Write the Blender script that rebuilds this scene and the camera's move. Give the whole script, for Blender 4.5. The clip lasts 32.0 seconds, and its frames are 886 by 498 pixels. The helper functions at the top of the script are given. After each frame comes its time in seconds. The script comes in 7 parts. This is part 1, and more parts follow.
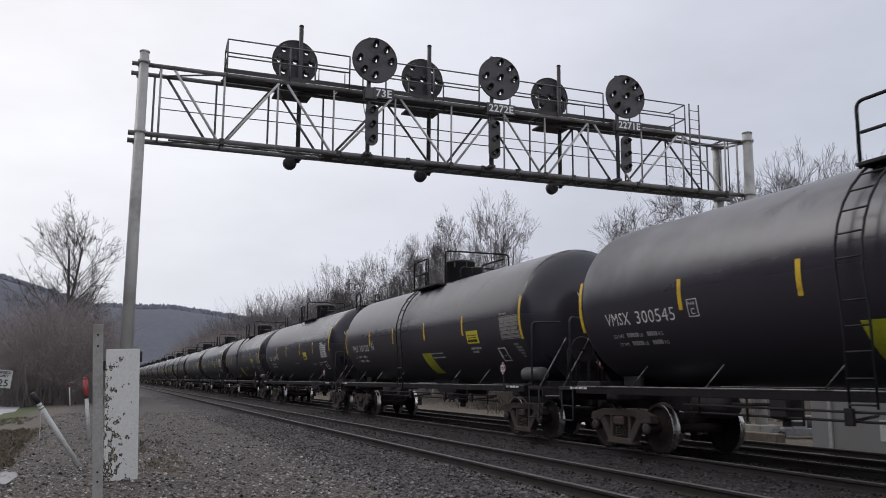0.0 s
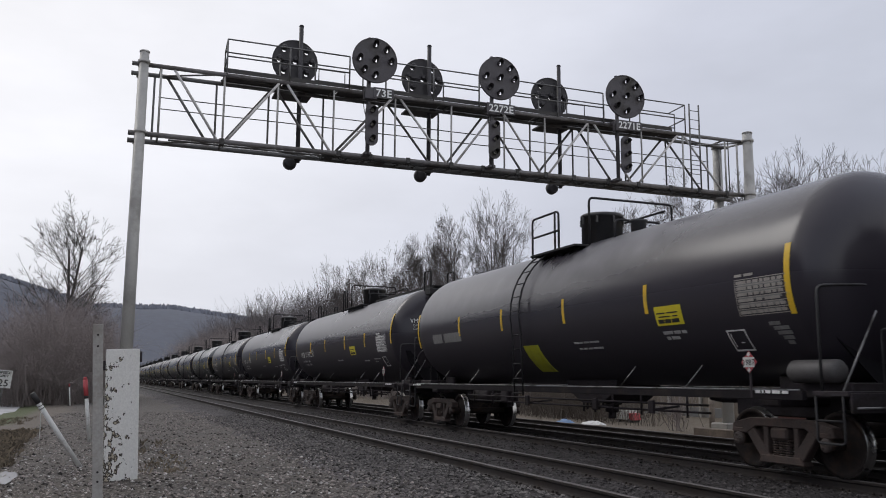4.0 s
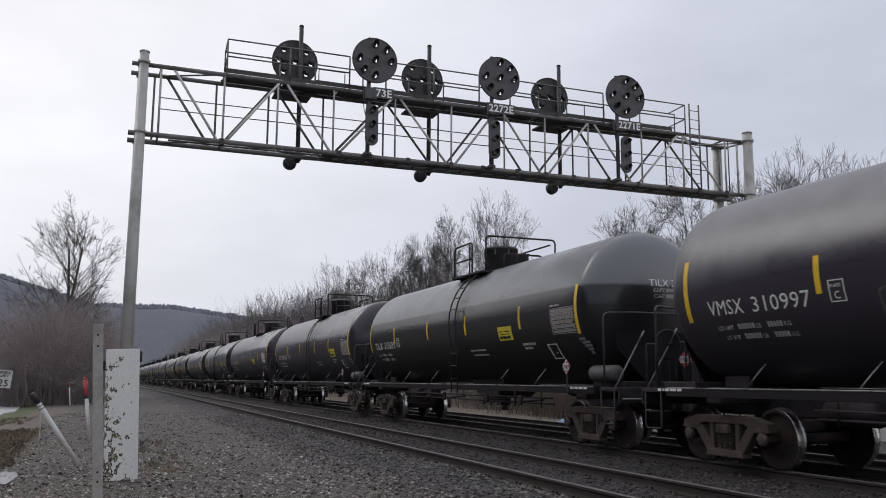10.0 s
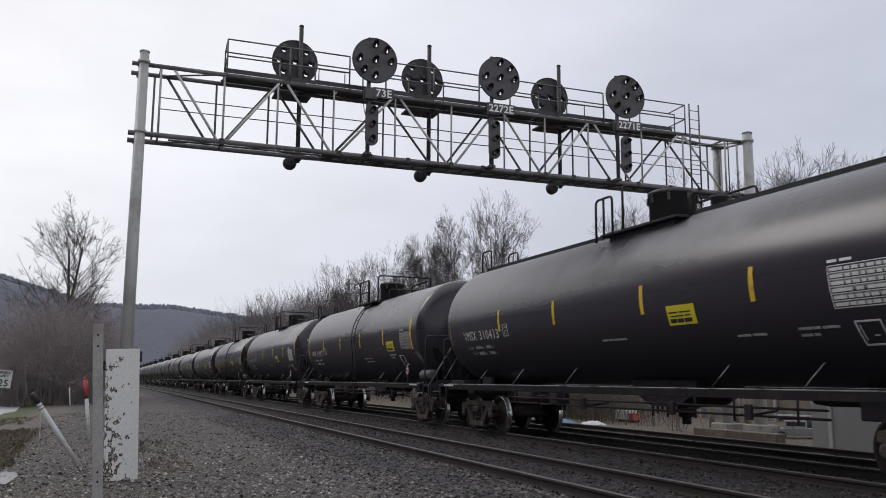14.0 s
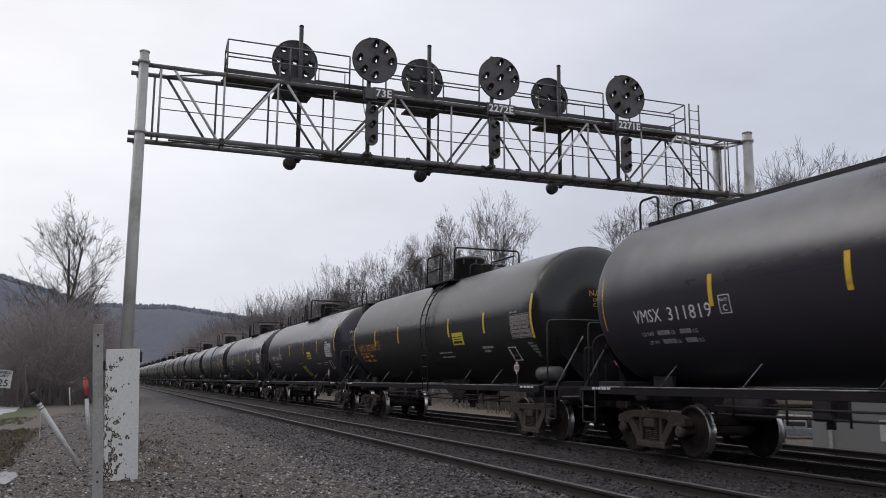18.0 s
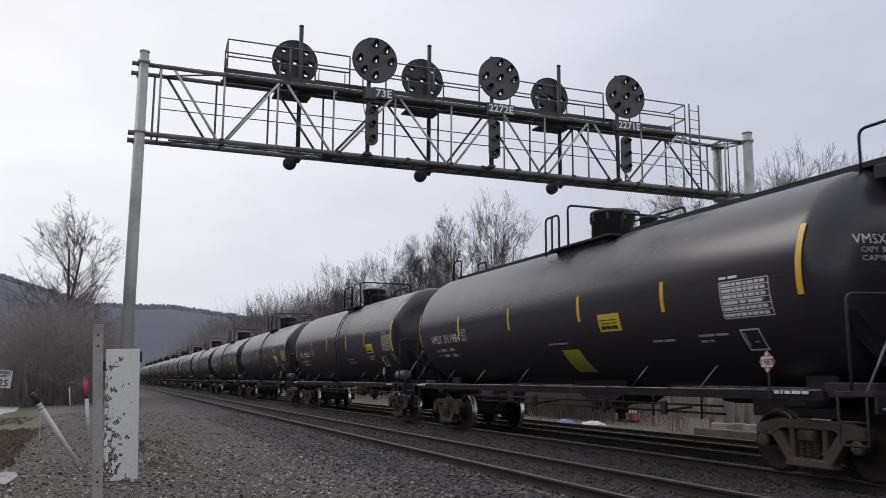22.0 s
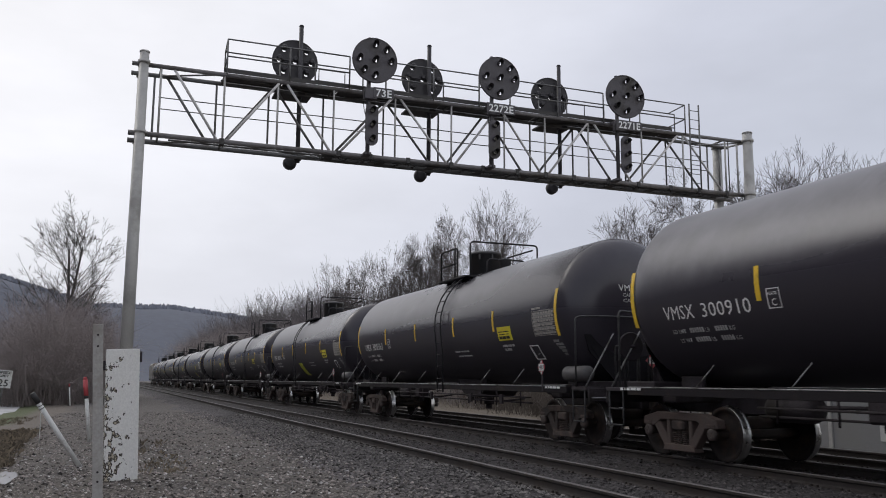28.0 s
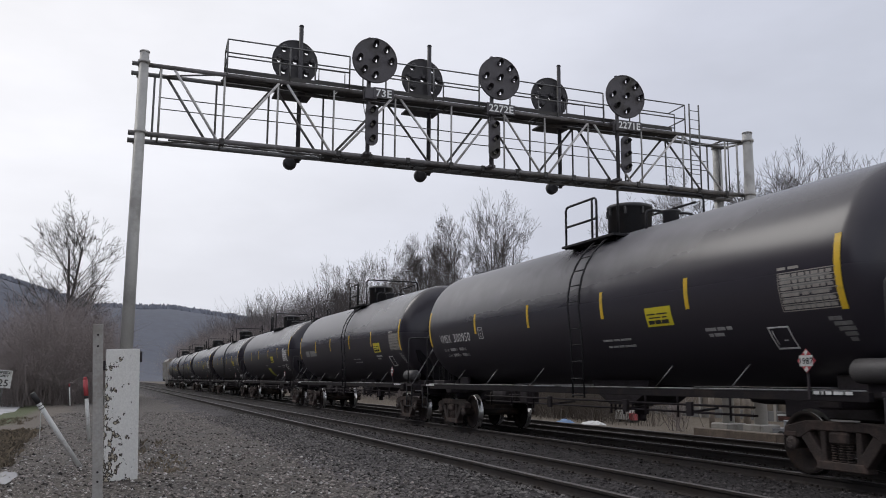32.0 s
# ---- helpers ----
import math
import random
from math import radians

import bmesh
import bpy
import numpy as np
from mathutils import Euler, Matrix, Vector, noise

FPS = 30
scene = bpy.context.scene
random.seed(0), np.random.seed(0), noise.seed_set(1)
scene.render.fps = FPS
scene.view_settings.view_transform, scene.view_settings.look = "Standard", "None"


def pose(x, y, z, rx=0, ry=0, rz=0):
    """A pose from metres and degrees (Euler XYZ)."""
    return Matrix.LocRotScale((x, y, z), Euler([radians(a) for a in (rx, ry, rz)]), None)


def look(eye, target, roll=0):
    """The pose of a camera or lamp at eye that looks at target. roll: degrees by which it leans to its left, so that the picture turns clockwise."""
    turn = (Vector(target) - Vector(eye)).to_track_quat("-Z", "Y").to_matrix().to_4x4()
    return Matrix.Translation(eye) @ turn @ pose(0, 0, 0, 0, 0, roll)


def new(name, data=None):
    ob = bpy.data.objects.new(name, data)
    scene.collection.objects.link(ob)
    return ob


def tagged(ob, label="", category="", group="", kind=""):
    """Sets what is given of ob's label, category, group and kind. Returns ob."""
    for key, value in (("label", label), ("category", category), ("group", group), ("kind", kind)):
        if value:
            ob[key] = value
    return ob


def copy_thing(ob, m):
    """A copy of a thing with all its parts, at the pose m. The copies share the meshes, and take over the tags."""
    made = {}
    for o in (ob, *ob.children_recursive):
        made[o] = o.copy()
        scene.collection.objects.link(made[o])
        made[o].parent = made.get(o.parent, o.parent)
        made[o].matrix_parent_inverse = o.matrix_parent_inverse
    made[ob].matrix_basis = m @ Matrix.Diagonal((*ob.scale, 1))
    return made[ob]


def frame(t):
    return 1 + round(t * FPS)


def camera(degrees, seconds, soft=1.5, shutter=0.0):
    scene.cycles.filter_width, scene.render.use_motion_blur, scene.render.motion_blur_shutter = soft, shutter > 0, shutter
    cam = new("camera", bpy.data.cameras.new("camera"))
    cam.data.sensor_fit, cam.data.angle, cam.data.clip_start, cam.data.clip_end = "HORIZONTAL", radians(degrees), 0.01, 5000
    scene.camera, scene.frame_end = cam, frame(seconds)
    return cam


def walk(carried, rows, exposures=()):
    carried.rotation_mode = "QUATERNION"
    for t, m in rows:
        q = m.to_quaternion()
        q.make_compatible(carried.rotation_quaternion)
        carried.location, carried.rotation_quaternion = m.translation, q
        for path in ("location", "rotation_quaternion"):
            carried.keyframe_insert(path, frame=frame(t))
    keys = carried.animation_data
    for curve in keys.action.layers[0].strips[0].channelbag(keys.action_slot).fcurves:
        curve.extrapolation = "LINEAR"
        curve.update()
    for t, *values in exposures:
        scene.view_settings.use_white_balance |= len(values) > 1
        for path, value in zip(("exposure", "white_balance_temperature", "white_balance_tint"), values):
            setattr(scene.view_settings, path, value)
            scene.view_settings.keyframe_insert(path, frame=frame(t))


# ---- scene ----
EYE_H = 1.329
cam = camera(54.49, 32.0, soft=0.95, shutter=0.08)
PITCH, YAW, ROLL = radians(8.67), radians(21.33), 0.34
AIM = (math.sin(YAW) * math.cos(PITCH), math.cos(YAW) * math.cos(PITCH), math.sin(PITCH))
STAND = look((0, 0, EYE_H), (AIM[0], AIM[1], AIM[2] + EYE_H), ROLL)
walk(cam, [(0, STAND), (32, STAND)], [(0, 0.0), (32, 0.0)])

# ---- light: an overcast winter afternoon, a veiled sun behind the clouds ----
SUN_AZ, SUN_EL = radians(-35), radians(40)


def sky_world():
    w = bpy.data.worlds.new("overcast")
    scene.world = w
    w.use_nodes = True
    nt = w.node_tree
    nt.nodes.clear()
    N, L = nt.nodes.new, nt.links.new
    out, bg = N("ShaderNodeOutputWorld"), N("ShaderNodeBackground")
    sky = N("ShaderNodeTexSky")
    sky.sky_type, sky.sun_disc = "NISHITA", False
    sky.sun_elevation, sky.sun_rotation = SUN_EL, SUN_AZ
    sky.air_density, sky.dust_density = 1.0, 4.0
    hsv = N("ShaderNodeHueSaturation")
    hsv.inputs["Saturation"].default_value = 0.25
    L(sky.outputs[0], hsv.inputs["Color"])
    tc = N("ShaderNodeTexCoord")
    sep = N("ShaderNodeSeparateXYZ")
    L(tc.outputs["Generated"], sep.inputs[0])
    # brightness of the cloud sheet: bright towards the veiled sun and the zenith
    sun = N("ShaderNodeVectorMath")
    sun.operation = "DOT_PRODUCT"
    sun.inputs[1].default_value = (math.sin(SUN_AZ) * math.cos(SUN_EL), math.cos(SUN_AZ) * math.cos(SUN_EL), math.sin(SUN_EL))
    L(tc.outputs["Generated"], sun.inputs[0])
    ramp = N("ShaderNodeValToRGB")
    # the unseen half behind the viewer is brightened to fill the near faces
    ramp.color_ramp.elements[0].position, ramp.color_ramp.elements[0].color = 0.0, (0.92, 0.92, 0.94, 1)
    ramp.color_ramp.elements[1].position, ramp.color_ramp.elements[1].color = 0.985, (0.872, 0.862, 0.886, 1)
    for pos, tone in ((0.28, (0.88, 0.89, 0.93, 1)), (0.50, (0.50, 0.54, 0.64, 1)), (0.725, (0.56, 0.583, 0.676, 1)), (0.875, (0.772, 0.781, 0.838, 1))):
        e = ramp.color_ramp.elements.new(pos)
        e.color = tone
    half = N("ShaderNodeMapRange")
    half.inputs["From Min"].default_value, half.inputs["From Max"].default_value = -1.0, 1.0
    L(sun.outputs["Value"], half.inputs["Value"])
    L(half.outputs[0], ramp.inputs[0])
    # soft cloud structure
    mp = N("ShaderNodeMapping")
    mp.inputs["Scale"].default_value = (1.0, 1.0, 2.6)
    L(tc.outputs["Generated"], mp.inputs[0])
    cl = N("ShaderNodeTexNoise")
    cl.inputs["Scale"].default_value, cl.inputs["Detail"].default_value, cl.inputs["Roughness"].default_value = 2.6, 5.0, 0.55
    L(mp.outputs[0], cl.inputs["Vector"])
    cr = N("ShaderNodeMapRange")
    cr.inputs["From Min"].default_value, cr.inputs["From Max"].default_value = 0.3, 0.7
    cr.inputs["To Min"].default_value, cr.inputs["To Max"].default_value = 0.90, 1.08
    L(cl.outputs[0], cr.inputs["Value"])
    mul = N("ShaderNodeMixRGB")
    mul.blend_type, mul.inputs[0].default_value = "MULTIPLY", 1.0
    L(ramp.outputs[0], mul.inputs[1])
    L(cr.outputs[0], mul.inputs[2])
    sc = N("ShaderNodeMixRGB")
    sc.blend_type, sc.inputs[0].default_value = "MULTIPLY", 1.0
    sc.inputs[2].default_value = (0.08, 0.08, 0.08, 1)
    L(hsv.outputs[0], sc.inputs[1])
    mix = N("ShaderNodeMixRGB")
    mix.inputs[0].default_value = 0.12
    L(mul.outputs[0], mix.inputs[1])
    L(sc.outputs[0], mix.inputs[2])
    L(mix.outputs[0], bg.inputs["Color"])
    bg.inputs["Strength"].default_value = 1.195
    L(bg.outputs[0], out.inputs["Surface"])


sky_world()
sun_data = bpy.data.lights.new("sun", "SUN")
sun_data.energy, sun_data.angle, sun_data.color = 0.5, radians(25), (1.0, 0.97, 0.93)
sun_ob = new("sun", sun_data)
sun_ob.matrix_world = look((math.sin(SUN_AZ) * 50, math.cos(SUN_AZ) * 50, 50 * math.tan(SUN_EL)), (0, 0, 0))


# ---- materials ----
def mat(name, base, rough=0.7, metal=0.0, var=0.25, scale=6.0, fine=60.0, bump=0.15, bump_d=0.004, stain=None, stain_amt=0.5,
        stain_scale=1.2, spec=0.5, island=False, objrand=False, coat=0.0):
    """A surface with two scales of tone, fine relief and, if given, stains of another colour."""
    m = bpy.data.materials.new(name)
    m.use_nodes = True
    nt = m.node_tree
    N, L = nt.nodes.new, nt.links.new
    b = nt.nodes["Principled BSDF"]
    tc = N("ShaderNodeTexCoord")
    co = tc.outputs["Object"]
    n1, n2 = N("ShaderNodeTexNoise"), N("ShaderNodeTexNoise")
    n1.inputs["Scale"].default_value, n1.inputs["Detail"].default_value = scale, 5
    n2.inputs["Scale"].default_value, n2.inputs["Detail"].default_value = fine, 3
    L(co, n1.inputs["Vector"])
    L(co, n2.inputs["Vector"])
    add = N("ShaderNodeMath")
    add.operation = "ADD"
    L(n1.outputs[0], add.inputs[0])
    L(n2.outputs[0], add.inputs[1])
    src = add.outputs[0]
    if island or objrand:
        g = N("ShaderNodeNewGeometry") if island else N("ShaderNodeObjectInfo")
        k = N("ShaderNodeMath")
        k.operation = "MULTIPLY_ADD"
        L(g.outputs["Random Per Island" if island else "Random"], k.inputs[0])
        k.inputs[1].default_value = 0.9
        L(add.outputs[0], k.inputs[2])
        s = N("ShaderNodeMath")
        s.operation = "SUBTRACT"
        L(k.outputs[0], s.inputs[0])
        s.inputs[1].default_value = 0.45
        src = s.outputs[0]
    mr = N("ShaderNodeMapRange")
    mr.inputs["From Min"].default_value, mr.inputs["From Max"].default_value = 0.55, 1.45
    mr.inputs["To Min"].default_value, mr.inputs["To Max"].default_value = 1 - var, 1 + var
    L(src, mr.inputs["Value"])
    mul = N("ShaderNodeVectorMath")
    mul.operation = "SCALE"
    mul.inputs[0].default_value = base
    L(mr.outputs[0], mul.inputs["Scale"])
    col = mul.outputs[0]
    if stain:
        n3 = N("ShaderNodeTexNoise")
        n3.inputs["Scale"].default_value, n3.inputs["Detail"].default_value, n3.inputs["Roughness"].default_value = stain_scale, 6, 0.65
        L(co, n3.inputs["Vector"])
        r3 = N("ShaderNodeMapRange")
        r3.inputs["From Min"].default_value, r3.inputs["From Max"].default_value = 0.62 - 0.25 * stain_amt, 0.72 - 0.15 * stain_amt
        L(n3.outputs[0], r3.inputs["Value"])
        mx = N("ShaderNodeMixRGB")
        L(r3.outputs[0], mx.inputs[0])
        L(col, mx.inputs[1])
        mx.inputs[2].default_value = (*stain, 1)
        col = mx.outputs[0]
    L(col, b.inputs["Base Color"])
    rr = N("ShaderNodeMapRange")
    rr.inputs["From Min"].default_value, rr.inputs["From Max"].default_value = 0.3, 0.7
    rr.inputs["To Min"].default_value, rr.inputs["To Max"].default_value = max(0.02, rough - 0.1), min(1, rough + 0.1)
    L(n1.outputs[0], rr.inputs["Value"])
    L(rr.outputs[0], b.inputs["Roughness"])
    b.inputs["Metallic"].default_value = metal
    b.inputs["Specular IOR Level"].default_value = spec
    b.inputs["Coat Weight"].default_value = coat
    if bump > 0:
        bp = N("ShaderNodeBump")
        bp.inputs["Strength"].default_value, bp.inputs["Distance"].default_value = bump, bump_d
        L(n2.outputs[0], bp.inputs["Height"])
        L(bp.outputs[0], b.inputs["Normal"])
    return m


def gravel_mat(name, tones, cell=22.0, rough=0.9, bump=1.0, patch=None, patch_scale=0.35):
    """Loose stones: cells of many greys, painted shade between them, their relief, and wide patches of fines."""
    m = bpy.data.materials.new(name)
    m.use_nodes = True
    nt = m.node_tree
    N, L = nt.nodes.new, nt.links.new
    b = nt.nodes["Principled BSDF"]
    tc = N("ShaderNodeTexCoord")
    wob = N("ShaderNodeTexNoise")
    wob.inputs["Scale"].default_value = cell * 0.8
    L(tc.outputs["Object"], wob.inputs["Vector"])
    mixv = N("ShaderNodeMixRGB")
    mixv.inputs[0].default_value = 0.03
    L(tc.outputs["Object"], mixv.inputs[1])
    L(wob.outputs["Color"], mixv.inputs[2])
    vo = N("ShaderNodeTexVoronoi")
    vo.inputs["Scale"].default_value = cell
    L(mixv.outputs[0], vo.inputs["Vector"])
    sep = N("ShaderNodeSeparateColor")
    L(vo.outputs["Color"], sep.inputs[0])
    ramp = N("ShaderNodeValToRGB")
    els = ramp.color_ramp.elements
    for i, c in enumerate(tones):
        e = els[i] if i < 2 else els.new(0.5)
        e.position, e.color = i / (len(tones) - 1), (*c, 1)
    L(sep.outputs[0], ramp.inputs[0])
    col = ramp.outputs[0]
    big = N("ShaderNodeTexNoise")
    big.inputs["Scale"].default_value, big.inputs["Detail"].default_value, big.inputs["Roughness"].default_value = patch_scale, 6, 0.6
    L(tc.outputs["Object"], big.inputs["Vector"])
    if patch:
        r = N("ShaderNodeMapRange")
        r.inputs["From Min"].default_value, r.inputs["From Max"].default_value = 0.47, 0.62
        r.inputs["To Max"].default_value = 0.5
        L(big.outputs[0], r.inputs["Value"])
        mx = N("ShaderNodeMixRGB")
        L(r.outputs[0], mx.inputs[0])
        L(col, mx.inputs[1])
        mx.inputs[2].default_value = (*patch, 1)
        col = mx.outputs[0]
    # colour falls off towards each cell's edge: crevice shade, painted in
    gap_shade = N("ShaderNodeMapRange")
    gap_shade.inputs["From Min"].default_value, gap_shade.inputs["From Max"].default_value = 0.0, 0.55
    gap_shade.inputs["To Min"].default_value, gap_shade.inputs["To Max"].default_value = 1.15, 0.45
    L(vo.outputs["Distance"], gap_shade.inputs["Value"])
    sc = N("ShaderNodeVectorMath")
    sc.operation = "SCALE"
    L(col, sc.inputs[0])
    L(gap_shade.outputs[0], sc.inputs["Scale"])
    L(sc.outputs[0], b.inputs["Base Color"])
    b.inputs["Roughness"].default_value = rough
    b.inputs["Specular IOR Level"].default_value = 0.3
    bp = N("ShaderNodeBump")
    bp.invert = True
    bp.inputs["Strength"].default_value, bp.inputs["Distance"].default_value = bump, 0.03
    L(vo.outputs["Distance"], bp.inputs["Height"])
    L(bp.outputs[0], b.inputs["Normal"])
    return m


def tank_mat(name, base, spill=0.8, grime=0.5, upper=None):
    """Satin paint with road film and painted sky sheen on the upward side, run-off streaks and dark product spills
    round the manway.
    """
    m = bpy.data.materials.new(name)
    m.use_nodes = True
    nt = m.node_tree
    N, L = nt.nodes.new, nt.links.new
    b = nt.nodes["Principled BSDF"]
    tc = N("ShaderNodeTexCoord")
    sep = N("ShaderNodeSeparateXYZ")
    L(tc.outputs["Object"], sep.inputs[0])
    info = N("ShaderNodeObjectInfo")
    off = N("ShaderNodeVectorMath")
    off.operation = "SCALE"
    off.inputs[0].default_value = (37.0, 11.0, 5.0)
    L(info.outputs["Random"], off.inputs["Scale"])
    shift = N("ShaderNodeVectorMath")
    L(tc.outputs["Object"], shift.inputs[0])
    L(off.outputs[0], shift.inputs[1])
    # film of dust, thicker on top, broken up; its grey also carries sky reflection
    hz = N("ShaderNodeMapRange")
    hz.inputs["From Min"].default_value, hz.inputs["From Max"].default_value = 3.08, 3.62
    lift = N("ShaderNodeMath")
    lift.operation = "MULTIPLY_ADD"
    lift.inputs[1].default_value = 0.045
    L(sep.outputs["Y"], lift.inputs[0])
    L(sep.outputs["Z"], lift.inputs[2])
    wav = N("ShaderNodeTexNoise")
    wav.inputs["Scale"].default_value, wav.inputs["Detail"].default_value, wav.inputs["Roughness"].default_value = 0.9, 7, 0.65
    L(shift.outputs[0], wav.inputs["Vector"])
    lw = N("ShaderNodeMath")
    lw.operation = "MULTIPLY_ADD"
    lw.inputs[1].default_value = 0.3
    L(wav.outputs[0], lw.inputs[0])
    L(lift.outputs[0], lw.inputs[2])
    sb = N("ShaderNodeMath")
    sb.operation = "SUBTRACT"
    sb.inputs[1].default_value = 0.15
    L(lw.outputs[0], sb.inputs[0])
    L(sb.outputs[0], hz.inputs["Value"])
    mp = N("ShaderNodeMapping")
    mp.inputs["Scale"].default_value = (0.6, 0.6, 0.55)
    L(shift.outputs[0], mp.inputs[0])
    st = N("ShaderNodeTexNoise")
    st.inputs["Scale"].default_value, st.inputs["Detail"].default_value, st.inputs["Roughness"].default_value = 2.2, 4, 0.5
    L(mp.outputs[0], st.inputs["Vector"])
    film = N("ShaderNodeMath")
    film.operation = "MULTIPLY"
    L(hz.outputs[0], film.inputs[0])
    # the leading end is wetter and keeps less dust, with a wandering edge
    edge = N("ShaderNodeMath")
    edge.operation = "MULTIPLY_ADD"
    edge.inputs[1].default_value = 7.0
    en = N("ShaderNodeTexNoise")
    en.inputs["Scale"].default_value, en.inputs["Detail"].default_value = 0.55, 4
    L(shift.outputs[0], en.inputs["Vector"])
    L(en.outputs[0], edge.inputs[0])
    L(sep.outputs["Y"], edge.inputs[2])
    er = N("ShaderNodeMapRange")
    er.inputs["From Min"].default_value, er.inputs["From Max"].default_value = -1.9, -0.5
    er.inputs["To Min"].default_value = 0.15
    L(edge.outputs[0], er.inputs["Value"])
    lead = N("ShaderNodeMath")
    lead.operation = "MULTIPLY"
    L(st.outputs[0], lead.inputs[0])
    L(er.outputs[0], lead.inputs[1])
    L(lead.outputs[0], film.inputs[1])
    # spill: round the manway, run down and swept along the shell
    dist = N("ShaderNodeVectorMath")
    dist.operation = "SUBTRACT"
    dist.inputs[1].default_value = (0, 0.3, 4.3)
    L(tc.outputs["Object"], dist.inputs[0])
    flat = N("ShaderNodeVectorMath")
    flat.operation = "MULTIPLY"
    flat.inputs[1].default_value = (0.42, 0.26, 0.80)
    L(dist.outputs[0], flat.inputs[0])
    ln = N("ShaderNodeVectorMath")
    ln.operation = "LENGTH"
    L(flat.outputs[0], ln.inputs[0])
    wn = N("ShaderNodeTexNoise")
    wn.inputs["Scale"].default_value, wn.inputs["Detail"].default_value, wn.inputs["Distortion"].default_value = 1.3, 5, 1.2
    L(mp.outputs[0], wn.inputs["Vector"])
    ad = N("ShaderNodeMath")
    ad.operation = "MULTIPLY_ADD"
    ad.inputs[1].default_value = 1.5
    L(wn.outputs[0], ad.inputs[0])
    L(ln.outputs["Value"], ad.inputs[2])
    sp = N("ShaderNodeMapRange")
    sp.inputs["From Min"].default_value, sp.inputs["From Max"].default_value = 1.5, 1.15
    sp.inputs["To Max"].default_value = spill
    L(ad.outputs[0], sp.inputs["Value"])
    inv = N("ShaderNodeMath")
    inv.operation = "SUBTRACT"
    inv.inputs[0].default_value = 1.0
    L(sp.outputs[0], inv.inputs[1])
    fl = N("ShaderNodeMath")
    fl.operation = "MULTIPLY"
    L(film.outputs[0], fl.inputs[0])
    L(inv.outputs[0], fl.inputs[1])
    fa = N("ShaderNodeMath")
    fa.operation = "MULTIPLY"
    fa.inputs[1].default_value = grime
    L(fl.outputs[0], fa.inputs[0])
    c0 = N("ShaderNodeMixRGB")
    c0.inputs[1].default_value = (*base, 1)
    c0.inputs[2].default_value = (0.25, 0.245, 0.262, 1)
    L(fa.outputs[0], c0.inputs[0])
    col = c0.outputs[0]
    if upper:
        up = N("ShaderNodeMapRange")
        up.inputs["From Min"].default_value, up.inputs["From Max"].default_value = 3.25, 3.31
        L(sep.outputs["Z"], up.inputs["Value"])
        mu = N("ShaderNodeMixRGB")
        L(up.outputs[0], mu.inputs[0])
        L(col, mu.inputs[1])
        mu.inputs[2].default_value = (*upper, 1)
        col = mu.outputs[0]
    L(col, b.inputs["Base Color"])
    ro = N("ShaderNodeMapRange")
    ro.inputs["From Min"].default_value, ro.inputs["From Max"].default_value = 0.0, 0.6
    ro.inputs["To Min"].default_value, ro.inputs["To Max"].default_value = 0.24, 0.42
    L(fl.outputs[0], ro.inputs["Value"])
    low = N("ShaderNodeMapRange")
    low.inputs["From Min"].default_value, low.inputs["From Max"].default_value = 2.1, 3.0
    low.inputs["To Min"].default_value, low.inputs["To Max"].default_value = 0.24, 0.0
    L(sep.outputs["Z"], low.inputs["Value"])
    ra = N("ShaderNodeMath")
    L(ro.outputs[0], ra.inputs[0])
    L(low.outputs[0], ra.inputs[1])
    L(ra.outputs[0], b.inputs["Roughness"])
    spc = N("ShaderNodeMapRange")
    spc.inputs["To Min"].default_value, spc.inputs["To Max"].default_value = 0.50, 0.26
    L(sp.outputs[0], spc.inputs["Value"])
    L(spc.outputs[0], b.inputs["Specular IOR Level"])
    fine = N("ShaderNodeTexNoise")
    fine.inputs["Scale"].default_value, fine.inputs["Detail"].default_value = 1.3, 4
    L(shift.outputs[0], fine.inputs["Vector"])
    bp = N("ShaderNodeBump")
    bp.inputs["Strength"].default_value, bp.inputs["Distance"].default_value = 0.07, 0.03
    L(fine.outputs[0], bp.inputs["Height"])
    L(bp.outputs[0], b.inputs["Normal"])
    return m


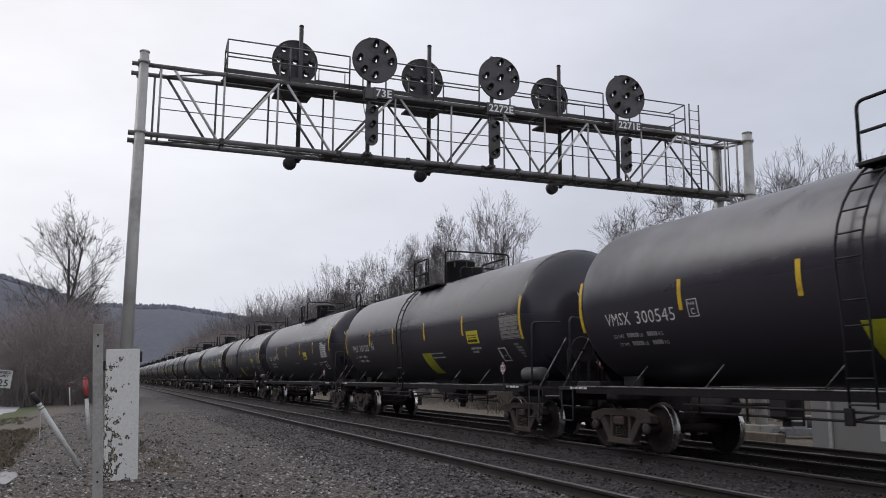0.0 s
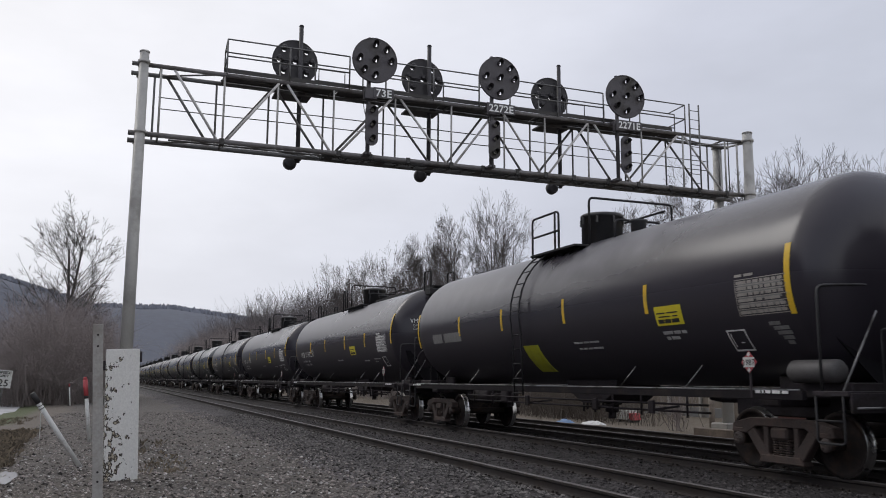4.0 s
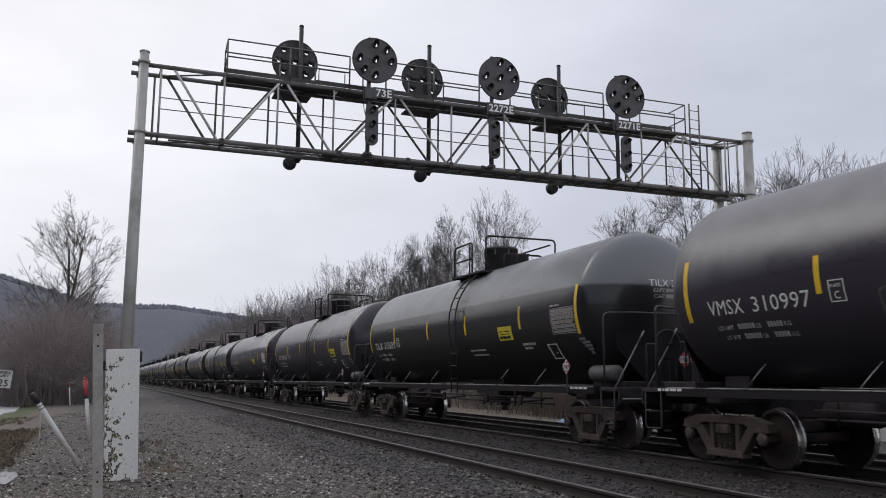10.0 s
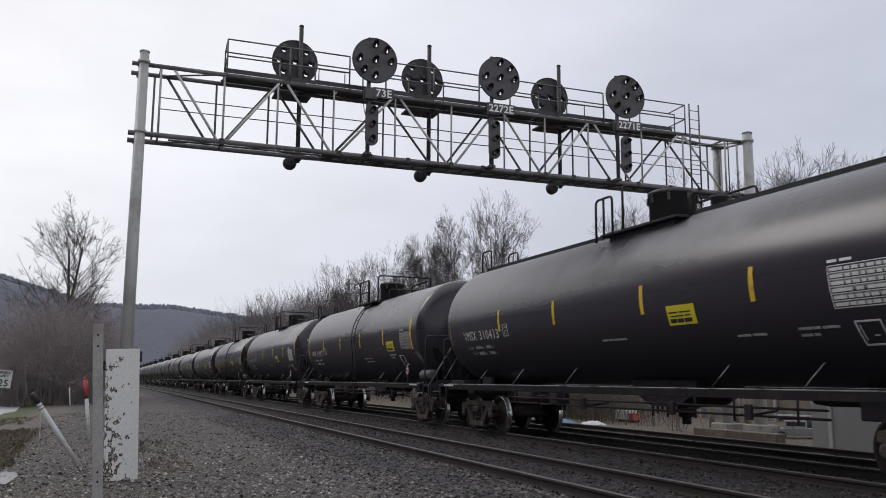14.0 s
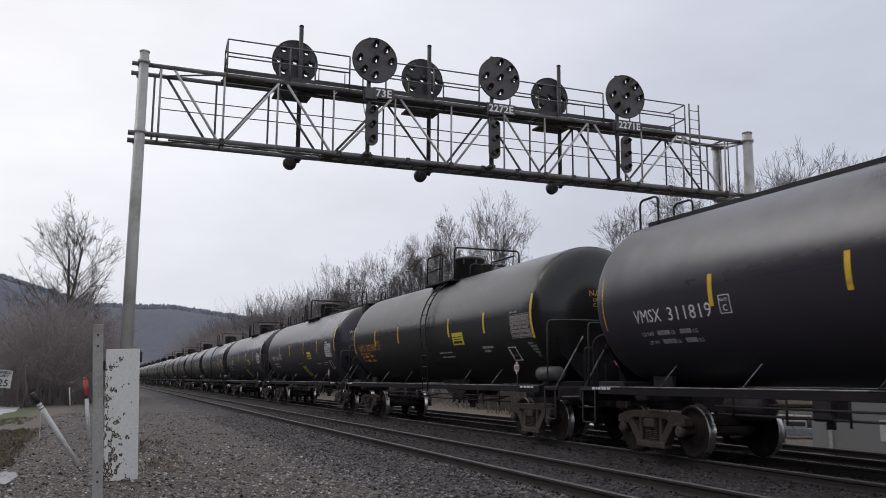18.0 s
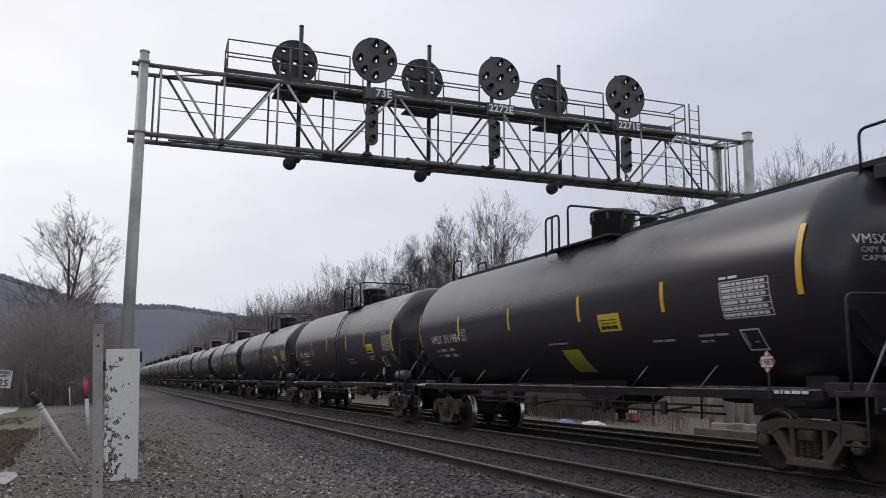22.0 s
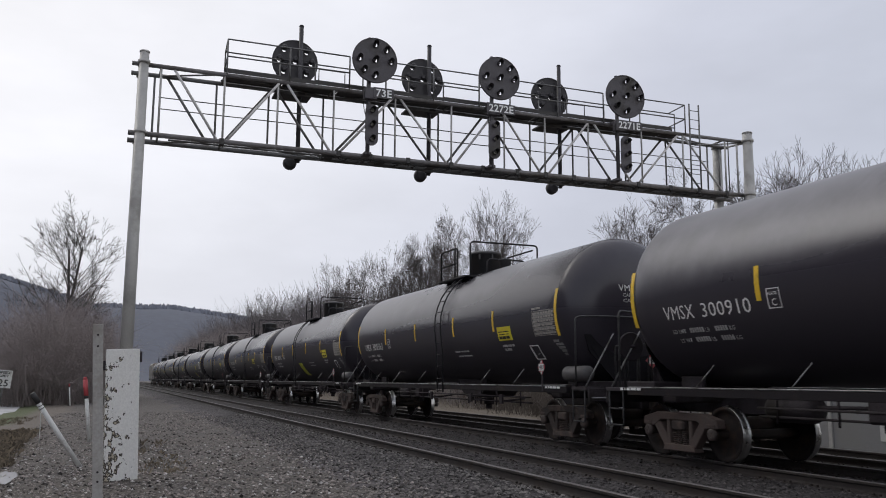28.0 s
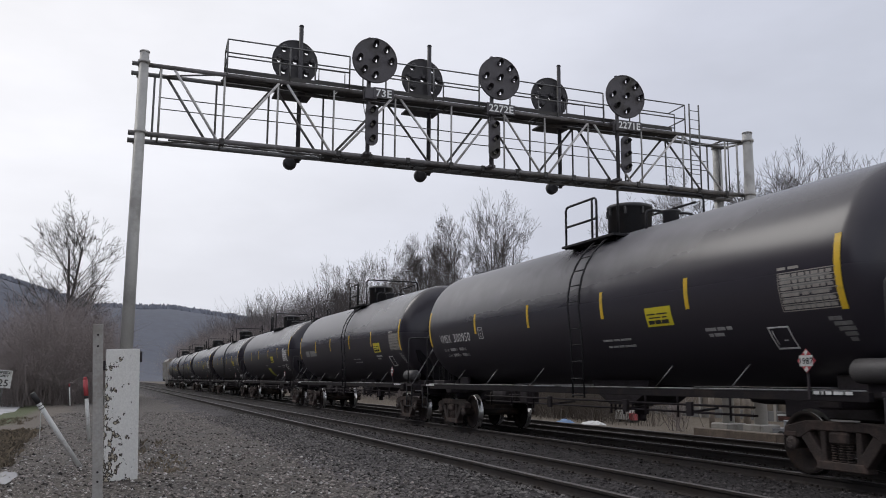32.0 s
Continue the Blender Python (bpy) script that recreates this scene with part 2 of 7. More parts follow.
M = {
    "stone_mid": mat("stone_mid", (0.125, 0.116, 0.110), 0.85, 0, 0.75, 9, 90, 0.3, 0.004, island=True, spec=0.3),
    "stone_pale": mat("stone_pale", (0.42, 0.40, 0.385), 0.85, 0, 0.5, 9, 90, 0.3, 0.004, island=True, spec=0.3),
    "stone": mat("stone", (0.195, 0.172, 0.158), 0.85, 0, 0.95, 9, 90, 0.3, 0.004, island=True, spec=0.3),
    "stone_dark": mat("stone_dark", (0.066, 0.059, 0.059), 0.85, 0, 0.7, 9, 90, 0.3, 0.004, island=True, spec=0.3),
    "rail": mat("rail", (0.032, 0.026, 0.024), 0.75, 0.2, 0.3, 5, 70, 0.3, 0.002, (0.03, 0.022, 0.018), 0.5),
    "railhead": mat("railhead", (0.115, 0.105, 0.105), 0.6, 0.4, 0.2, 3, 40, 0.05, 0.001, (0.12, 0.10, 0.09), 0.35, 2.0),
    "tie": mat("tie", (0.032, 0.027, 0.025), 0.9, 0, 0.35, 3, 40, 0.5, 0.006, objrand=True),
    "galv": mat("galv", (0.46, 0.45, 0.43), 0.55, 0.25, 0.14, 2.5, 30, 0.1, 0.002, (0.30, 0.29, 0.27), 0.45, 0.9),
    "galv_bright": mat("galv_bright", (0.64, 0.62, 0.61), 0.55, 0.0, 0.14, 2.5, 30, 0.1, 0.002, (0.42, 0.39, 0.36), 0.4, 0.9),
    "spray": mat("spray", (0.085, 0.083, 0.085), 0.6, 0, 0.4, 4, 40, 0, 0.001),
    "post_steel": mat("post_steel", (0.39, 0.375, 0.355), 0.7, 0.1, 0.25, 3, 30, 0.2, 0.003, (0.24, 0.22, 0.195), 0.5, 1.5),
    # chord: shade on the undersides is put into a darker galvanised tone
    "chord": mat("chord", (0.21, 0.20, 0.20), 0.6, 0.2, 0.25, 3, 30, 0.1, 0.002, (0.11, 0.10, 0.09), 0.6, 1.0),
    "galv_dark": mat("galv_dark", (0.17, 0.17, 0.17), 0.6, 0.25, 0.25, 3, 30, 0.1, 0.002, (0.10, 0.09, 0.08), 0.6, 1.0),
    "grating": mat("grating", (0.07, 0.067, 0.065), 0.7, 0.3, 0.25, 3, 40, 0.2, 0.003),
    # signal black again, darkened: the away-facing heads' poorer light is in the colour
    "signal_back": mat("signal_back", (0.045, 0.042, 0.046), 0.6, 0.0, 0.3, 3, 40, 0.1, 0.002),
    "plate_white": mat("plate_white", (0.86, 0.86, 0.85), 0.5, 0, 0.06, 6, 60, 0),
    "signal": mat("signal", (0.092, 0.085, 0.093), 0.6, 0.0, 0.3, 3, 40, 0.1, 0.002, (0.05, 0.045, 0.04), 0.5),
    "lens": mat("lens", (0.35, 0.34, 0.30), 0.15, 0.0, 0.1, 5, 50, 0),
    "white": mat("white", (0.62, 0.62, 0.60), 0.6, 0, 0.15, 6, 60, 0.05, 0.001, (0.35, 0.33, 0.31), 0.35, 6),
    "decal": mat("decal", (0.74, 0.73, 0.72), 0.6, 0, 0.25, 9, 80, 0, 0.001),
    "decal_dim": mat("decal_dim", (0.22, 0.215, 0.21), 0.6, 0, 0.35, 9, 80, 0, 0.001),
    "decal_tan": mat("decal_tan", (0.34, 0.315, 0.285), 0.6, 0, 0.35, 9, 80, 0, 0.001),
    "decal_mid": mat("decal_mid", (0.40, 0.39, 0.385), 0.6, 0, 0.35, 9, 80, 0, 0.001),
    "decal_orange": mat("decal_orange", (0.62, 0.30, 0.04), 0.6, 0, 0.2, 9, 80, 0, 0.001),
    "reflect": mat("reflect", (0.78, 0.50, 0.03), 0.4, 0, 0.12, 6, 60, 0.05, 0.001, (0.5, 0.33, 0.05), 0.3, 3),
    "yellow": mat("yellow", (0.72, 0.60, 0.03), 0.45, 0, 0.1, 6, 60, 0.03, 0.001),
    "lime": mat("lime", (0.50, 0.50, 0.03), 0.5, 0, 0.15, 6, 60, 0.03, 0.001, (0.35, 0.33, 0.04), 0.4, 3),
    "ink": mat("ink", (0.025, 0.024, 0.024), 0.6, 0, 0.2, 9, 80, 0),
    "red": mat("red", (0.46, 0.07, 0.08), 0.5, 0, 0.15, 6, 60, 0.03, 0.001),
    "underframe": mat("underframe", (0.040, 0.033, 0.037), 0.75, 0.0, 0.4, 4, 40, 0.3, 0.004, (0.022, 0.018, 0.016), 0.5, 1.6, spec=0.25),
    "truck": mat("truck", (0.056, 0.041, 0.036), 0.85, 0.0, 0.5, 5, 40, 0.5, 0.008, (0.088, 0.060, 0.050), 0.5, 3.5, objrand=True),
    "wheel": mat("wheel", (0.024, 0.019, 0.018), 0.85, 0.0, 0.35, 4, 50, 0.3, 0.003, (0.045, 0.029, 0.022), 0.45, 3, spec=0.2),
    "tread": mat("tread", (0.55, 0.54, 0.53), 0.3, 1.0, 0.1, 5, 50, 0.03, 0.001),
    "cap": mat("cap", (0.085, 0.068, 0.062), 0.7, 0.2, 0.4, 9, 50, 0.2, 0.003, (0.15, 0.105, 0.085), 0.5, 6),
    "sill": mat("sill", (0.020, 0.017, 0.019), 0.8, 0, 0.35, 4, 40, 0.2, 0.003, (0.034, 0.027, 0.024), 0.4, 1.4, spec=0.15),
    "shield": mat("shield", (0.013, 0.012, 0.014), 0.8, 0, 0.3, 3, 40, 0.1, 0.002, spec=0.1),
    "reservoir": mat("reservoir", (0.085, 0.080, 0.080), 0.6, 0.1, 0.3, 6, 50, 0.2, 0.003),
    "railpipe": mat("railpipe", (0.27, 0.265, 0.265), 0.5, 0.3, 0.3, 5, 40, 0.1, 0.001, (0.05, 0.045, 0.04), 0.5, 2.5),
    "handrail": mat("handrail", (0.07, 0.069, 0.070), 0.55, 0.2, 0.3, 5, 40, 0.1, 0.001, (0.03, 0.027, 0.025), 0.5, 2.5),
    "blackpipe": mat("blackpipe", (0.019, 0.018, 0.020), 0.75, 0.0, 0.3, 5, 40, 0.1, 0.001),
    "dome": mat("dome", (0.045, 0.045, 0.047), 0.5, 0.0, 0.35, 3, 40, 0.15, 0.003, (0.06, 0.055, 0.05), 0.45, 2.0),
    "tank_a": tank_mat("tank_a", (0.0350, 0.0300, 0.0385), 0.85, 1.0),
    "tank_b": tank_mat("tank_b", (0.0340, 0.0292, 0.0375), 0.85, 0.9),
    "tank_grey": tank_mat("tank_grey", (0.012, 0.012, 0.013), 0.6, 0.3, (0.16, 0.165, 0.175)),
    "tank_brown": tank_mat("tank_brown", (0.014, 0.0125, 0.012), 0.7, 0.35),
    "hopper": mat("hopper", (0.42, 0.40, 0.37), 0.7, 0, 0.2, 2, 30, 0.1, 0.002, (0.25, 0.19, 0.15), 0.45, 0.8),
    "hopper_roof": mat("hopper_roof", (0.30, 0.26, 0.24), 0.7, 0, 0.2, 2, 30, 0.1, 0.002),
    "bark": mat("bark", (0.12, 0.11, 0.105), 0.9, 0, 0.35, 3, 40, 0.5, 0.01),
    "bark_pale": mat("bark_pale", (0.12, 0.11, 0.105), 0.9, 0, 0.3, 3, 40, 0.4, 0.01),
    "twig": mat("twig", (0.098, 0.086, 0.082), 0.9, 0, 0.3, 3, 40, 0),
    "bark_dark": mat("bark_dark", (0.065, 0.058, 0.054), 0.9, 0, 0.35, 3, 40, 0.5, 0.01),
    # thicket paler, far wood greyer: haze is mixed into both browns
    "thicket": mat("thicket", (0.29, 0.250, 0.240), 0.9, 0, 0.4, 1.0, 20, 0),
    "far_wood": mat("far_wood", (0.165, 0.148, 0.150), 0.95, 0, 0.3, 0.2, 4, 0),
    "yard_post": mat("yard_post", (0.24, 0.205, 0.17), 0.85, 0, 0.35, 4, 40, 0.3, 0.004, (0.13, 0.10, 0.08), 0.5, 2.5),
    "brush": mat("brush", (0.115, 0.095, 0.080), 0.9, 0, 0.4, 1.0, 20, 0),
    # ridge and its woods: distance haze is put into these blue-greys
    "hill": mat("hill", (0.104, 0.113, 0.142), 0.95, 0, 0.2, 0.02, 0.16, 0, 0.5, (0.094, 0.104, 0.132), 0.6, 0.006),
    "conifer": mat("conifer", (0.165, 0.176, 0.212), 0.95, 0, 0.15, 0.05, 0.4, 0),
    "concrete": mat("concrete", (0.30, 0.285, 0.26), 0.85, 0, 0.2, 3, 50, 0.3, 0.003, (0.20, 0.185, 0.165), 0.5, 1.6),
    "lane": mat("lane", (0.46, 0.46, 0.47), 0.8, 0, 0.15, 1.2, 20, 0.2, 0.003, (0.34, 0.33, 0.32), 0.4, 0.5),
    "peel": None,
}


def peel_mat():
    """White paint flaked off a dark weathered board, in upright runs."""
    m = bpy.data.materials.new("peeling_paint")
    m.use_nodes = True
    nt = m.node_tree
    N, L = nt.nodes.new, nt.links.new
    b = nt.nodes["Principled BSDF"]
    tc = N("ShaderNodeTexCoord")
    mp = N("ShaderNodeMapping")
    mp.inputs["Scale"].default_value = (9.5, 9.5, 6.5)
    L(tc.outputs["Object"], mp.inputs[0])
    n = N("ShaderNodeTexNoise")
    n.inputs["Scale"].default_value, n.inputs["Detail"].default_value, n.inputs["Roughness"].default_value = 1.25, 6, 0.62
    L(mp.outputs[0], n.inputs["Vector"])
    sep = N("ShaderNodeSeparateXYZ")
    L(tc.outputs["Object"], sep.inputs[0])
    zr = N("ShaderNodeMapRange")
    zr.inputs["From Min"].default_value, zr.inputs["From Max"].default_value = 0.2, 2.0
    zr.inputs["To Min"].default_value, zr.inputs["To Max"].default_value = 0.030, -0.045
    L(sep.outputs["Z"], zr.inputs["Value"])
    xr = N("ShaderNodeMapRange")
    xr.inputs["From Min"].default_value, xr.inputs["From Max"].default_value = -0.24, 0.24
    xr.inputs["To Min"].default_value, xr.inputs["To Max"].default_value = 0.050, -0.085
    L(sep.outputs["X"], xr.inputs["Value"])
    a1, a2 = N("ShaderNodeMath"), N("ShaderNodeMath")
    L(n.outputs[0], a1.inputs[0])
    L(zr.outputs[0], a1.inputs[1])
    L(a1.outputs[0], a2.inputs[0])
    L(xr.outputs[0], a2.inputs[1])
    fl = N("ShaderNodeValToRGB")
    fl.color_ramp.elements[0].position, fl.color_ramp.elements[0].color = 0.0, (0.82, 0.81, 0.77, 1)
    fl.color_ramp.elements[1].position, fl.color_ramp.elements[1].color = 0.66, (0.42, 0.37, 0.29, 1)
    for pos, c in ((0.572, (0.80, 0.79, 0.76, 1)), (0.578, (0.06, 0.048, 0.04, 1)), (0.640, (0.05, 0.04, 0.032, 1)), (0.648, (0.44, 0.38, 0.29, 1))):
        e = fl.color_ramp.elements.new(pos)
        e.color = c
    L(a2.outputs[0], fl.inputs[0])
    g = N("ShaderNodeTexNoise")
    g.inputs["Scale"].default_value, g.inputs["Detail"].default_value = 5, 5
    L(mp.outputs[0], g.inputs["Vector"])
    gr = N("ShaderNodeMapRange")
    gr.inputs["To Min"].default_value, gr.inputs["To Max"].default_value = 0.75, 1.15
    L(g.outputs[0], gr.inputs["Value"])
    sc = N("ShaderNodeVectorMath")
    sc.operation = "SCALE"
    L(fl.outputs[0], sc.inputs[0])
    L(gr.outputs[0], sc.inputs["Scale"])
    L(sc.outputs[0], b.inputs["Base Color"])
    b.inputs["Roughness"].default_value = 0.7
    bp = N("ShaderNodeBump")
    bp.invert = True
    bp.inputs["Strength"].default_value, bp.inputs["Distance"].default_value = 0.6, 0.004
    L(a2.outputs[0], bp.inputs["Height"])
    L(bp.outputs[0], b.inputs["Normal"])
    return m


M["peel"] = peel_mat()


# ---- mesh helpers ----
def finish(bm, name, material, smooth=False):
    me = bpy.data.meshes.new(name)
    bm.to_mesh(me)
    bm.free()
    if material:
        me.materials.append(material)
    if smooth:
        for f in me.polygons:
            f.use_smooth = True
    return me


def part(name, bm, material, parent, label="", smooth=False):
    ob = new(name, finish(bm, name, material, smooth) if isinstance(bm, bmesh.types.BMesh) else bm)
    ob.parent = parent
    if label:
        tagged(ob, label)
    return ob


def thing(name, label, category, group="", kind="", m=None):
    ob = new(name)
    ob.empty_display_size = 0.2
    if m is not None:
        ob.matrix_basis = m
    return tagged(ob, label, category, group, kind)


def box(bm, c, s, bev=0.0, rot=None):
    """An upright block of size s centred at c, with broken edges."""
    r = bmesh.ops.create_cube(bm, size=1.0)
    vs = r["verts"]
    for v in vs:
        v.co = Vector((v.co.x * s[0], v.co.y * s[1], v.co.z * s[2]))
    if bev > 0:
        es = list({e for v in vs for e in v.link_edges})
        q = bmesh.ops.bevel(bm, geom=es, offset=bev, segments=1, affect="EDGES")
        vs = list({v for f in q["faces"] for v in f.verts} | {v for v in vs if v.is_valid})
    for v in vs:
        if rot is not None:
            v.co = rot @ v.co
        v.co += Vector(c)
    return vs


def tube(bm, a, b, r, n=8, r2=None, caps=True):
    a, b = Vector(a), Vector(b)
    d = (b - a).normalized()
    s = d.orthogonal().normalized()
    t = d.cross(s)
    r2 = r if r2 is None else r2
    ring = []
    for p, q in ((a, r), (b, r2)):
        ring.append([bm.verts.new(p + (s * math.cos(2 * math.pi * i / n) + t * math.sin(2 * math.pi * i / n)) * q) for i in range(n)])
    for i in range(n):
        j = (i + 1) % n
        f = bm.faces.new((ring[0][i], ring[0][j], ring[1][j], ring[1][i]))
        f.smooth = n > 5
    if caps:
        bm.faces.new(list(reversed(ring[0])))
        bm.faces.new(ring[1])


def pipe(bm, pts, r, n=8):
    """A bent pipe through the points, with a ring at each bend."""
    pts = [Vector(p) for p in pts]
    rings = []
    d0 = (pts[1] - pts[0]).normalized()
    s = d0.orthogonal().normalized()
    for i, p in enumerate(pts):
        d = ((pts[min(i + 1, len(pts) - 1)] - p).normalized() + (p - pts[max(i - 1, 0)]).normalized())
        d = d.normalized() if d.length > 1e-6 else d0
        s = (s - d * s.dot(d)).normalized()
        t = d.cross(s)
        rings.append([bm.verts.new(p + (s * math.cos(2 * math.pi * k / n) + t * math.sin(2 * math.pi * k / n)) * r) for k in range(n)])
    for a, b in zip(rings, rings[1:]):
        for k in range(n):
            f = bm.faces.new((a[k], a[(k + 1) % n], b[(k + 1) % n], b[k]))
            f.smooth = True
    bm.faces.new(list(reversed(rings[0])))
    bm.faces.new(rings[-1])


def bent(pts, rad=0.12, k=4):
    """Round the corners of a polyline."""
    pts = [Vector(p) for p in pts]
    out = [pts[0]]
    for a, b, c in zip(pts, pts[1:], pts[2:]):
        r = min(rad, (a - b).length * 0.45, (c - b).length * 0.45)
        p, q = b + (a - b).normalized() * r, b + (c - b).normalized() * r
        for i in range(k + 1):
            t = i / k
            out.append(p * (1 - t) ** 2 + b * 2 * t * (1 - t) + q * t * t)
    return out + [pts[-1]]


def lathe(bm, prof, axis, n=48, origin=(0, 0, 0)):
    """Turn (along, radius) rows round an axis 'x', 'y' or 'z'."""
    o = Vector(origin)
    rings = []
    for a, r in prof:
        row = []
        for i in range(n):
            c, s = math.cos(2 * math.pi * i / n) * r, math.sin(2 * math.pi * i / n) * r
            v = {"x": (a, c, s), "y": (s, a, c), "z": (c, s, a)}[axis]
            row.append(bm.verts.new(o + Vector(v)))
        rings.append(row)
    for p, q in zip(rings, rings[1:]):
        for i in range(n):
            j = (i + 1) % n
            f = bm.faces.new((p[i], p[j], q[j], q[i]))
            f.smooth = True
    bm.faces.new(list(reversed(rings[0])))
    bm.faces.new(rings[-1])
    bmesh.ops.recalc_face_normals(bm, faces=bm.faces)


LETTERS = {}


def text_mesh(words, size, bold=0.0):
    key = (words, round(size, 4), round(bold, 4))
    if key in LETTERS:
        return LETTERS[key].copy()
    LETTERS[key] = set_type(words, size, bold)
    return LETTERS[key].copy()


def set_type(words, size, bold):
    cu = bpy.data.curves.new("letters", "FONT")
    cu.body, cu.size, cu.resolution_u, cu.offset = words, size, 2, bold
    cu.space_character = 1.05
    ob = bpy.data.objects.new("letters", cu)
    scene.collection.objects.link(ob)
    bpy.context.view_layer.update()
    me = bpy.data.meshes.new_from_object(ob.evaluated_get(bpy.context.evaluated_depsgraph_get()))
    bpy.data.objects.remove(ob)
    bpy.data.curves.remove(cu)
    return me


# ---- the plan, in metres: x across the tracks, y along them, z over the rail heads ----
NEAR_X, TRAIN_X, FAR_X = 6.59, 10.53, 14.60
FAR_DROP = -0.13
GAUGE = 0.7525
GROUND = -0.30
BR_Y, BR_Y2 = 22.08, 23.05
CH_TOP, CH_BOT = 9.215, 7.405


def steps(*segs):
    """Coordinates: stretches of (start, end, count)."""
    out = []
    for a, b, n in segs:
        out += [a + (b - a) * i / n for i in range(n)]
    return out + [segs[-1][1]]


def grid_mesh(name, xs, ys, height, material):
    nx = len(xs)
    vs = [(x, y, height(x, y)) for y in ys for x in xs]
    fs = [(j * nx + i, j * nx + i + 1, (j + 1) * nx + i + 1, (j + 1) * nx + i) for j in range(len(ys) - 1) for i in range(nx - 1)]
    me = bpy.data.meshes.new(name)
    me.from_pydata(vs, [], fs)
    me.materials.append(material)
    for f in me.polygons:
        f.use_smooth = True
    return me


def ground_z(x, y):
    z = GROUND + 0.05 * noise.noise((x * 0.35, y * 0.25, 0)) + 0.025 * noise.noise((x * 1.6, y * 1.6, 3))
    if x > 16.5:
        z -= 0.10 * min(1, (x - 16.5) / 3)
    if x < -1.2:
        z -= 0.30 * min(1, (-1.2 - x) / 5) * min(1, max(0, y) / 14)
    return z if abs(x) < 80 and -40 < y < 200 else GROUND - (0.1 if x > 16 else 0.3 if x < -1 else 0)


def bed_z(x, y):
    rows = ((2.9, -0.52), (3.6, -0.33), (4.6, -0.25), (5.2, -0.165), (12.2, -0.162), (13.2, -0.31), (16.2, -0.315), (17.4, -0.60))
    for (a, za), (b, zb) in zip(rows, rows[1:]):
        if a <= x <= b:
            z = za + (zb - za) * (x - a) / (b - a)
            break
    k = 0.03 if x < 5.6 else 0.014
    return z + k * noise.noise((x * 7, y * 7, 1)) + 0.02 * noise.noise((x * 1.3, y * 0.6, 5))


def soil_mat():
    """Dry winter verge, trodden stone dust by the line, tan dirt on the lot beyond it, pasture far off."""
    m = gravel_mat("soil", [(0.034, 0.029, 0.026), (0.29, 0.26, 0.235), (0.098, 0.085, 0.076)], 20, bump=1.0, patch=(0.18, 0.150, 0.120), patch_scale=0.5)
    nt = m.node_tree
    N, L = nt.nodes.new, nt.links.new
    b = nt.nodes["Principled BSDF"]
    src = b.inputs["Base Color"].links[0].from_socket
    tc, sep = N("ShaderNodeTexCoord"), N("ShaderNodeSeparateXYZ")
    L(tc.outputs["Object"], sep.inputs[0])
    wn = N("ShaderNodeTexNoise")
    wn.inputs["Scale"].default_value, wn.inputs["Detail"].default_value = 0.5, 6
    L(tc.outputs["Object"], wn.inputs["Vector"])
    fine = N("ShaderNodeTexNoise")
    fine.inputs["Scale"].default_value, fine.inputs["Detail"].default_value = 9, 6
    L(tc.outputs["Object"], fine.inputs["Vector"])
    grass = N("ShaderNodeValToRGB")
    grass.color_ramp.elements[0].position, grass.color_ramp.elements[0].color = 0.3, (0.070, 0.056, 0.046, 1)
    grass.color_ramp.elements[1].position, grass.color_ramp.elements[1].color = 0.75, (0.19, 0.155, 0.118, 1)
    e = grass.color_ramp.elements.new(0.55)
    e.color = (0.105, 0.088, 0.068, 1)
    L(fine.outputs[0], grass.inputs[0])
    lot = N("ShaderNodeValToRGB")
    lot.color_ramp.elements[0].position, lot.color_ramp.elements[0].color = 0.35, (0.10, 0.083, 0.064, 1)
    lot.color_ramp.elements[1].position, lot.color_ramp.elements[1].color = 0.7, (0.19, 0.16, 0.125, 1)
    L(fine.outputs[0], lot.inputs[0])

    def band(a, b_, amp):
        q = N("ShaderNodeMath")
        q.operation = "MULTIPLY_ADD"
        q.inputs[1].default_value = amp
        L(wn.outputs[0], q.inputs[0])
        L(sep.outputs["X"], q.inputs[2])
        r = N("ShaderNodeMapRange")
        r.inputs["From Min"].default_value, r.inputs["From Max"].default_value = a, b_
        L(q.outputs[0], r.inputs["Value"])
        return r.outputs[0]

    # along the line: dry grass, then a trodden dirt path, then green pasture
    verge = grass.outputs[0]
    for y0, y1, tone in ((28.0, 30.5, (0.165, 0.142, 0.120)), (36.5, 38.0, (0.115, 0.130, 0.070))):
        q = N("ShaderNodeMath")
        q.operation = "MULTIPLY_ADD"
        q.inputs[1].default_value = 3.0
        L(fine.outputs[0], q.inputs[0])
        L(sep.outputs["Y"], q.inputs[2])
        r = N("ShaderNodeMapRange")
        r.inputs["From Min"].default_value, r.inputs["From Max"].default_value = y0, y1
        L(q.outputs[0], r.inputs["Value"])
        g2 = N("ShaderNodeMixRGB")
        side = N("ShaderNodeMapRange")
        side.inputs["From Min"].default_value, side.inputs["From Max"].default_value = (-2.9, -3.5) if y0 > 32 else (9.0, 8.0)
        L(sep.outputs["X"], side.inputs["Value"])
        both = N("ShaderNodeMath")
        both.operation = "MULTIPLY"
        L(r.outputs[0], both.inputs[0])
        L(side.outputs[0], both.inputs[1])
        L(both.outputs[0], g2.inputs[0])
        L(verge, g2.inputs[1])
        k2 = N("ShaderNodeMixRGB")
        k2.inputs[1].default_value, k2.inputs[2].default_value = (*[c * 0.75 for c in tone], 1), (*[c * 1.25 for c in tone], 1)
        L(fine.outputs[0], k2.inputs[0])
        L(k2.outputs[0], g2.inputs[2])
        verge = g2.outputs[0]
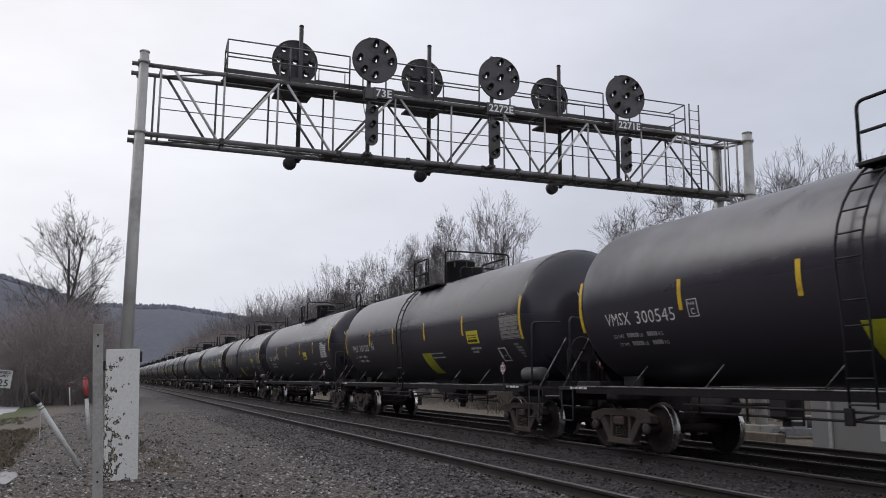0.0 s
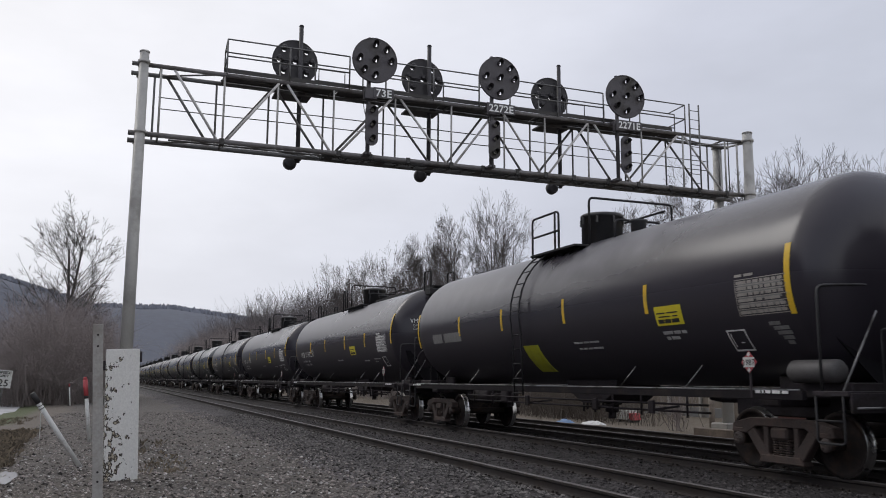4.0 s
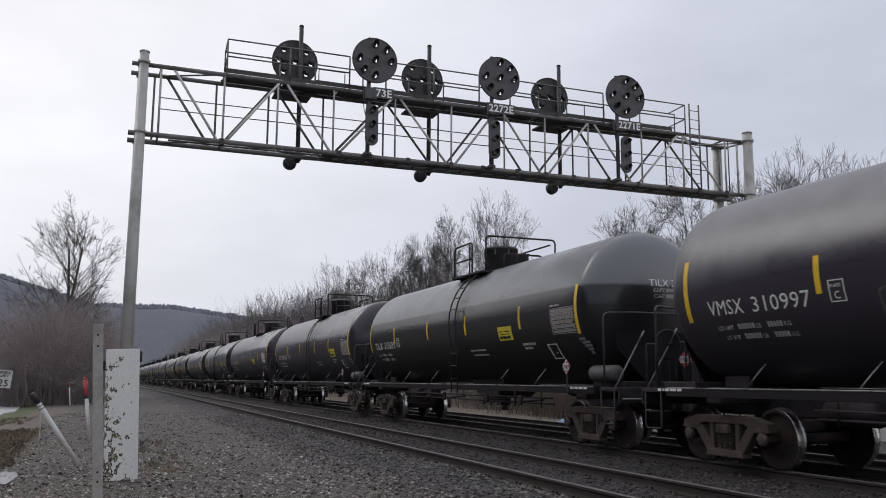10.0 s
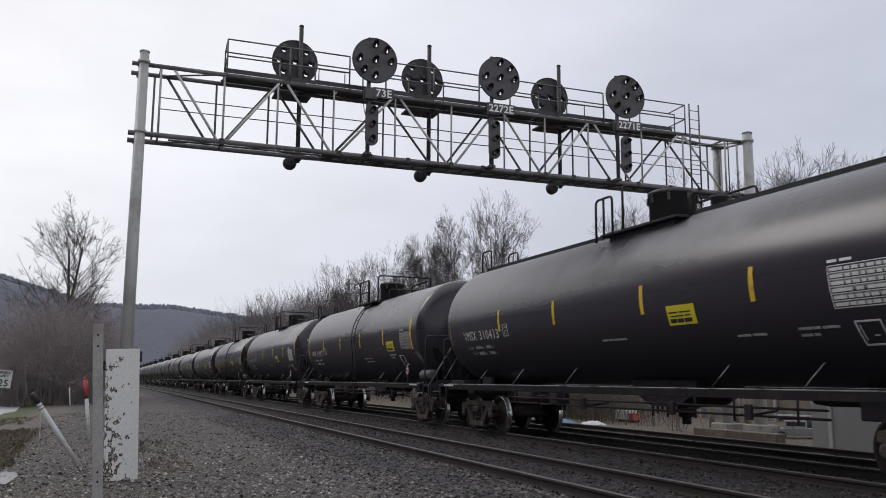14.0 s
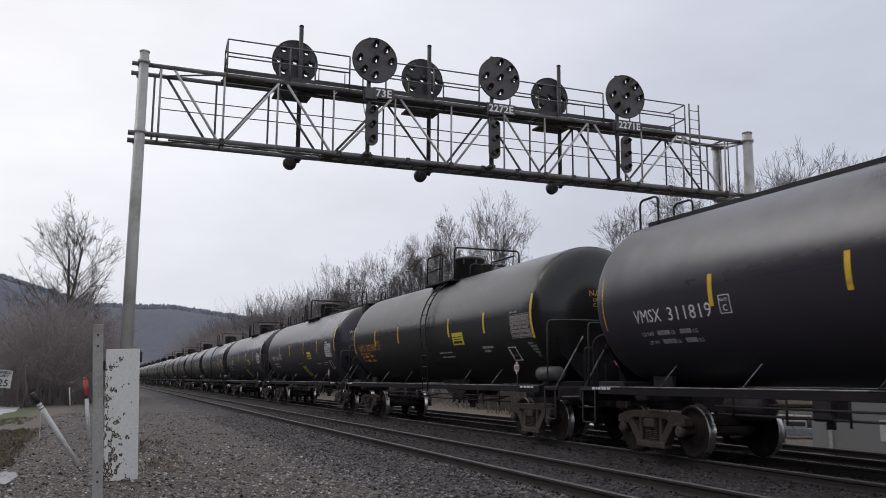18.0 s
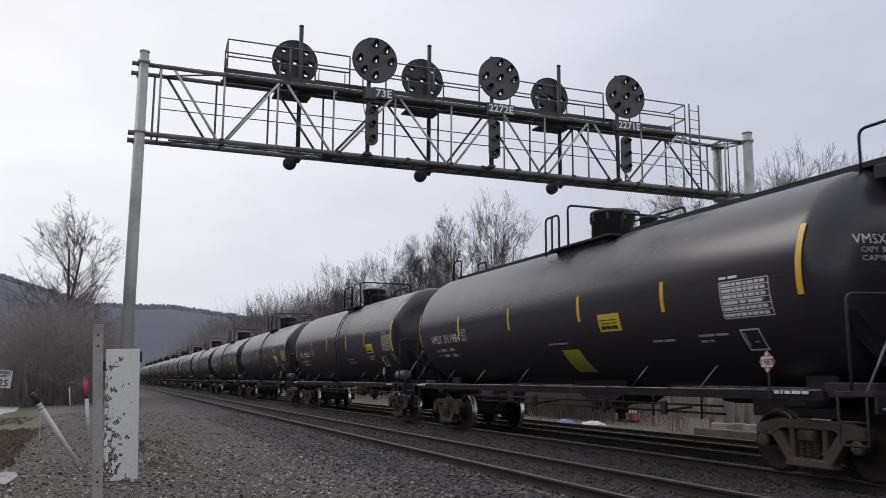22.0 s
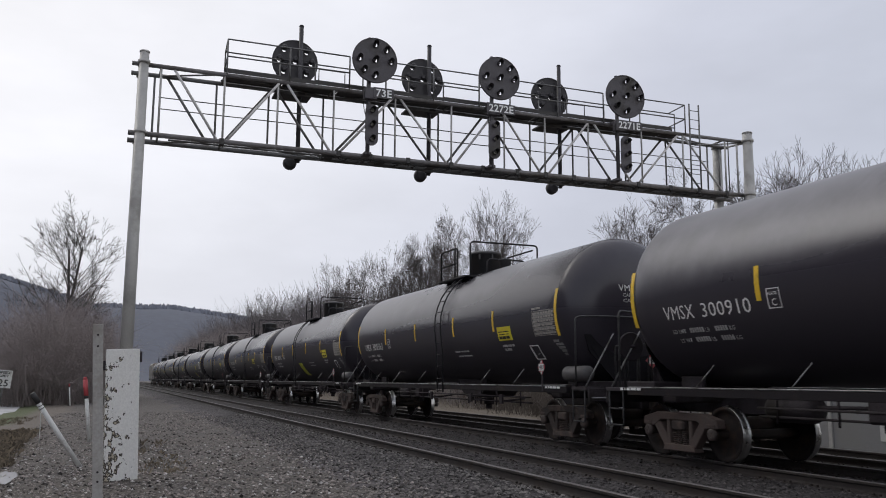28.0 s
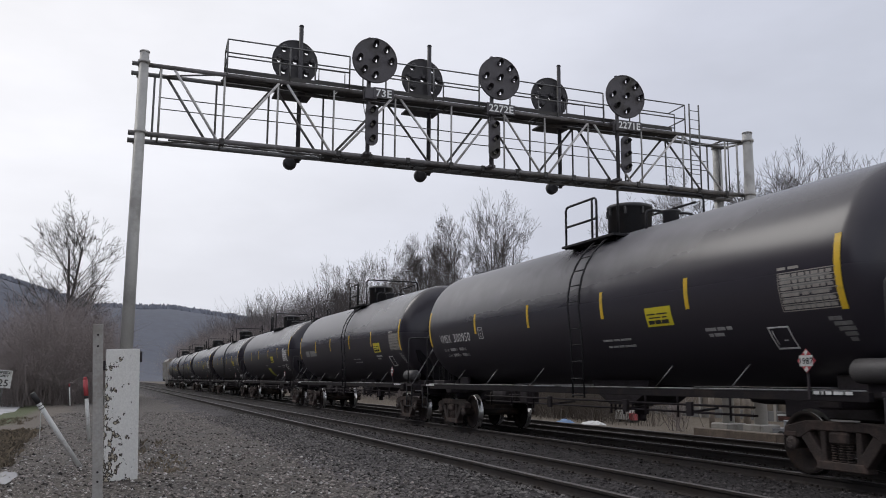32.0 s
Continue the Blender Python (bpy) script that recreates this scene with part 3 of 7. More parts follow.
    m1, m2 = N("ShaderNodeMixRGB"), N("ShaderNodeMixRGB")
    # fine dust worn smooth along the trodden path, past the coarse stone
    dq = N("ShaderNodeMath")
    dq.operation = "MULTIPLY_ADD"
    dq.inputs[1].default_value = 11.0
    L(wn.outputs[0], dq.inputs[0])
    L(sep.outputs["Y"], dq.inputs[2])
    dr = N("ShaderNodeMapRange")
    dr.inputs["From Min"].default_value, dr.inputs["From Max"].default_value = 20.5, 25.5
    dr.inputs["To Max"].default_value = 0.55
    L(dq.outputs[0], dr.inputs["Value"])
    dust = N("ShaderNodeMixRGB")
    dust.inputs[1].default_value, dust.inputs[2].default_value = (0.115, 0.104, 0.096, 1), (0.165, 0.150, 0.138, 1)
    L(fine.outputs[0], dust.inputs[0])
    path = N("ShaderNodeMixRGB")
    L(dr.outputs[0], path.inputs[0])
    L(src, path.inputs[1])
    L(dust.outputs[0], path.inputs[2])
    src = path.outputs[0]
    L(band(-0.2, -0.9, 2.2), m1.inputs[0])
    L(src, m1.inputs[1])
    L(verge, m1.inputs[2])
    L(band(17.0, 18.2, 1.2), m2.inputs[0])
    L(m1.outputs[0], m2.inputs[1])
    L(lot.outputs[0], m2.inputs[2])
    L(m2.outputs[0], b.inputs["Base Color"])
    return m


def bed_mat():
    """Crushed stone, black with oil and brake dust between the rails, cleaner on the shoulder."""
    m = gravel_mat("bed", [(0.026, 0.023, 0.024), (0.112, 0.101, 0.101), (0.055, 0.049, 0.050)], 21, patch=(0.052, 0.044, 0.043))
    nt = m.node_tree
    N, L = nt.nodes.new, nt.links.new
    b = nt.nodes["Principled BSDF"]
    dark = b.inputs["Base Color"].links[0].from_socket
    tc, sep = N("ShaderNodeTexCoord"), N("ShaderNodeSeparateXYZ")
    L(tc.outputs["Object"], sep.inputs[0])
    n = N("ShaderNodeTexNoise")
    n.inputs["Scale"].default_value, n.inputs["Detail"].default_value = 0.9, 6
    L(tc.outputs["Object"], n.inputs["Vector"])
    q = N("ShaderNodeMath")
    q.operation = "MULTIPLY_ADD"
    q.inputs[1].default_value = 2.2
    L(n.outputs[0], q.inputs[0])
    L(sep.outputs["X"], q.inputs[2])
    r = N("ShaderNodeMapRange")
    r.inputs["From Min"].default_value, r.inputs["From Max"].default_value = 5.0, 6.9
    r.inputs["To Min"].default_value, r.inputs["To Max"].default_value = 2.5, 1.0
    L(q.outputs[0], r.inputs["Value"])
    sc = N("ShaderNodeVectorMath")
    sc.operation = "SCALE"
    L(dark, sc.inputs[0])
    L(r.outputs[0], sc.inputs["Scale"])
    L(sc.outputs[0], b.inputs["Base Color"])
    return m


def build_ground():
    xs = steps((-3000, -300, 6), (-300, -40, 10), (-40, -4, 24), (-4, 4.4, 70), (4.4, 30, 40), (30, 120, 18), (120, 3000, 8))
    ys = steps((-3000, -200, 5), (-200, 4, 12), (4, 30, 130), (30, 80, 60), (80, 300, 30), (300, 4000, 10))
    tagged(new("ground", grid_mesh("ground", xs, ys, ground_z, soil_mat())), "grey stone-dust and dry winter verge beside the line", "ground", kind="structure")
    bed = new("ballast_bed", grid_mesh("ballast_bed", steps((2.9, 6.0, 32), (6.0, 17.4, 60)), steps((-60, 6, 20), (6, 34, 180), (34, 90, 90), (90, 700, 60)), bed_z, bed_mat()))
    tagged(bed, "dark oily crushed-stone ballast under three tracks", "ballast", kind="structure")
    return bed


def stones(name, count, area, zfun, sizes, material, label, rng):
    """Crushed stones strewn over an area, each a small uneven lump."""
    vs, fs = [], []
    base = [(1, 0, 0), (-1, 0, 0), (0, 1, 0), (0, -1, 0), (0, 0, 1), (0, 0, -0.6), (0.62, 0.62, 0.5), (-0.6, -0.62, 0.52)]
    tri = [(0, 6, 4), (6, 2, 4), (2, 1, 4), (1, 7, 4), (7, 3, 4), (3, 0, 4), (0, 2, 6), (1, 3, 7), (0, 5, 2), (2, 5, 1), (1, 5, 3), (3, 5, 0)]
    for _ in range(count):
        x, y = area(rng)
        s = sizes[0] + (sizes[1] - sizes[0]) * rng.random() ** 2
        a = rng.random() * 6.283
        ca, sa = math.cos(a), math.sin(a)
        z = zfun(x, y) + s * 0.15
        k = len(vs)
        sx, sy, sz = s * rng.uniform(0.7, 1.2), s * rng.uniform(0.6, 1.0), s * rng.uniform(0.45, 0.85)
        for bx, by, bz in base:
            px_, py_, pz_ = bx * sx * rng.uniform(0.75, 1.2), by * sy * rng.uniform(0.75, 1.2), bz * sz * rng.uniform(0.8, 1.2)
            vs.append((x + px_ * ca - py_ * sa, y + px_ * sa + py_ * ca, z + pz_))
        fs += [(k + i, k + j, k + l) for i, j, l in tri]
    me = bpy.data.meshes.new(name)
    me.from_pydata(vs, [], fs)
    me.materials.append(material)
    return tagged(new(name, me), label, "gravel", kind="stuff")


RAIL = [(-0.068, -0.170), (0.068, -0.170), (0.068, -0.158), (0.014, -0.140), (0.009, -0.120), (0.009, -0.055), (0.034, -0.040), (0.034, -0.008), (0.026, 0.0),
        (-0.026, 0.0), (-0.034, -0.008), (-0.034, -0.040), (-0.009, -0.055), (-0.009, -0.120), (-0.014, -0.140), (-0.068, -0.158)]


def extrude_profile(bm, prof, y0, y1, cuts=1, x=0.0, z=0.0):
    rings = [[bm.verts.new((x + a, y0 + (y1 - y0) * k / cuts, z + b)) for a, b in prof] for k in range(cuts + 1)]
    n = len(prof)
    for p, q in zip(rings, rings[1:]):
        for i in range(n):
            bm.faces.new((p[i], p[(i + 1) % n], q[(i + 1) % n], q[i]))
    bm.faces.new(list(reversed(rings[0])))
    bm.faces.new(rings[-1])
    bmesh.ops.recalc_face_normals(bm, faces=bm.faces)


def build_track(k, x, drop, tie_span, rng):
    tr = thing("track", "standard-gauge track with rusty rails on dark timber sleepers", "railway track", "three main tracks", "structure", pose(x, 0, drop))
    for s in (-GAUGE, GAUGE):
        bm = bmesh.new()
        extrude_profile(bm, RAIL, -120, 1200, 60, s)
        me = finish(bm, "rail", M["rail"])
        me.materials.append(M["railhead"])
        for f in me.polygons:
            if f.center.z > -0.006:
                f.material_index = 1
        part("rail", me, None, tr, "rusty rail with a worn bright head")
    bm = bmesh.new()
    box(bm, (0, 0, -0.27), (2.6, 0.23, 0.2), 0.008)
    tie = finish(bm, "sleeper", M["tie"])
    bm = bmesh.new()
    box(bm, (0, 0, -0.163), (0.36, 0.19, 0.016), 0.004)
    for sx in (-0.11, 0.11):
        for sy in (-0.06, 0.06):
            box(bm, (sx, sy, -0.145), (0.035, 0.03, 0.04), 0.005)
    plate = finish(bm, "tie_plate", M["rail"])
    y = tie_span[0]
    while y < tie_span[1]:
        t = part("sleeper", tie, None, tr)
        t.matrix_basis = pose(rng.uniform(-0.04, 0.04), y + rng.uniform(-0.02, 0.02), rng.uniform(-0.012, 0.004), 0, 0, rng.uniform(-0.6, 0.6))
        for s in (-GAUGE, GAUGE):
            q = part("tie_plate", plate, None, t)
            q.matrix_basis = pose(s - t.matrix_basis.translation.x, 0, -t.matrix_basis.translation.z)
        y += 0.55
    bm = bmesh.new()
    while y < tie_span[1] + 60:
        box(bm, (0, y, -0.27), (2.6, 0.23, 0.2))
        y += 0.55
    tagged(part("far_sleepers", bm, M["tie"], tr), kind="stuff")
    return tr


# ---- signal bridge ----
def build_bridge():
    br = thing("signal_bridge", "galvanised steel truss signal bridge spanning three tracks", "signal bridge")
    XL, XR = 0.50, 19.33
    for x, y, r, top in ((XL, BR_Y - 0.02, 0.135, 9.46), (XL, BR_Y2 + 0.12, 0.135, 9.46), (XR + 0.08, BR_Y - 0.02, 0.185, 9.46), (XR - 0.27, BR_Y2 + 0.12, 0.175, 9.24)):
        if r:
            bm = bmesh.new()
            tube(bm, (x, y, -0.6), (x, y, top), r * 1.12, 24, r * 0.84)
            tube(bm, (x, y, top), (x, y, top + 0.04), r * 0.92, 24, r * 0.9)
            mast = part("mast", bm, M["galv"], br, "tall grey tapered tubular mast")
            for z in (CH_TOP, CH_BOT):
                bm = bmesh.new()
                lathe(bm, [(z - 0.04, r * 0.95), (z - 0.04, r + 0.012), (z + 0.04, r + 0.012), (z + 0.04, r * 0.95)], "z", 24, (x, y, 0))
                part("collar", bm, M["galv"], mast)
            bm = bmesh.new()
            box(bm, (x, y, -0.24), (0.8, 0.8, 0.5), 0.03)
            part("footing", bm, M["concrete"], mast, "weathered concrete footing")
    chords = []
    for y in (BR_Y + 0.16, BR_Y2 - 0.06):
        for z in (CH_TOP, CH_BOT):
            bm = bmesh.new()
            tube(bm, (0.22, y, z), (XR + 0.02, y, z), 0.058 if z == CH_TOP else 0.066, 14)
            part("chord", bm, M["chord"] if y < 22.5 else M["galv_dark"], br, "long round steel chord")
    # Warren bracing with posts, front and back
    tops = [1.15, 4.05, 7.25, 10.43, 13.55, 16.88]
    bots = [2.50, 5.50, 8.90, 11.92, 15.10, 18.60]
    posts = [0.93, 2.52, 3.92, 5.45, 7.22, 8.92, 10.60, 11.95, 13.45, 15.38, 16.95, 18.62, 19.1]
    # back face in darker steel: its weaker light is put into the colour
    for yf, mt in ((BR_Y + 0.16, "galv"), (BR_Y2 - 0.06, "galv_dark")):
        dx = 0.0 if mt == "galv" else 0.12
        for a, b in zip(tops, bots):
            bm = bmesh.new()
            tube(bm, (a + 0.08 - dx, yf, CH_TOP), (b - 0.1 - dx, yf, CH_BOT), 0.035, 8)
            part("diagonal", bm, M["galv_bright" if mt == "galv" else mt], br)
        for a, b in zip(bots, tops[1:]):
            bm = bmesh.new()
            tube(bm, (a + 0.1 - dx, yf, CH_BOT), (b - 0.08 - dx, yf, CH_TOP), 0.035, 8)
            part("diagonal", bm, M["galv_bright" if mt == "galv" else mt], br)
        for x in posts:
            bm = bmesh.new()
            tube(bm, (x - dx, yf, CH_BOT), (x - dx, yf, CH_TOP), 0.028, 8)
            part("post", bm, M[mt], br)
    # level lacing, top and bottom
    for z in (CH_TOP, CH_BOT):
        xs = [0.93, 2.52, 5.45, 8.92, 11.95, 15.38, 18.62]
        for i, x in enumerate(xs):
            bm = bmesh.new()
            tube(bm, (x, BR_Y + 0.16, z), (x, BR_Y2 - 0.06, z), 0.028, 6)
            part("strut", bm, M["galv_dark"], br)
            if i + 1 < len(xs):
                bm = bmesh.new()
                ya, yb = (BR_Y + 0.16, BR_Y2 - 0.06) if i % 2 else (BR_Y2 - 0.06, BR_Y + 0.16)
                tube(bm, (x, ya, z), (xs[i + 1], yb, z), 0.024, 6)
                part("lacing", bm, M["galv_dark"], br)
    # conduits hung in the rear face
    for z in (8.66, 8.35):
        bm = bmesh.new()
        tube(bm, (0.93, BR_Y2 + 0.02, z), (18.6, BR_Y2 + 0.02, z), 0.014, 6)
        part("conduit", bm, M["galv_dark"], br)
    bm = bmesh.new()
    tube(bm, (1.2, BR_Y + 0.42, CH_BOT - 0.03), (18.9, BR_Y + 0.42, CH_BOT - 0.03), 0.03, 8)
    part("conduit", bm, M["galv_dark"], br)
    # cable tray between the lower chords, with rungs, hangers and chord clamps
    for y in (BR_Y + 0.34, BR_Y2 - 0.30):
        bm = bmesh.new()
        box(bm, (11.9, y, CH_BOT - 0.02), (13.4, 0.03, 0.11), 0.004)
        part("tray_side", bm, M["grating"], br, "dark cable tray side")
    for k in range(27):
        bm = bmesh.new()
        box(bm, (5.4 + k * 0.5, (BR_Y + BR_Y2) / 2 + 0.02, CH_BOT - 0.05), (0.22 if k % 3 == 0 else 0.06, 0.36, 0.04), 0.004)
        part("tray_rung", bm, M["grating"], br)
    for k, x in enumerate((2.5, 5.6, 6.5, 7.6, 8.9, 9.9, 11.0, 11.95, 12.9, 14.1, 15.2, 16.4, 17.5, 18.6)):
        bm = bmesh.new()
        box(bm, (x, BR_Y + 0.16, CH_BOT - 0.01), (0.12, 0.16, 0.17), 0.012)
        tube(bm, (x + 0.03, BR_Y + 0.16, CH_BOT - 0.15), (x + 0.03, BR_Y + 0.16, CH_BOT), 0.022, 6)
        part("chord_clamp", bm, M["grating"], br)
    # inner portal frame that ties the far pair of masts
    for z in (CH_TOP - 0.05, CH_BOT + 0.05):
        bm = bmesh.new()
        tube(bm, (XR + 0.05, BR_Y, z), (XR - 0.25, BR_Y2 + 0.12, z), 0.035, 8)
        tube(bm, (18.0, BR_Y2 - 0.06, z), (XR + 0.02, BR_Y + 0.1, z), 0.024, 8)
        part("portal_tie", bm, M["galv"], br)
    # walkway: bearing bars and grating panels
    x = 2.55
    while x < 16.9:
        w = min(1.52, 17.05 - x)
        bm = bmesh.new()
        box(bm, (x + w / 2, (BR_Y + BR_Y2) / 2 + 0.05, CH_TOP + 0.06), (w - 0.02, 0.60, 0.05))
        part("walkway_panel", bm, M["grating"], br, "dark steel grating walkway panel")
        x += 1.54
    for y in (BR_Y + 0.08, BR_Y2 + 0.02):
        bm = bmesh.new()
        box(bm, (9.5, y, CH_TOP + 0.09), (14.0, 0.012, 0.1))
        part("toe_board", bm, M["grating"], br)
    # handrails in sections, open where the signal poles stand
    for y, secs in ((BR_Y + 0.06, [(2.55, 5.85), (6.9, 9.75), (10.75, 13.95), (14.9, 17.0)]), (BR_Y2 + 0.04, [(2.60, 4.1), (5.1, 7.9), (9.0, 12.2), (13.2, 17.3)])):
        for a, b in secs:
            n = max(1, round((b - a) / 1.6))
            for i in range(n + 1):
                px_ = a + (b - a) * i / n
                bm = bmesh.new()
                tube(bm, (px_, y, CH_TOP), (px_, y, 10.17), 0.022, 6)
                part("rail_post", bm, M["galv_dark"], br)
            for z in (10.17, 9.70):
                bm = bmesh.new()
                tube(bm, (a, y, z), (b, y, z), 0.020, 6)
                part("handrail", bm, M["galv_dark"], br)
    for x in (2.55, 17.0):
        for z in (10.17, 9.70):
            bm = bmesh.new()
            tube(bm, (x, BR_Y + 0.06, z), (x + 0.05, BR_Y2 + 0.04, z), 0.020, 6)
            part("handrail", bm, M["galv_dark"], br)
    # inner cage rails near the masts of the first signal
    for a, b in ((5.15, 5.9), (13.0, 13.7)):
        bm = bmesh.new()
        pipe(bm, [(a, BR_Y2 - 0.2, CH_TOP), (a, BR_Y2 - 0.2, 9.95), (b, BR_Y2 - 0.2, 9.95), (b, BR_Y2 - 0.2, CH_TOP)], 0.018, 6)
        part("guard", bm, M["galv_dark"], br)
    # access ladder at the far end
    bm = bmesh.new()
    for x in (17.15, 17.52):
        tube(bm, (x, BR_Y + 0.03, CH_BOT), (x, BR_Y + 0.03, 10.22), 0.026, 8)
    z = CH_BOT + 0.2
    while z < 10.2:
        tube(bm, (17.15, BR_Y + 0.03, z), (17.52, BR_Y + 0.03, z), 0.012, 6)
        z += 0.3
    part("ladder", bm, M["galv_dark"], br, "dark steel access ladder")
    # square frame inside the far mast
    for x in (18.75, 19.12):
        bm = bmesh.new()
        tube(bm, (x, BR_Y + 0.16, CH_BOT), (x, BR_Y + 0.16, CH_TOP), 0.022, 6)
        part("post", bm, M["galv_dark"], br)
    return br


def lamp_spots(c, r, pattern):
    for a in pattern:
        q, ang = (0.0, 0.0) if a is None else (0.44 * r / 0.62, radians(a))
        yield c[0] + q * math.sin(ang), c[2] + q * math.cos(ang)


def disc_part(sig, c, r, side, pattern, skin="signal"):
    """A round background plate with an opening at each lamp; side -1: its hoods are turned to the viewer."""
    x, y, z = c
    bm = bmesh.new()
    for yy in (y - 0.012, y + 0.012):
        es = []
        for cx, cz, rad, n in [(x, z, r, 48)] + [(a, b, 0.064, 16) for a, b in lamp_spots(c, r, pattern)]:
            ring = [bm.verts.new((cx + rad * math.sin(6.28319 * i / n), yy, cz + rad * math.cos(6.28319 * i / n))) for i in range(n)]
            es += [bm.edges.new((ring[i], ring[(i + 1) % n])) for i in range(n)]
        bmesh.ops.triangle_fill(bm, use_beauty=True, use_dissolve=False, edges=es)
    lathe(bm, [(y - 0.03, r - 0.006), (y - 0.03, r + 0.012), (y + 0.03, r + 0.012), (y + 0.03, r - 0.006)], "y", 48, (x, 0, z))
    for f in [f for f in bm.faces if len(f.verts) > 10]:
        bm.faces.remove(f)
    d = part("disc", bm, M[skin], sig, "round black background plate")
    for lx, lz in lamp_spots(c, r, pattern):
        n = 18
        # hood: a tube cut back below
        bm = bmesh.new()
        rows = []
        for along in (0.0, 0.06, 0.2):
            row = []
            for i in range(n):
                t = 2 * math.pi * i / n
                cut = along if along < 0.1 else 0.08 + 0.10 * max(0.0, 0.5 + 0.7 * math.cos(t))
                row.append(bm.verts.new((lx + 0.082 * math.sin(t), y + side * cut, lz + 0.082 * math.cos(t))))
            rows.append(row)
        for p, w in zip(rows, rows[1:]):
            for i in range(n):
                bm.faces.new((p[i], p[(i + 1) % n], w[(i + 1) % n], w[i]))
        part("lamp_hood", bm, M[skin], d)
        # lamp case on the other side, set a little off the opening so that light shows past it
        bm = bmesh.new()
        dz, dx = (0.030, -0.022) if side < 0 else (0.05, 0.0)
        rr = 0.060 if side < 0 else 0.076
        s0 = -side
        lathe(bm, [(s0 * 0.02, rr), (s0 * 0.14, rr), (s0 * 0.17, rr * 0.6)], "y", 16, (lx + dx, y, lz + dz))
        part("lamp_case", bm, M[skin], d)
    return d


RING = [0, 45, 90, 135, 180, 225, 270, 315, None]


def build_signal_front(x, words, disc_dx, arm_dx, r, plate_dx):
    s = thing("position_light_signal", "black round position-light signal with a number plate, facing the line", "railway signal", "signals facing the viewer")
    y = BR_Y - 0.30
    bm = bmesh.new()
    tube(bm, (x, y + 0.12, CH_BOT - 0.05), (x, y + 0.12, 10.66), 0.058, 12)
    tube(bm, (x, y + 0.12, 10.66), (x, y + 0.12, 10.70), 0.068, 12, 0.04)
    part("pole", bm, M["signal"], s)
    for z in (CH_TOP, CH_BOT):
        bm = bmesh.new()
        box(bm, (x, y + 0.28, z), (0.2, 0.42, 0.07), 0.008)
        part("bracket", bm, M["signal"], s)
    disc_part(s, (x + disc_dx, y, 10.02), r, -1, [0, 45, 90, 180, 225, 270, None])
    # lower arm: upright plate with round ends and three lamps
    bm = bmesh.new()
    ax, az0, az1, w = x + arm_dx, 7.78, 8.58, 0.18
    out = []
    for i in range(9):
        t = math.pi * i / 8
        out.append((ax + w * math.cos(t), az1 + w * math.sin(t)))
    for i in range(9):
        t = math.pi + math.pi * i / 8
        out.append((ax + w * math.cos(t), az0 + w * math.sin(t)))
    front = [bm.verts.new((a, y - 0.02, b)) for a, b in out]
    back = [bm.verts.new((a, y + 0.015, b)) for a, b in out]
    bm.faces.new(front)
    bm.faces.new(list(reversed(back)))
    for i in range(len(out)):
        j = (i + 1) % len(out)
        bm.faces.new((front[i], back[i], back[j], front[j]))
    bmesh.ops.recalc_face_normals(bm, faces=bm.faces)
    arm = part("lower_arm", bm, M["signal"], s, "narrow black plate with three lamps")
    for z in (az0, (az0 + az1) / 2, az1):
        bm = bmesh.new()
        pts = [(ax + 0.075 * math.sin(t), z + 0.075 * math.cos(t)) for t in [2 * math.pi * i / 16 for i in range(16)]]
        r0 = [bm.verts.new((a, y - 0.02, b)) for a, b in pts]
        r1 = [bm.verts.new((a, y - (0.22 if b > z - 0.02 else 0.12), b)) for a, b in pts]
        for i in range(16):
            bm.faces.new((r0[i], r0[(i + 1) % 16], r1[(i + 1) % 16], r1[i]))
        part("lamp_hood", bm, M["signal"], arm)
        bm = bmesh.new()
        lathe(bm, [(0, 0.068), (-0.012, 0.06), (-0.016, 0.02)], "y", 14, (ax, y - 0.03, z))
        part("lens", bm, M["lens"], arm, "unlit clear lens")
    # junction box and loose cable
    bm = bmesh.new()
    box(bm, (x + 0.02, y + 0.05, 9.05), (0.34, 0.2, 0.30), 0.01)
    part("junction_box", bm, M["signal"], s)
    bm = bmesh.new()
    pipe(bm, bent([(x - 0.05, y, 9.30), (x - 0.16, y - 0.02, 9.1), (x - 0.17, y - 0.02, 8.6), (x - 0.06, y, 8.3)], 0.2), 0.010, 6)
    part("cable", bm, M["ink"], s)
    bm = bmesh.new()
    me = text_mesh(words, 0.30, 0.006)
    wx = max(v.co.x for v in me.vertices)
    x0 = x + plate_dx - wx / 2
    box(bm, (x0 + wx / 2, y - 0.06, 9.09), (wx + 0.12, 0.012, 0.30), 0.003)
    pl = part("number_plate", bm, M["signal"], s, "black plate with white figures")
    for v in me.vertices:
        v.co = Vector((x0 + v.co.x, y - 0.071, 8.985 + v.co.y))
    me.materials.append(M["white"])
    me.materials[0] = M["plate_white"]
    part("figures", me, None, pl, "white figures")
    return s


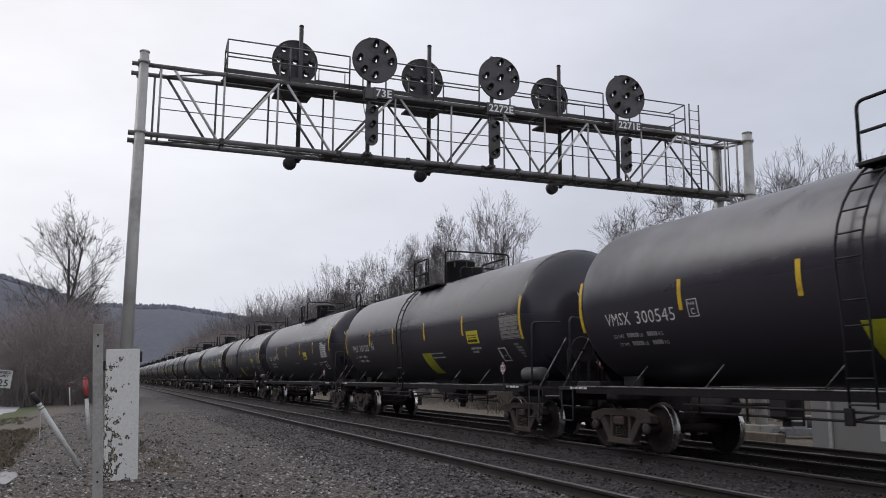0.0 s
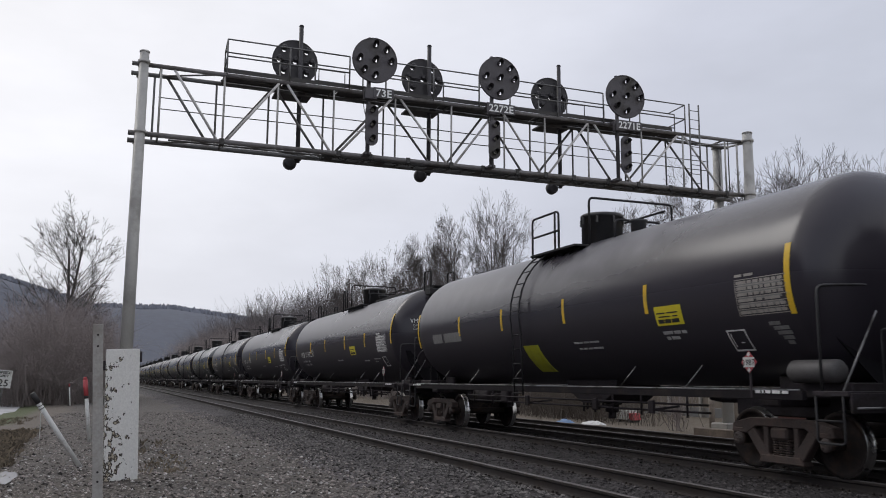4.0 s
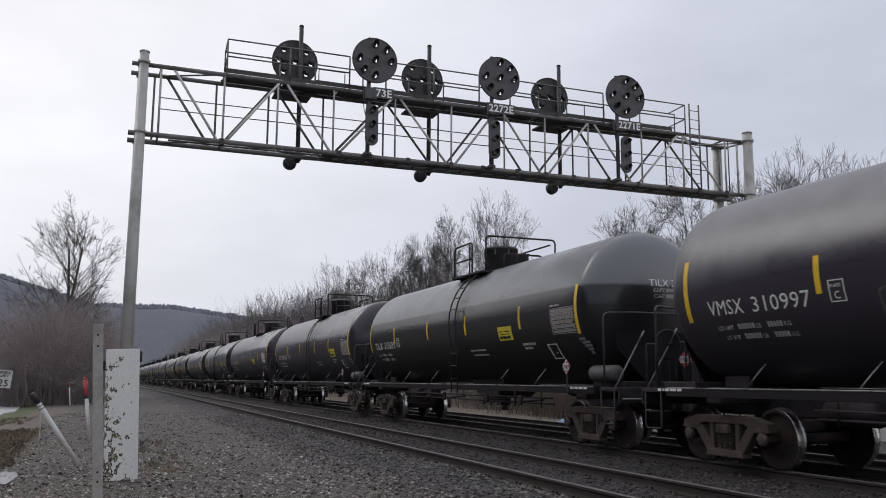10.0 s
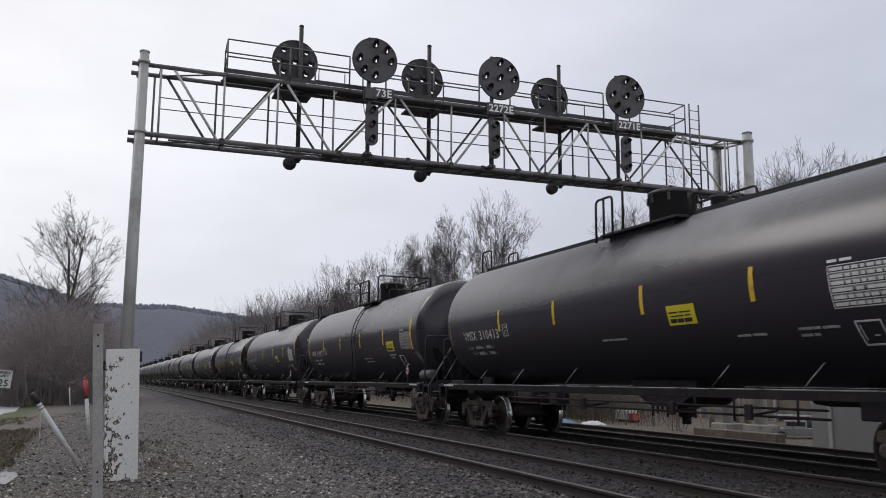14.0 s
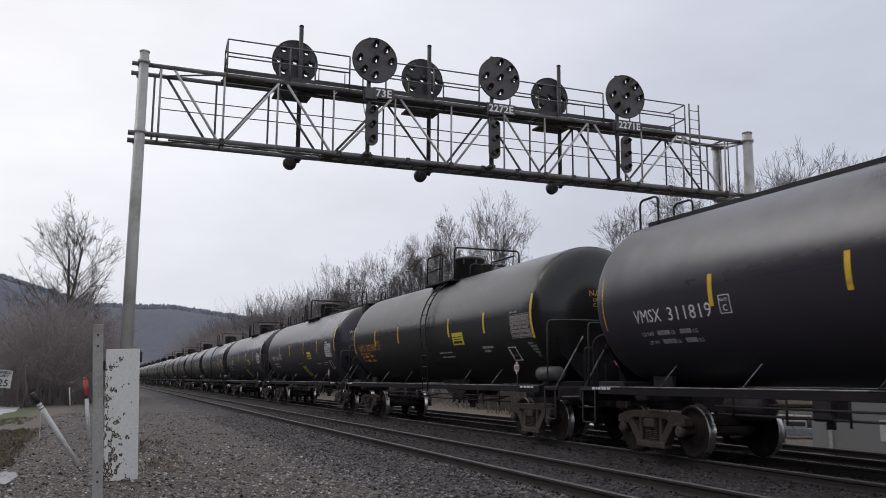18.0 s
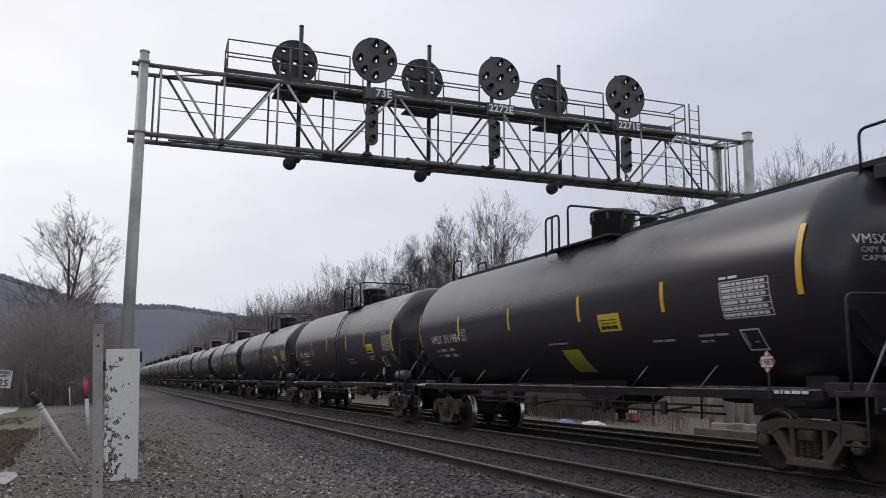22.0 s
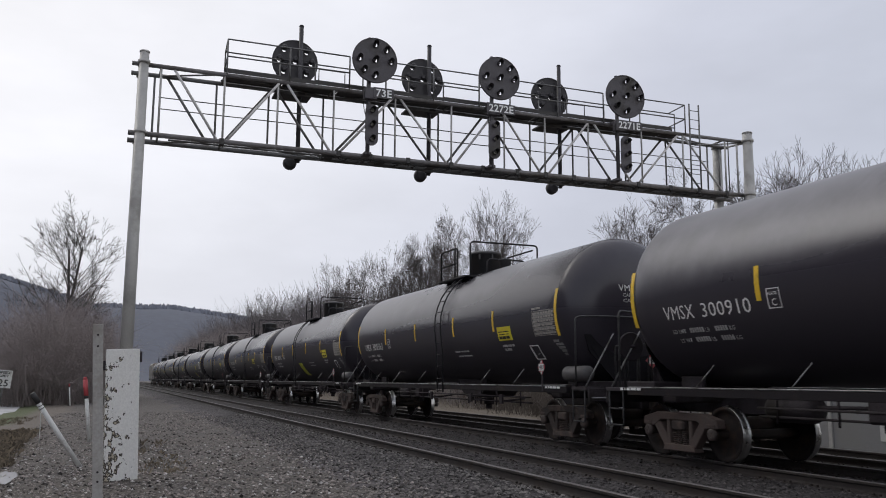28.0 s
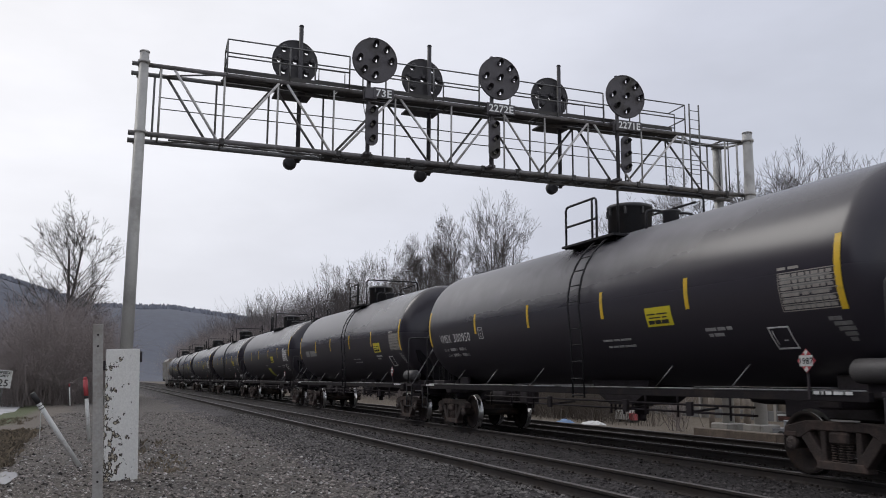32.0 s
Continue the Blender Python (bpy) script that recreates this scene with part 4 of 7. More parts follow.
def build_signal_back(x, disc_dx):
    s = thing("position_light_signal", "black round position-light signal seen from behind, open lamp backs", "railway signal", "signals facing away")
    y = BR_Y2 + 0.34
    bm = bmesh.new()
    tube(bm, (x, y - 0.14, CH_BOT - 0.1), (x, y - 0.14, 11.30), 0.062, 12)
    tube(bm, (x, y - 0.14, 11.30), (x, y - 0.14, 11.34), 0.072, 12, 0.05)
    part("pole", bm, M["signal_back"], s)
    for z in (CH_TOP, CH_BOT):
        bm = bmesh.new()
        box(bm, (x, y - 0.28, z), (0.2, 0.36, 0.07), 0.008)
        part("bracket", bm, M["signal_back"], s)
    d = disc_part(s, (x + disc_dx, y + 0.05, 10.28), 0.645, 1, [45, 90, 135, 225, 270, 315, None], "signal_back")
    bm = bmesh.new()
    tube(bm, (x + disc_dx - 0.6, y - 0.02, 10.28), (x + disc_dx + 0.66, y - 0.02, 10.28), 0.02, 8)
    part("brace", bm, M["signal_back"], d)
    # service platform beneath
    bm = bmesh.new()
    box(bm, (x - 0.17, y + 0.15, 9.27), (1.02, 0.6, 0.05))
    box(bm, (x - 0.17, y - 0.14, 9.35), (1.02, 0.03, 0.2))
    part("service_platform", bm, M["grating"], s, "small dark grating platform")
    # round marker lamp below the truss
    bm = bmesh.new()
    lathe(bm, [(-0.10, 0.10), (-0.08, 0.18), (0.06, 0.19), (0.08, 0.10)], "y", 24, (x - 0.16, y + 0.12, CH_BOT - 0.07))
    box(bm, (x - 0.15, y + 0.12, CH_BOT + 0.16), (0.16, 0.12, 0.26), 0.02)
    part("marker_lamp", bm, M["signal_back"], s, "round black marker lamp back")
    return s


# ---- tank cars: local y runs back along the train, the viewer is on the -x side, z over the rail ----
R, ZC, TX = 1.615, 2.865, 0.04
KNUCKLE = 0.30
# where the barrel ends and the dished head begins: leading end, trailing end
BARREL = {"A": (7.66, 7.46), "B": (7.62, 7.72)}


def girth(u, front=7.70, rear=7.60):
    """Radius of the shell: plain barrel, tightening over the knuckle at either end."""
    d = max(0.0, u - rear, -u - front)
    return R - KNUCKLE + math.sqrt(max(0.0, KNUCKLE ** 2 - min(d, KNUCKLE) ** 2))


def dome_depth(r):
    """How far the domed leading head stands out at radius r."""
    return 0.80 * math.sqrt(max(0.0, 1 - (r / R) ** 2))


def head_depth(r):
    """How far the dished head stands out from the barrel's end at radius r."""
    r = min(abs(r), R)
    c = R - KNUCKLE
    if r > c:
        return math.sqrt(max(0.0, KNUCKLE ** 2 - (r - c) ** 2))
    return KNUCKLE + 0.36 * (1 - (r / c) ** 2)


def shell(u, z_or_a, out=0.0, angle=False):
    """A point on the viewer's side of the shell."""
    a = z_or_a if angle else math.asin(max(-1, min(1, (z_or_a - ZC) / R)))
    g = girth(u) + out
    return Vector((TX - g * math.cos(a), u, ZC + g * math.sin(a)))


def shell_patch(u0, u1, z0, z1, out=0.006, n=6, skew=0.0):
    """A thin sheet laid on the curved shell; skew leans its lower edge along the car."""
    bm = bmesh.new()
    a0, a1 = math.asin((z0 - ZC) / R), math.asin((z1 - ZC) / R)
    rows = []
    for i in range(n + 1):
        t = i / n
        a = a0 + (a1 - a0) * t
        k = skew * (1 - t)
        rows.append([bm.verts.new(shell(u + k, a, o, True)) for u, o in ((u0, 0.0005), (u0, out), (u1, out), (u1, 0.0005))])
    for p, q in zip(rows, rows[1:]):
        for i in range(3):
            bm.faces.new((p[i], p[i + 1], q[i + 1], q[i]))
    bm.faces.new(rows[0])
    bm.faces.new(list(reversed(rows[-1])))
    bmesh.ops.recalc_face_normals(bm, faces=bm.faces)
    return bm


def wrap_text(words, size, u_left, z_base, bold=0.004, out=0.005, stretch=1.0):
    """Letters on the shell, read from the rear towards the front."""
    me = text_mesh(words, size, bold)
    a0 = math.asin((z_base - ZC) / R)
    for v in me.vertices:
        v.co = shell(u_left - v.co.x * stretch, a0 + v.co.y / R, out, True)
    return me


def bars(bm, u_left, z, widths, h=0.045, gap=0.06, out=0.005):
    u = u_left
    for w in widths:
        src = shell_patch(u, u - w, z, z + h, out, max(1, math.ceil(h / 0.07)))
        tmp = bpy.data.meshes.new("t")
        src.to_mesh(tmp)
        src.free()
        bm.from_mesh(tmp)
        bpy.data.meshes.remove(tmp)
        u -= w + gap


def head_patch_text(words, size, barrel, x0, z0, bold=0.003, wide=None):
    """Letters on the leading head, read from -x to +x by one who looks at it."""
    me = text_mesh(words, size, bold)
    k = wide / max(v.co.x for v in me.vertices) if wide else 1.0
    for v in me.vertices:
        x, z = x0 + v.co.x * k, z0 + v.co.y
        v.co = Vector((x, -(barrel + dome_depth(math.hypot(x - TX, z - ZC)) + 0.010), z))
    return me


def truck_template():
    t = new("truck")
    for s in (-1, 1):
        bm = bmesh.new()
        x = s * 1.0
        # cast side frame: top member, sloping arms, bottom member, pedestals
        def prism(pts, th):
            f = [bm.verts.new((x - th / 2, a, b)) for a, b in pts]
            g = [bm.verts.new((x + th / 2, a, b)) for a, b in pts]
            bm.faces.new(f)
            bm.faces.new(list(reversed(g)))
            for i in range(len(pts)):
                j = (i + 1) % len(pts)
                bm.faces.new((f[i], g[i], g[j], f[j]))
        prism([(-1.05, 0.56), (-1.02, 0.70), (-0.62, 0.79), (0.62, 0.79), (1.02, 0.70), (1.05, 0.56), (0.72, 0.54), (0.50, 0.66), (-0.50, 0.66), (-0.72, 0.54)], 0.18)
        for q in (-1, 1):
            prism([(q * 0.74, 0.58), (q * 0.58, 0.66), (q * 0.20, 0.20), (q * 0.40, 0.16)], 0.16)
            prism([(q * 0.36, 0.74), (q * 0.26, 0.74), (q * 0.26, 0.22), (q * 0.36, 0.22)], 0.15)
        prism([(-0.46, 0.13), (0.46, 0.13), (0.40, 0.25), (-0.40, 0.25)], 0.20)
        bmesh.ops.recalc_face_normals(bm, faces=bm.faces)
        es = [e for e in bm.edges if e.calc_face_angle(0) > 0.6]
        bmesh.ops.bevel(bm, geom=es, offset=0.014, segments=1, affect="EDGES")
        part("side_frame", bm, M["truck"], t, "cast steel side frame")
        bm = bmesh.new()
        for yy in (-0.13, 0.0, 0.13):
            for k in range(7):
                lathe(bm, [(0.25 + k * 0.035, 0.045), (0.262 + k * 0.035, 0.062), (0.275 + k * 0.035, 0.045)], "z", 12, (x - s * -0.03, yy, 0))
        tagged(part("spring_nest", bm, M["truck"], t), "nest of coil springs", kind="stuff")
        bm = bmesh.new()
        box(bm, (x, 0, 0.57), (0.24, 0.36, 0.17), 0.03)
        part("bolster_end", bm, M["truck"], t)
    bm = bmesh.new()
    box(bm, (0, 0, 0.60), (1.9, 0.38, 0.22), 0.03)
    tube(bm, (0, 0, 0.65), (0, 0, 0.82), 0.2, 20)
    part("bolster", bm, M["truck"], t)
    for q in (-1, 1):
        bm = bmesh.new()
        box(bm, (0, q * 0.46, 0.42), (1.6, 0.09, 0.14), 0.02)
        for s in (-1, 1):
            box(bm, (s * 0.76, q * 0.475 - q * 0.02, 0.46), (0.1, 0.06, 0.3), 0.01)
        part("brake_beam", bm, M["truck"], t)
    return t


def wheelset_mesh():
    bm = bmesh.new()
    for s in (-1, 1):
        prof = [(0.80, 0.10), (0.795, 0.19), (0.775, 0.22), (0.765, 0.34), (0.79, 0.385), (0.815, 0.40), (0.815, 0.455), (0.80, 0.459), (0.715, 0.463), (0.70, 0.478), (0.684, 0.487),
                (0.676, 0.478), (0.676, 0.40), (0.705, 0.385), (0.735, 0.34), (0.74, 0.22), (0.715, 0.19), (0.71, 0.10)]
        lathe(bm, [(s * a, r) for a, r in prof], "x", 40)
        # end cap with its three bolts
    tube(bm, (-0.71, 0, 0), (0.71, 0, 0), 0.085, 18)
    bmesh.ops.recalc_face_normals(bm, faces=bm.faces)
    me = finish(bm, "wheelset", M["wheel"])
    me.materials.append(M["tread"])
    for f in me.polygons:
        d = math.hypot(f.center.y, f.center.z)
        if d > 0.452 and abs(f.normal.x) < 0.75:
            f.material_index = 1
    return me


def cap_mesh(s):
    bm = bmesh.new()
    lathe(bm, [(s * 0.80, 0.085), (s * 1.02, 0.085), (s * 1.03, 0.100), (s * 1.10, 0.100), (s * 1.11, 0.085), (s * 1.12, 0.06)], "x", 20)
    for k in range(3):
        a = 2 * math.pi * k / 3
        box(bm, (s * 1.118, 0.055 * math.cos(a), 0.055 * math.sin(a)), (0.03, 0.03, 0.03), 0.004)
    box(bm, (s * 1.124, 0, 0), (0.012, 0.05, 0.02))
    return finish(bm, "bearing_cap", M["cap"])


def adapter_mesh(s):
    bm = bmesh.new()
    box(bm, (s * 1.0, 0, 0.13), (0.2, 0.24, 0.09), 0.02)
    return finish(bm, "bearing_adapter", M["truck"])


def add_trucks(car, at):
    tpl = truck_template()
    wm, caps, ads = wheelset_mesh(), [cap_mesh(-1), cap_mesh(1)], [adapter_mesh(-1), adapter_mesh(1)]
    for q in (-1, 1):
        tk = tpl if q < 0 else new("truck")
        if q > 0:
            for o in tpl.children:
                if o.name.split(".")[0] not in ("wheelset", "bearing_adapter"):
                    c = o.copy()
                    scene.collection.objects.link(c)
                    c.parent = tk
        tk.parent = car
        tk.matrix_basis = pose(0, q * at[q > 0], 0)
        tagged(tk, "two-axle freight truck with rusty castings")
        for w in (-0.89, 0.89):
            ws = part("wheelset", wm, None, tk, "steel wheels with bright treads on one axle")
            ws.matrix_basis = pose(0, w, 0.46)
            # the caps turn with the axle and are one piece with it
            for a in ads:
                o = part("bearing_adapter", a, None, tk)
                o.matrix_basis = pose(0, w, 0.46)
    # join caps into the wheelset mesh so that they turn together
    bm = bmesh.new()
    bm.from_mesh(wm)
    base = len(wm.materials)
    wm.materials.append(M["cap"])
    for c in caps:
        k = len(bm.faces)
        bm.from_mesh(c)
        bm.faces.ensure_lookup_table()
        for f in bm.faces[k:]:
            f.material_index = base
    bm.to_mesh(wm)
    bm.free()
    for c in caps:
        bpy.data.meshes.remove(c)


def grab_loop(bm, a, b, h, r=0.02):
    a, b = Vector(a), Vector(b)
    up = Vector((0, 0, h))
    pipe(bm, bent([a, a + up, b + up, b], 0.10), r, 8)


DOME = {"A": -0.50, "B": -0.55}
TRUCK_U = {"A": (7.02, 7.02), "B": (7.18, 6.88)}


def common_parts(car, kind):
    """Shell, underframe, end platforms and fittings shared by both builds."""
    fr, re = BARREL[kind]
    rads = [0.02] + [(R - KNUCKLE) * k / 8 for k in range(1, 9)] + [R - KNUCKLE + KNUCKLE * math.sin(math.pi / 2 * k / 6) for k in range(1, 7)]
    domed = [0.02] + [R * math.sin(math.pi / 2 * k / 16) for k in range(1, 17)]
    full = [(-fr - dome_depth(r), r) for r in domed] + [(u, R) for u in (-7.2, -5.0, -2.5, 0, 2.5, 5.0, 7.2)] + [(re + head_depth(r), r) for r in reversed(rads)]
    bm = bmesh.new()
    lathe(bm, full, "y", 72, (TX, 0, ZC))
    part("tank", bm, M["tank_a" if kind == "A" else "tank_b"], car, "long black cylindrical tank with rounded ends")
    # side rail along the underframe, its pale tone standing for the sky's glint
    for s in (-1, 1):
        bm = bmesh.new()
        box(bm, (s * 1.46, 0, 1.145), (0.09, 15.9, 0.13), 0.006)
        part("side_sill", bm, M["sill"], car)
        bm = bmesh.new()
        pipe(bm, [(s * 1.50, -7.9, 1.222), (s * 1.50, -2.6, 1.219), (s * 1.50, 2.6, 1.223), (s * 1.50, 7.9, 1.221)], 0.012, 8)
        part("side_rail", bm, M["railpipe"], car, "thin worn grey rail, sky glint in its pale colour")
        for u in (-5.3, -3.35, 1.42, 3.9, 6.0):
            bm = bmesh.new()
            tube(bm, (s * 1.49, u, 1.20), (s * 1.27, u - 0.24, 1.60), 0.011, 6)
            part("brace", bm, M["railpipe"], car)
    for q in (-1, 1):
        bm = bmesh.new()
        box(bm, (0, q * 7.0, 0.98), (0.56, 3.7, 0.40), 0.02)
        part("draft_sill", bm, M["underframe"], car)
        bm = bmesh.new()
        at = q * TRUCK_U[kind][q > 0]
        box(bm, (0, at, 1.10), (2.5, 0.42, 0.28), 0.03)
        for s in (-1, 1):
            box(bm, (s * 0.72, at, 1.26), (0.10, 0.6, 0.34), 0.02)
        part("bolster_saddle", bm, M["underframe"], car)
        # end platform and steps
        bm = bmesh.new()
        box(bm, (0, q * 8.42, 1.18), (2.95, 0.62, 0.07), 0.008)
        box(bm, (0, q * 8.74, 1.06), (2.9, 0.05, 0.26), 0.008)
        part("end_platform", bm, M["underframe"], car)
        for s in (-1, 1):
            bm = bmesh.new()
            pipe(bm, bent([(s * 1.46, q * 8.62, 1.15), (s * 1.46, q * 8.62, 0.52), (s * 1.46, q * 8.15, 0.52), (s * 1.46, q * 8.15, 1.15)], 0.06), 0.018, 6)
            tube(bm, (s * 1.46, q * 8.62, 0.82), (s * 1.46, q * 8.15, 0.82), 0.016, 6)
            part("step", bm, M["blackpipe"], car)
        bm = bmesh.new()
        eu, ez = (8.26, 2.66) if kind == "A" else (8.38, 2.50)
        pipe(bm, bent([(-1.45, q * eu, 1.2), (-1.45, q * eu, ez), (-0.9, q * 8.54, ez), (0.9, q * 8.54, ez), (1.45, q * eu, ez), (1.45, q * eu, 1.2)], 0.12), 0.021, 8)
        part("end_handrail", bm, M["handrail"], car, "worn steel end handrail")
        bm = bmesh.new()
        for x in (-0.75, -0.45) if kind == "A" else (0.5,):
            bm = bmesh.new()
            pipe(bm, bent([(x, q * 8.66, 1.2), (x, q * 8.66, 2.05), (x + 0.22, q * 8.66, 2.05), (x + 0.22, q * 8.66, 1.2)], 0.06), 0.018, 6)
            part("end_grab_iron", bm, M["handrail"], car)
        bm = bmesh.new()
        tube(bm, (-1.42, q * 8.60, 1.22), (-0.75, q * 8.60, 2.3), 0.016, 6)
        part("end_brace", bm, M["railpipe"], car)
        # half-height shield over the lower part of the tank head, down to the stub sill
        bm = bmesh.new()
        end = fr + 0.82 if q < 0 else re + 0.69
        ring = [(-1.18, 2.30), (1.18, 2.30), (1.10, 1.95), (0.62, 1.36), (0.40, 1.14), (-0.40, 1.14), (-0.62, 1.36), (-1.10, 1.95)]
        near_, far_ = [], []
        for x, z in ring:
            near_.append(bm.verts.new((x, q * (end - 0.30 * (x / 1.2) ** 2), z)))
            far_.append(bm.verts.new((x, q * (end - 0.025 - 0.30 * (x / 1.2) ** 2), z)))
        bm.faces.new(near_)
        bm.faces.new(list(reversed(far_)))
        for i in range(8):
            j = (i + 1) % 8
            bm.faces.new((near_[i], far_[i], far_[j], near_[j]))
        bmesh.ops.recalc_face_normals(bm, faces=bm.faces)
        part("head_shield", bm, M["shield"], car, "black half-height head shield plate")
        bm = bmesh.new()
        box(bm, (0, q * 8.05, 1.22), (2.3, 0.9, 0.22), 0.02)
        box(bm, (0.55, q * 8.45, 1.48), (0.5, 0.34, 0.5), 0.03)
        part("sill_casting", bm, M["underframe"], car)
        # coupler with its knuckle
        bm = bmesh.new()
        box(bm, (0, q * 8.78, 0.86), (0.2, 0.5, 0.22), 0.03)
        box(bm, (0.02, q * 9.06, 0.86), (0.34, 0.20, 0.28), 0.05)
        part("coupler", bm, M["truck"], car, "rusty knuckle coupler")
        bm = bmesh.new()
        pipe(bm, [(0.22, q * 8.75, 0.8), (0.26, q * 8.95, 0.62), (0.2, q * 9.10, 0.52), (0.1, q * 9.16, 0.5)], 0.028, 8)
        part("air_hose", bm, M["ink"], car)
        bm = bmesh.new()
        tube(bm, (-1.4, q * 8.80, 1.0), (0.2, q * 8.80, 1.0), 0.016, 6)
        part("uncoupling_lever", bm, M["railpipe"], car)
    # brake gear: reservoir, cylinder, wheel, rods under the belly
    bm = bmesh.new()
    if kind == "A":
        lathe(bm, [(-8.42, 0.03), (-8.40, 0.12), (-8.34, 0.165), (-7.56, 0.165), (-7.50, 0.12), (-7.48, 0.03)], "y", 24, (-1.22, 0, 1.48))
        part("air_reservoir", bm, M["reservoir"], car, "grey cylindrical brake reservoir")
    bm = bmesh.new()
    lathe(bm, [(8.0, 0.26), (8.02, 0.285), (8.05, 0.26)], "y", 28, (-0.95, 0.6, 2.0))
    tube(bm, (-0.95, 8.45, 2.0), (-0.95, 8.7, 2.0), 0.03, 8)
    part("brake_wheel", bm, M["underframe"], car)
    for x, z in ((-0.92, 0.93), (-0.88, 0.80)):
        bm = bmesh.new()
        tube(bm, (x, -5.2, z), (x, 5.2, z), 0.019, 8)
        part("brake_rod", bm, M["underframe"], car)
    for u in (-4.6, -3.2, -2.2, 2.4, 3.6, 4.8):
        bm = bmesh.new()
        tube(bm, (-0.9, u, 0.70), (-0.9, u, 1.2), 0.022, 6)
        part("rod_hanger", bm, M["underframe"], car)
    bm = bmesh.new()
    lathe(bm, [(4.2, 0.05), (4.25, 0.17), (4.35, 0.21), (5.1, 0.21), (5.2, 0.17), (5.25, 0.05)], "y", 20, (-0.62, 0, 0.92))
    part("auxiliary_reservoir", bm, M["underframe"], car)
    bm = bmesh.new()
    box(bm, (-0.75, 2.9, 0.95), (0.34, 0.42, 0.36), 0.04)
    tube(bm, (-0.75, 2.9, 0.80), (-0.75, 2.9, 0.66), 0.07, 10)
    tube(bm, (-0.75, 3.1, 0.98), (-0.66, 4.25, 0.96), 0.028, 8)
    part("brake_valve", bm, M["underframe"], car)
    for u in (-3.6, -1.6, 1.5):
        bm = bmesh.new()
        tube(bm, (-0.95, u, 0.80), (-0.15, u + 0.25, 0.86), 0.024, 6)
        box(bm, (-0.95, u, 0.86), (0.06, 0.16, 0.24), 0.01)
        part("brake_lever", bm, M["underframe"], car)
    bm = bmesh.new()
    lathe(bm, [(-4.6, 0.05), (-4.55, 0.11), (-3.9, 0.12), (-3.6, 0.09), (-3.55, 0.05)], "y", 20, (0.45, 0, 1.06))
    part("brake_cylinder", bm, M["underframe"], car)
    bm = bmesh.new()
    prof = [(-1.25, 1.36), (-1.1, 1.10), (-0.6, 0.86), (0.2, 0.86), (0.75, 1.10), (0.9, 1.36)]
    a = [bm.verts.new((-0.55, u - 0.6, z)) for u, z in prof]
    b = [bm.verts.new((0.55, u - 0.6, z)) for u, z in prof]
    bm.faces.new(a)
    bm.faces.new(list(reversed(b)))
    for i in range(len(prof)):
        j = (i + 1) % len(prof)
        bm.faces.new((a[i], b[i], b[j], a[j]))
    bmesh.ops.recalc_face_normals(bm, faces=bm.faces)
    tube(bm, (0, -0.75, 0.9), (0, -0.75, 0.66), 0.15, 16)
    tube(bm, (0, -0.75, 0.66), (0, -0.75, 0.52), 0.09, 16)
    for a in range(6):
        tube(bm, (-0.45, -1.1 + a * 0.16, 0.92), (-0.45, -1.1 + a * 0.16, 0.78 - 0.06 * (a % 3)), 0.025, 6)
    part("bottom_outlet_guard", bm, M["underframe"], car)
    add_trucks(car, TRUCK_U[kind])
    # manway housing
    bm = bmesh.new()
    lathe(bm, [(4.05, 0.47), (5.03, 0.47), (5.03, 0.495), (5.09, 0.495), (5.12, 0.46), (5.17, 0.15)], "z", 36, (0, DOME[kind], 0))
    dome = part("manway_housing", bm, M["dome"], car, "round black valve housing on top")
    bm = bmesh.new()
    for i in range(8):
        a = 2 * math.pi * i / 8
        box(bm, (0.49 * math.cos(a), DOME[kind] + 0.49 * math.sin(a), 4.95), (0.05, 0.05, 0.16), 0.008)
    tagged(part("hasp_ring", bm, M["dome"], dome), kind="stuff")
    bm = bmesh.new()
    lathe(bm, [(4.2, 0.16), (4.66, 0.16), (4.68, 0.2), (4.72, 0.2), (4.74, 0.08)], "z", 18, (-0.1, -2.1, 0))
    part("vent_valve", bm, M["dome"], car)


def placard(u, z, x, parent, flip=1):
    """A hazard diamond on its holder plate."""
    bm = bmesh.new()
    box(bm, (x + 0.012, u, z), (0.008, 0.235, 0.235), 0, Matrix.Rotation(radians(45), 3, "X"))
    h = part("hazard_placard", bm, M["red"], parent, "red diamond hazard placard")
    bm = bmesh.new()
    box(bm, (x + 0.004, u, z), (0.004, 0.24, 0.15))
    for q in (-1, 1):
        box(bm, (x + 0.004, u, z + q * 0.115), (0.004, 0.05, 0.06), 0, Matrix.Rotation(radians(45), 3, "X"))
    part("placard_panel", bm, M["white"], h, "white number panel")
    me = text_mesh("1987", 0.125, 0.002)
    wx = max(v.co.x for v in me.vertices)
    for v in me.vertices:
        v.co = Vector((x - 0.001, u + wx / 2 - v.co.x, z - 0.045 + v.co.y))
    me.materials.append(M["ink"])
    part("placard_figures", me, None, h, "black figures")
    bm = bmesh.new()
    box(bm, (x + 0.03, u, (z + 1.2) / 2 - 0.1), (0.02, 0.04, z - 1.2), 0.003)
    part("placard_holder", bm, M["underframe"], h)


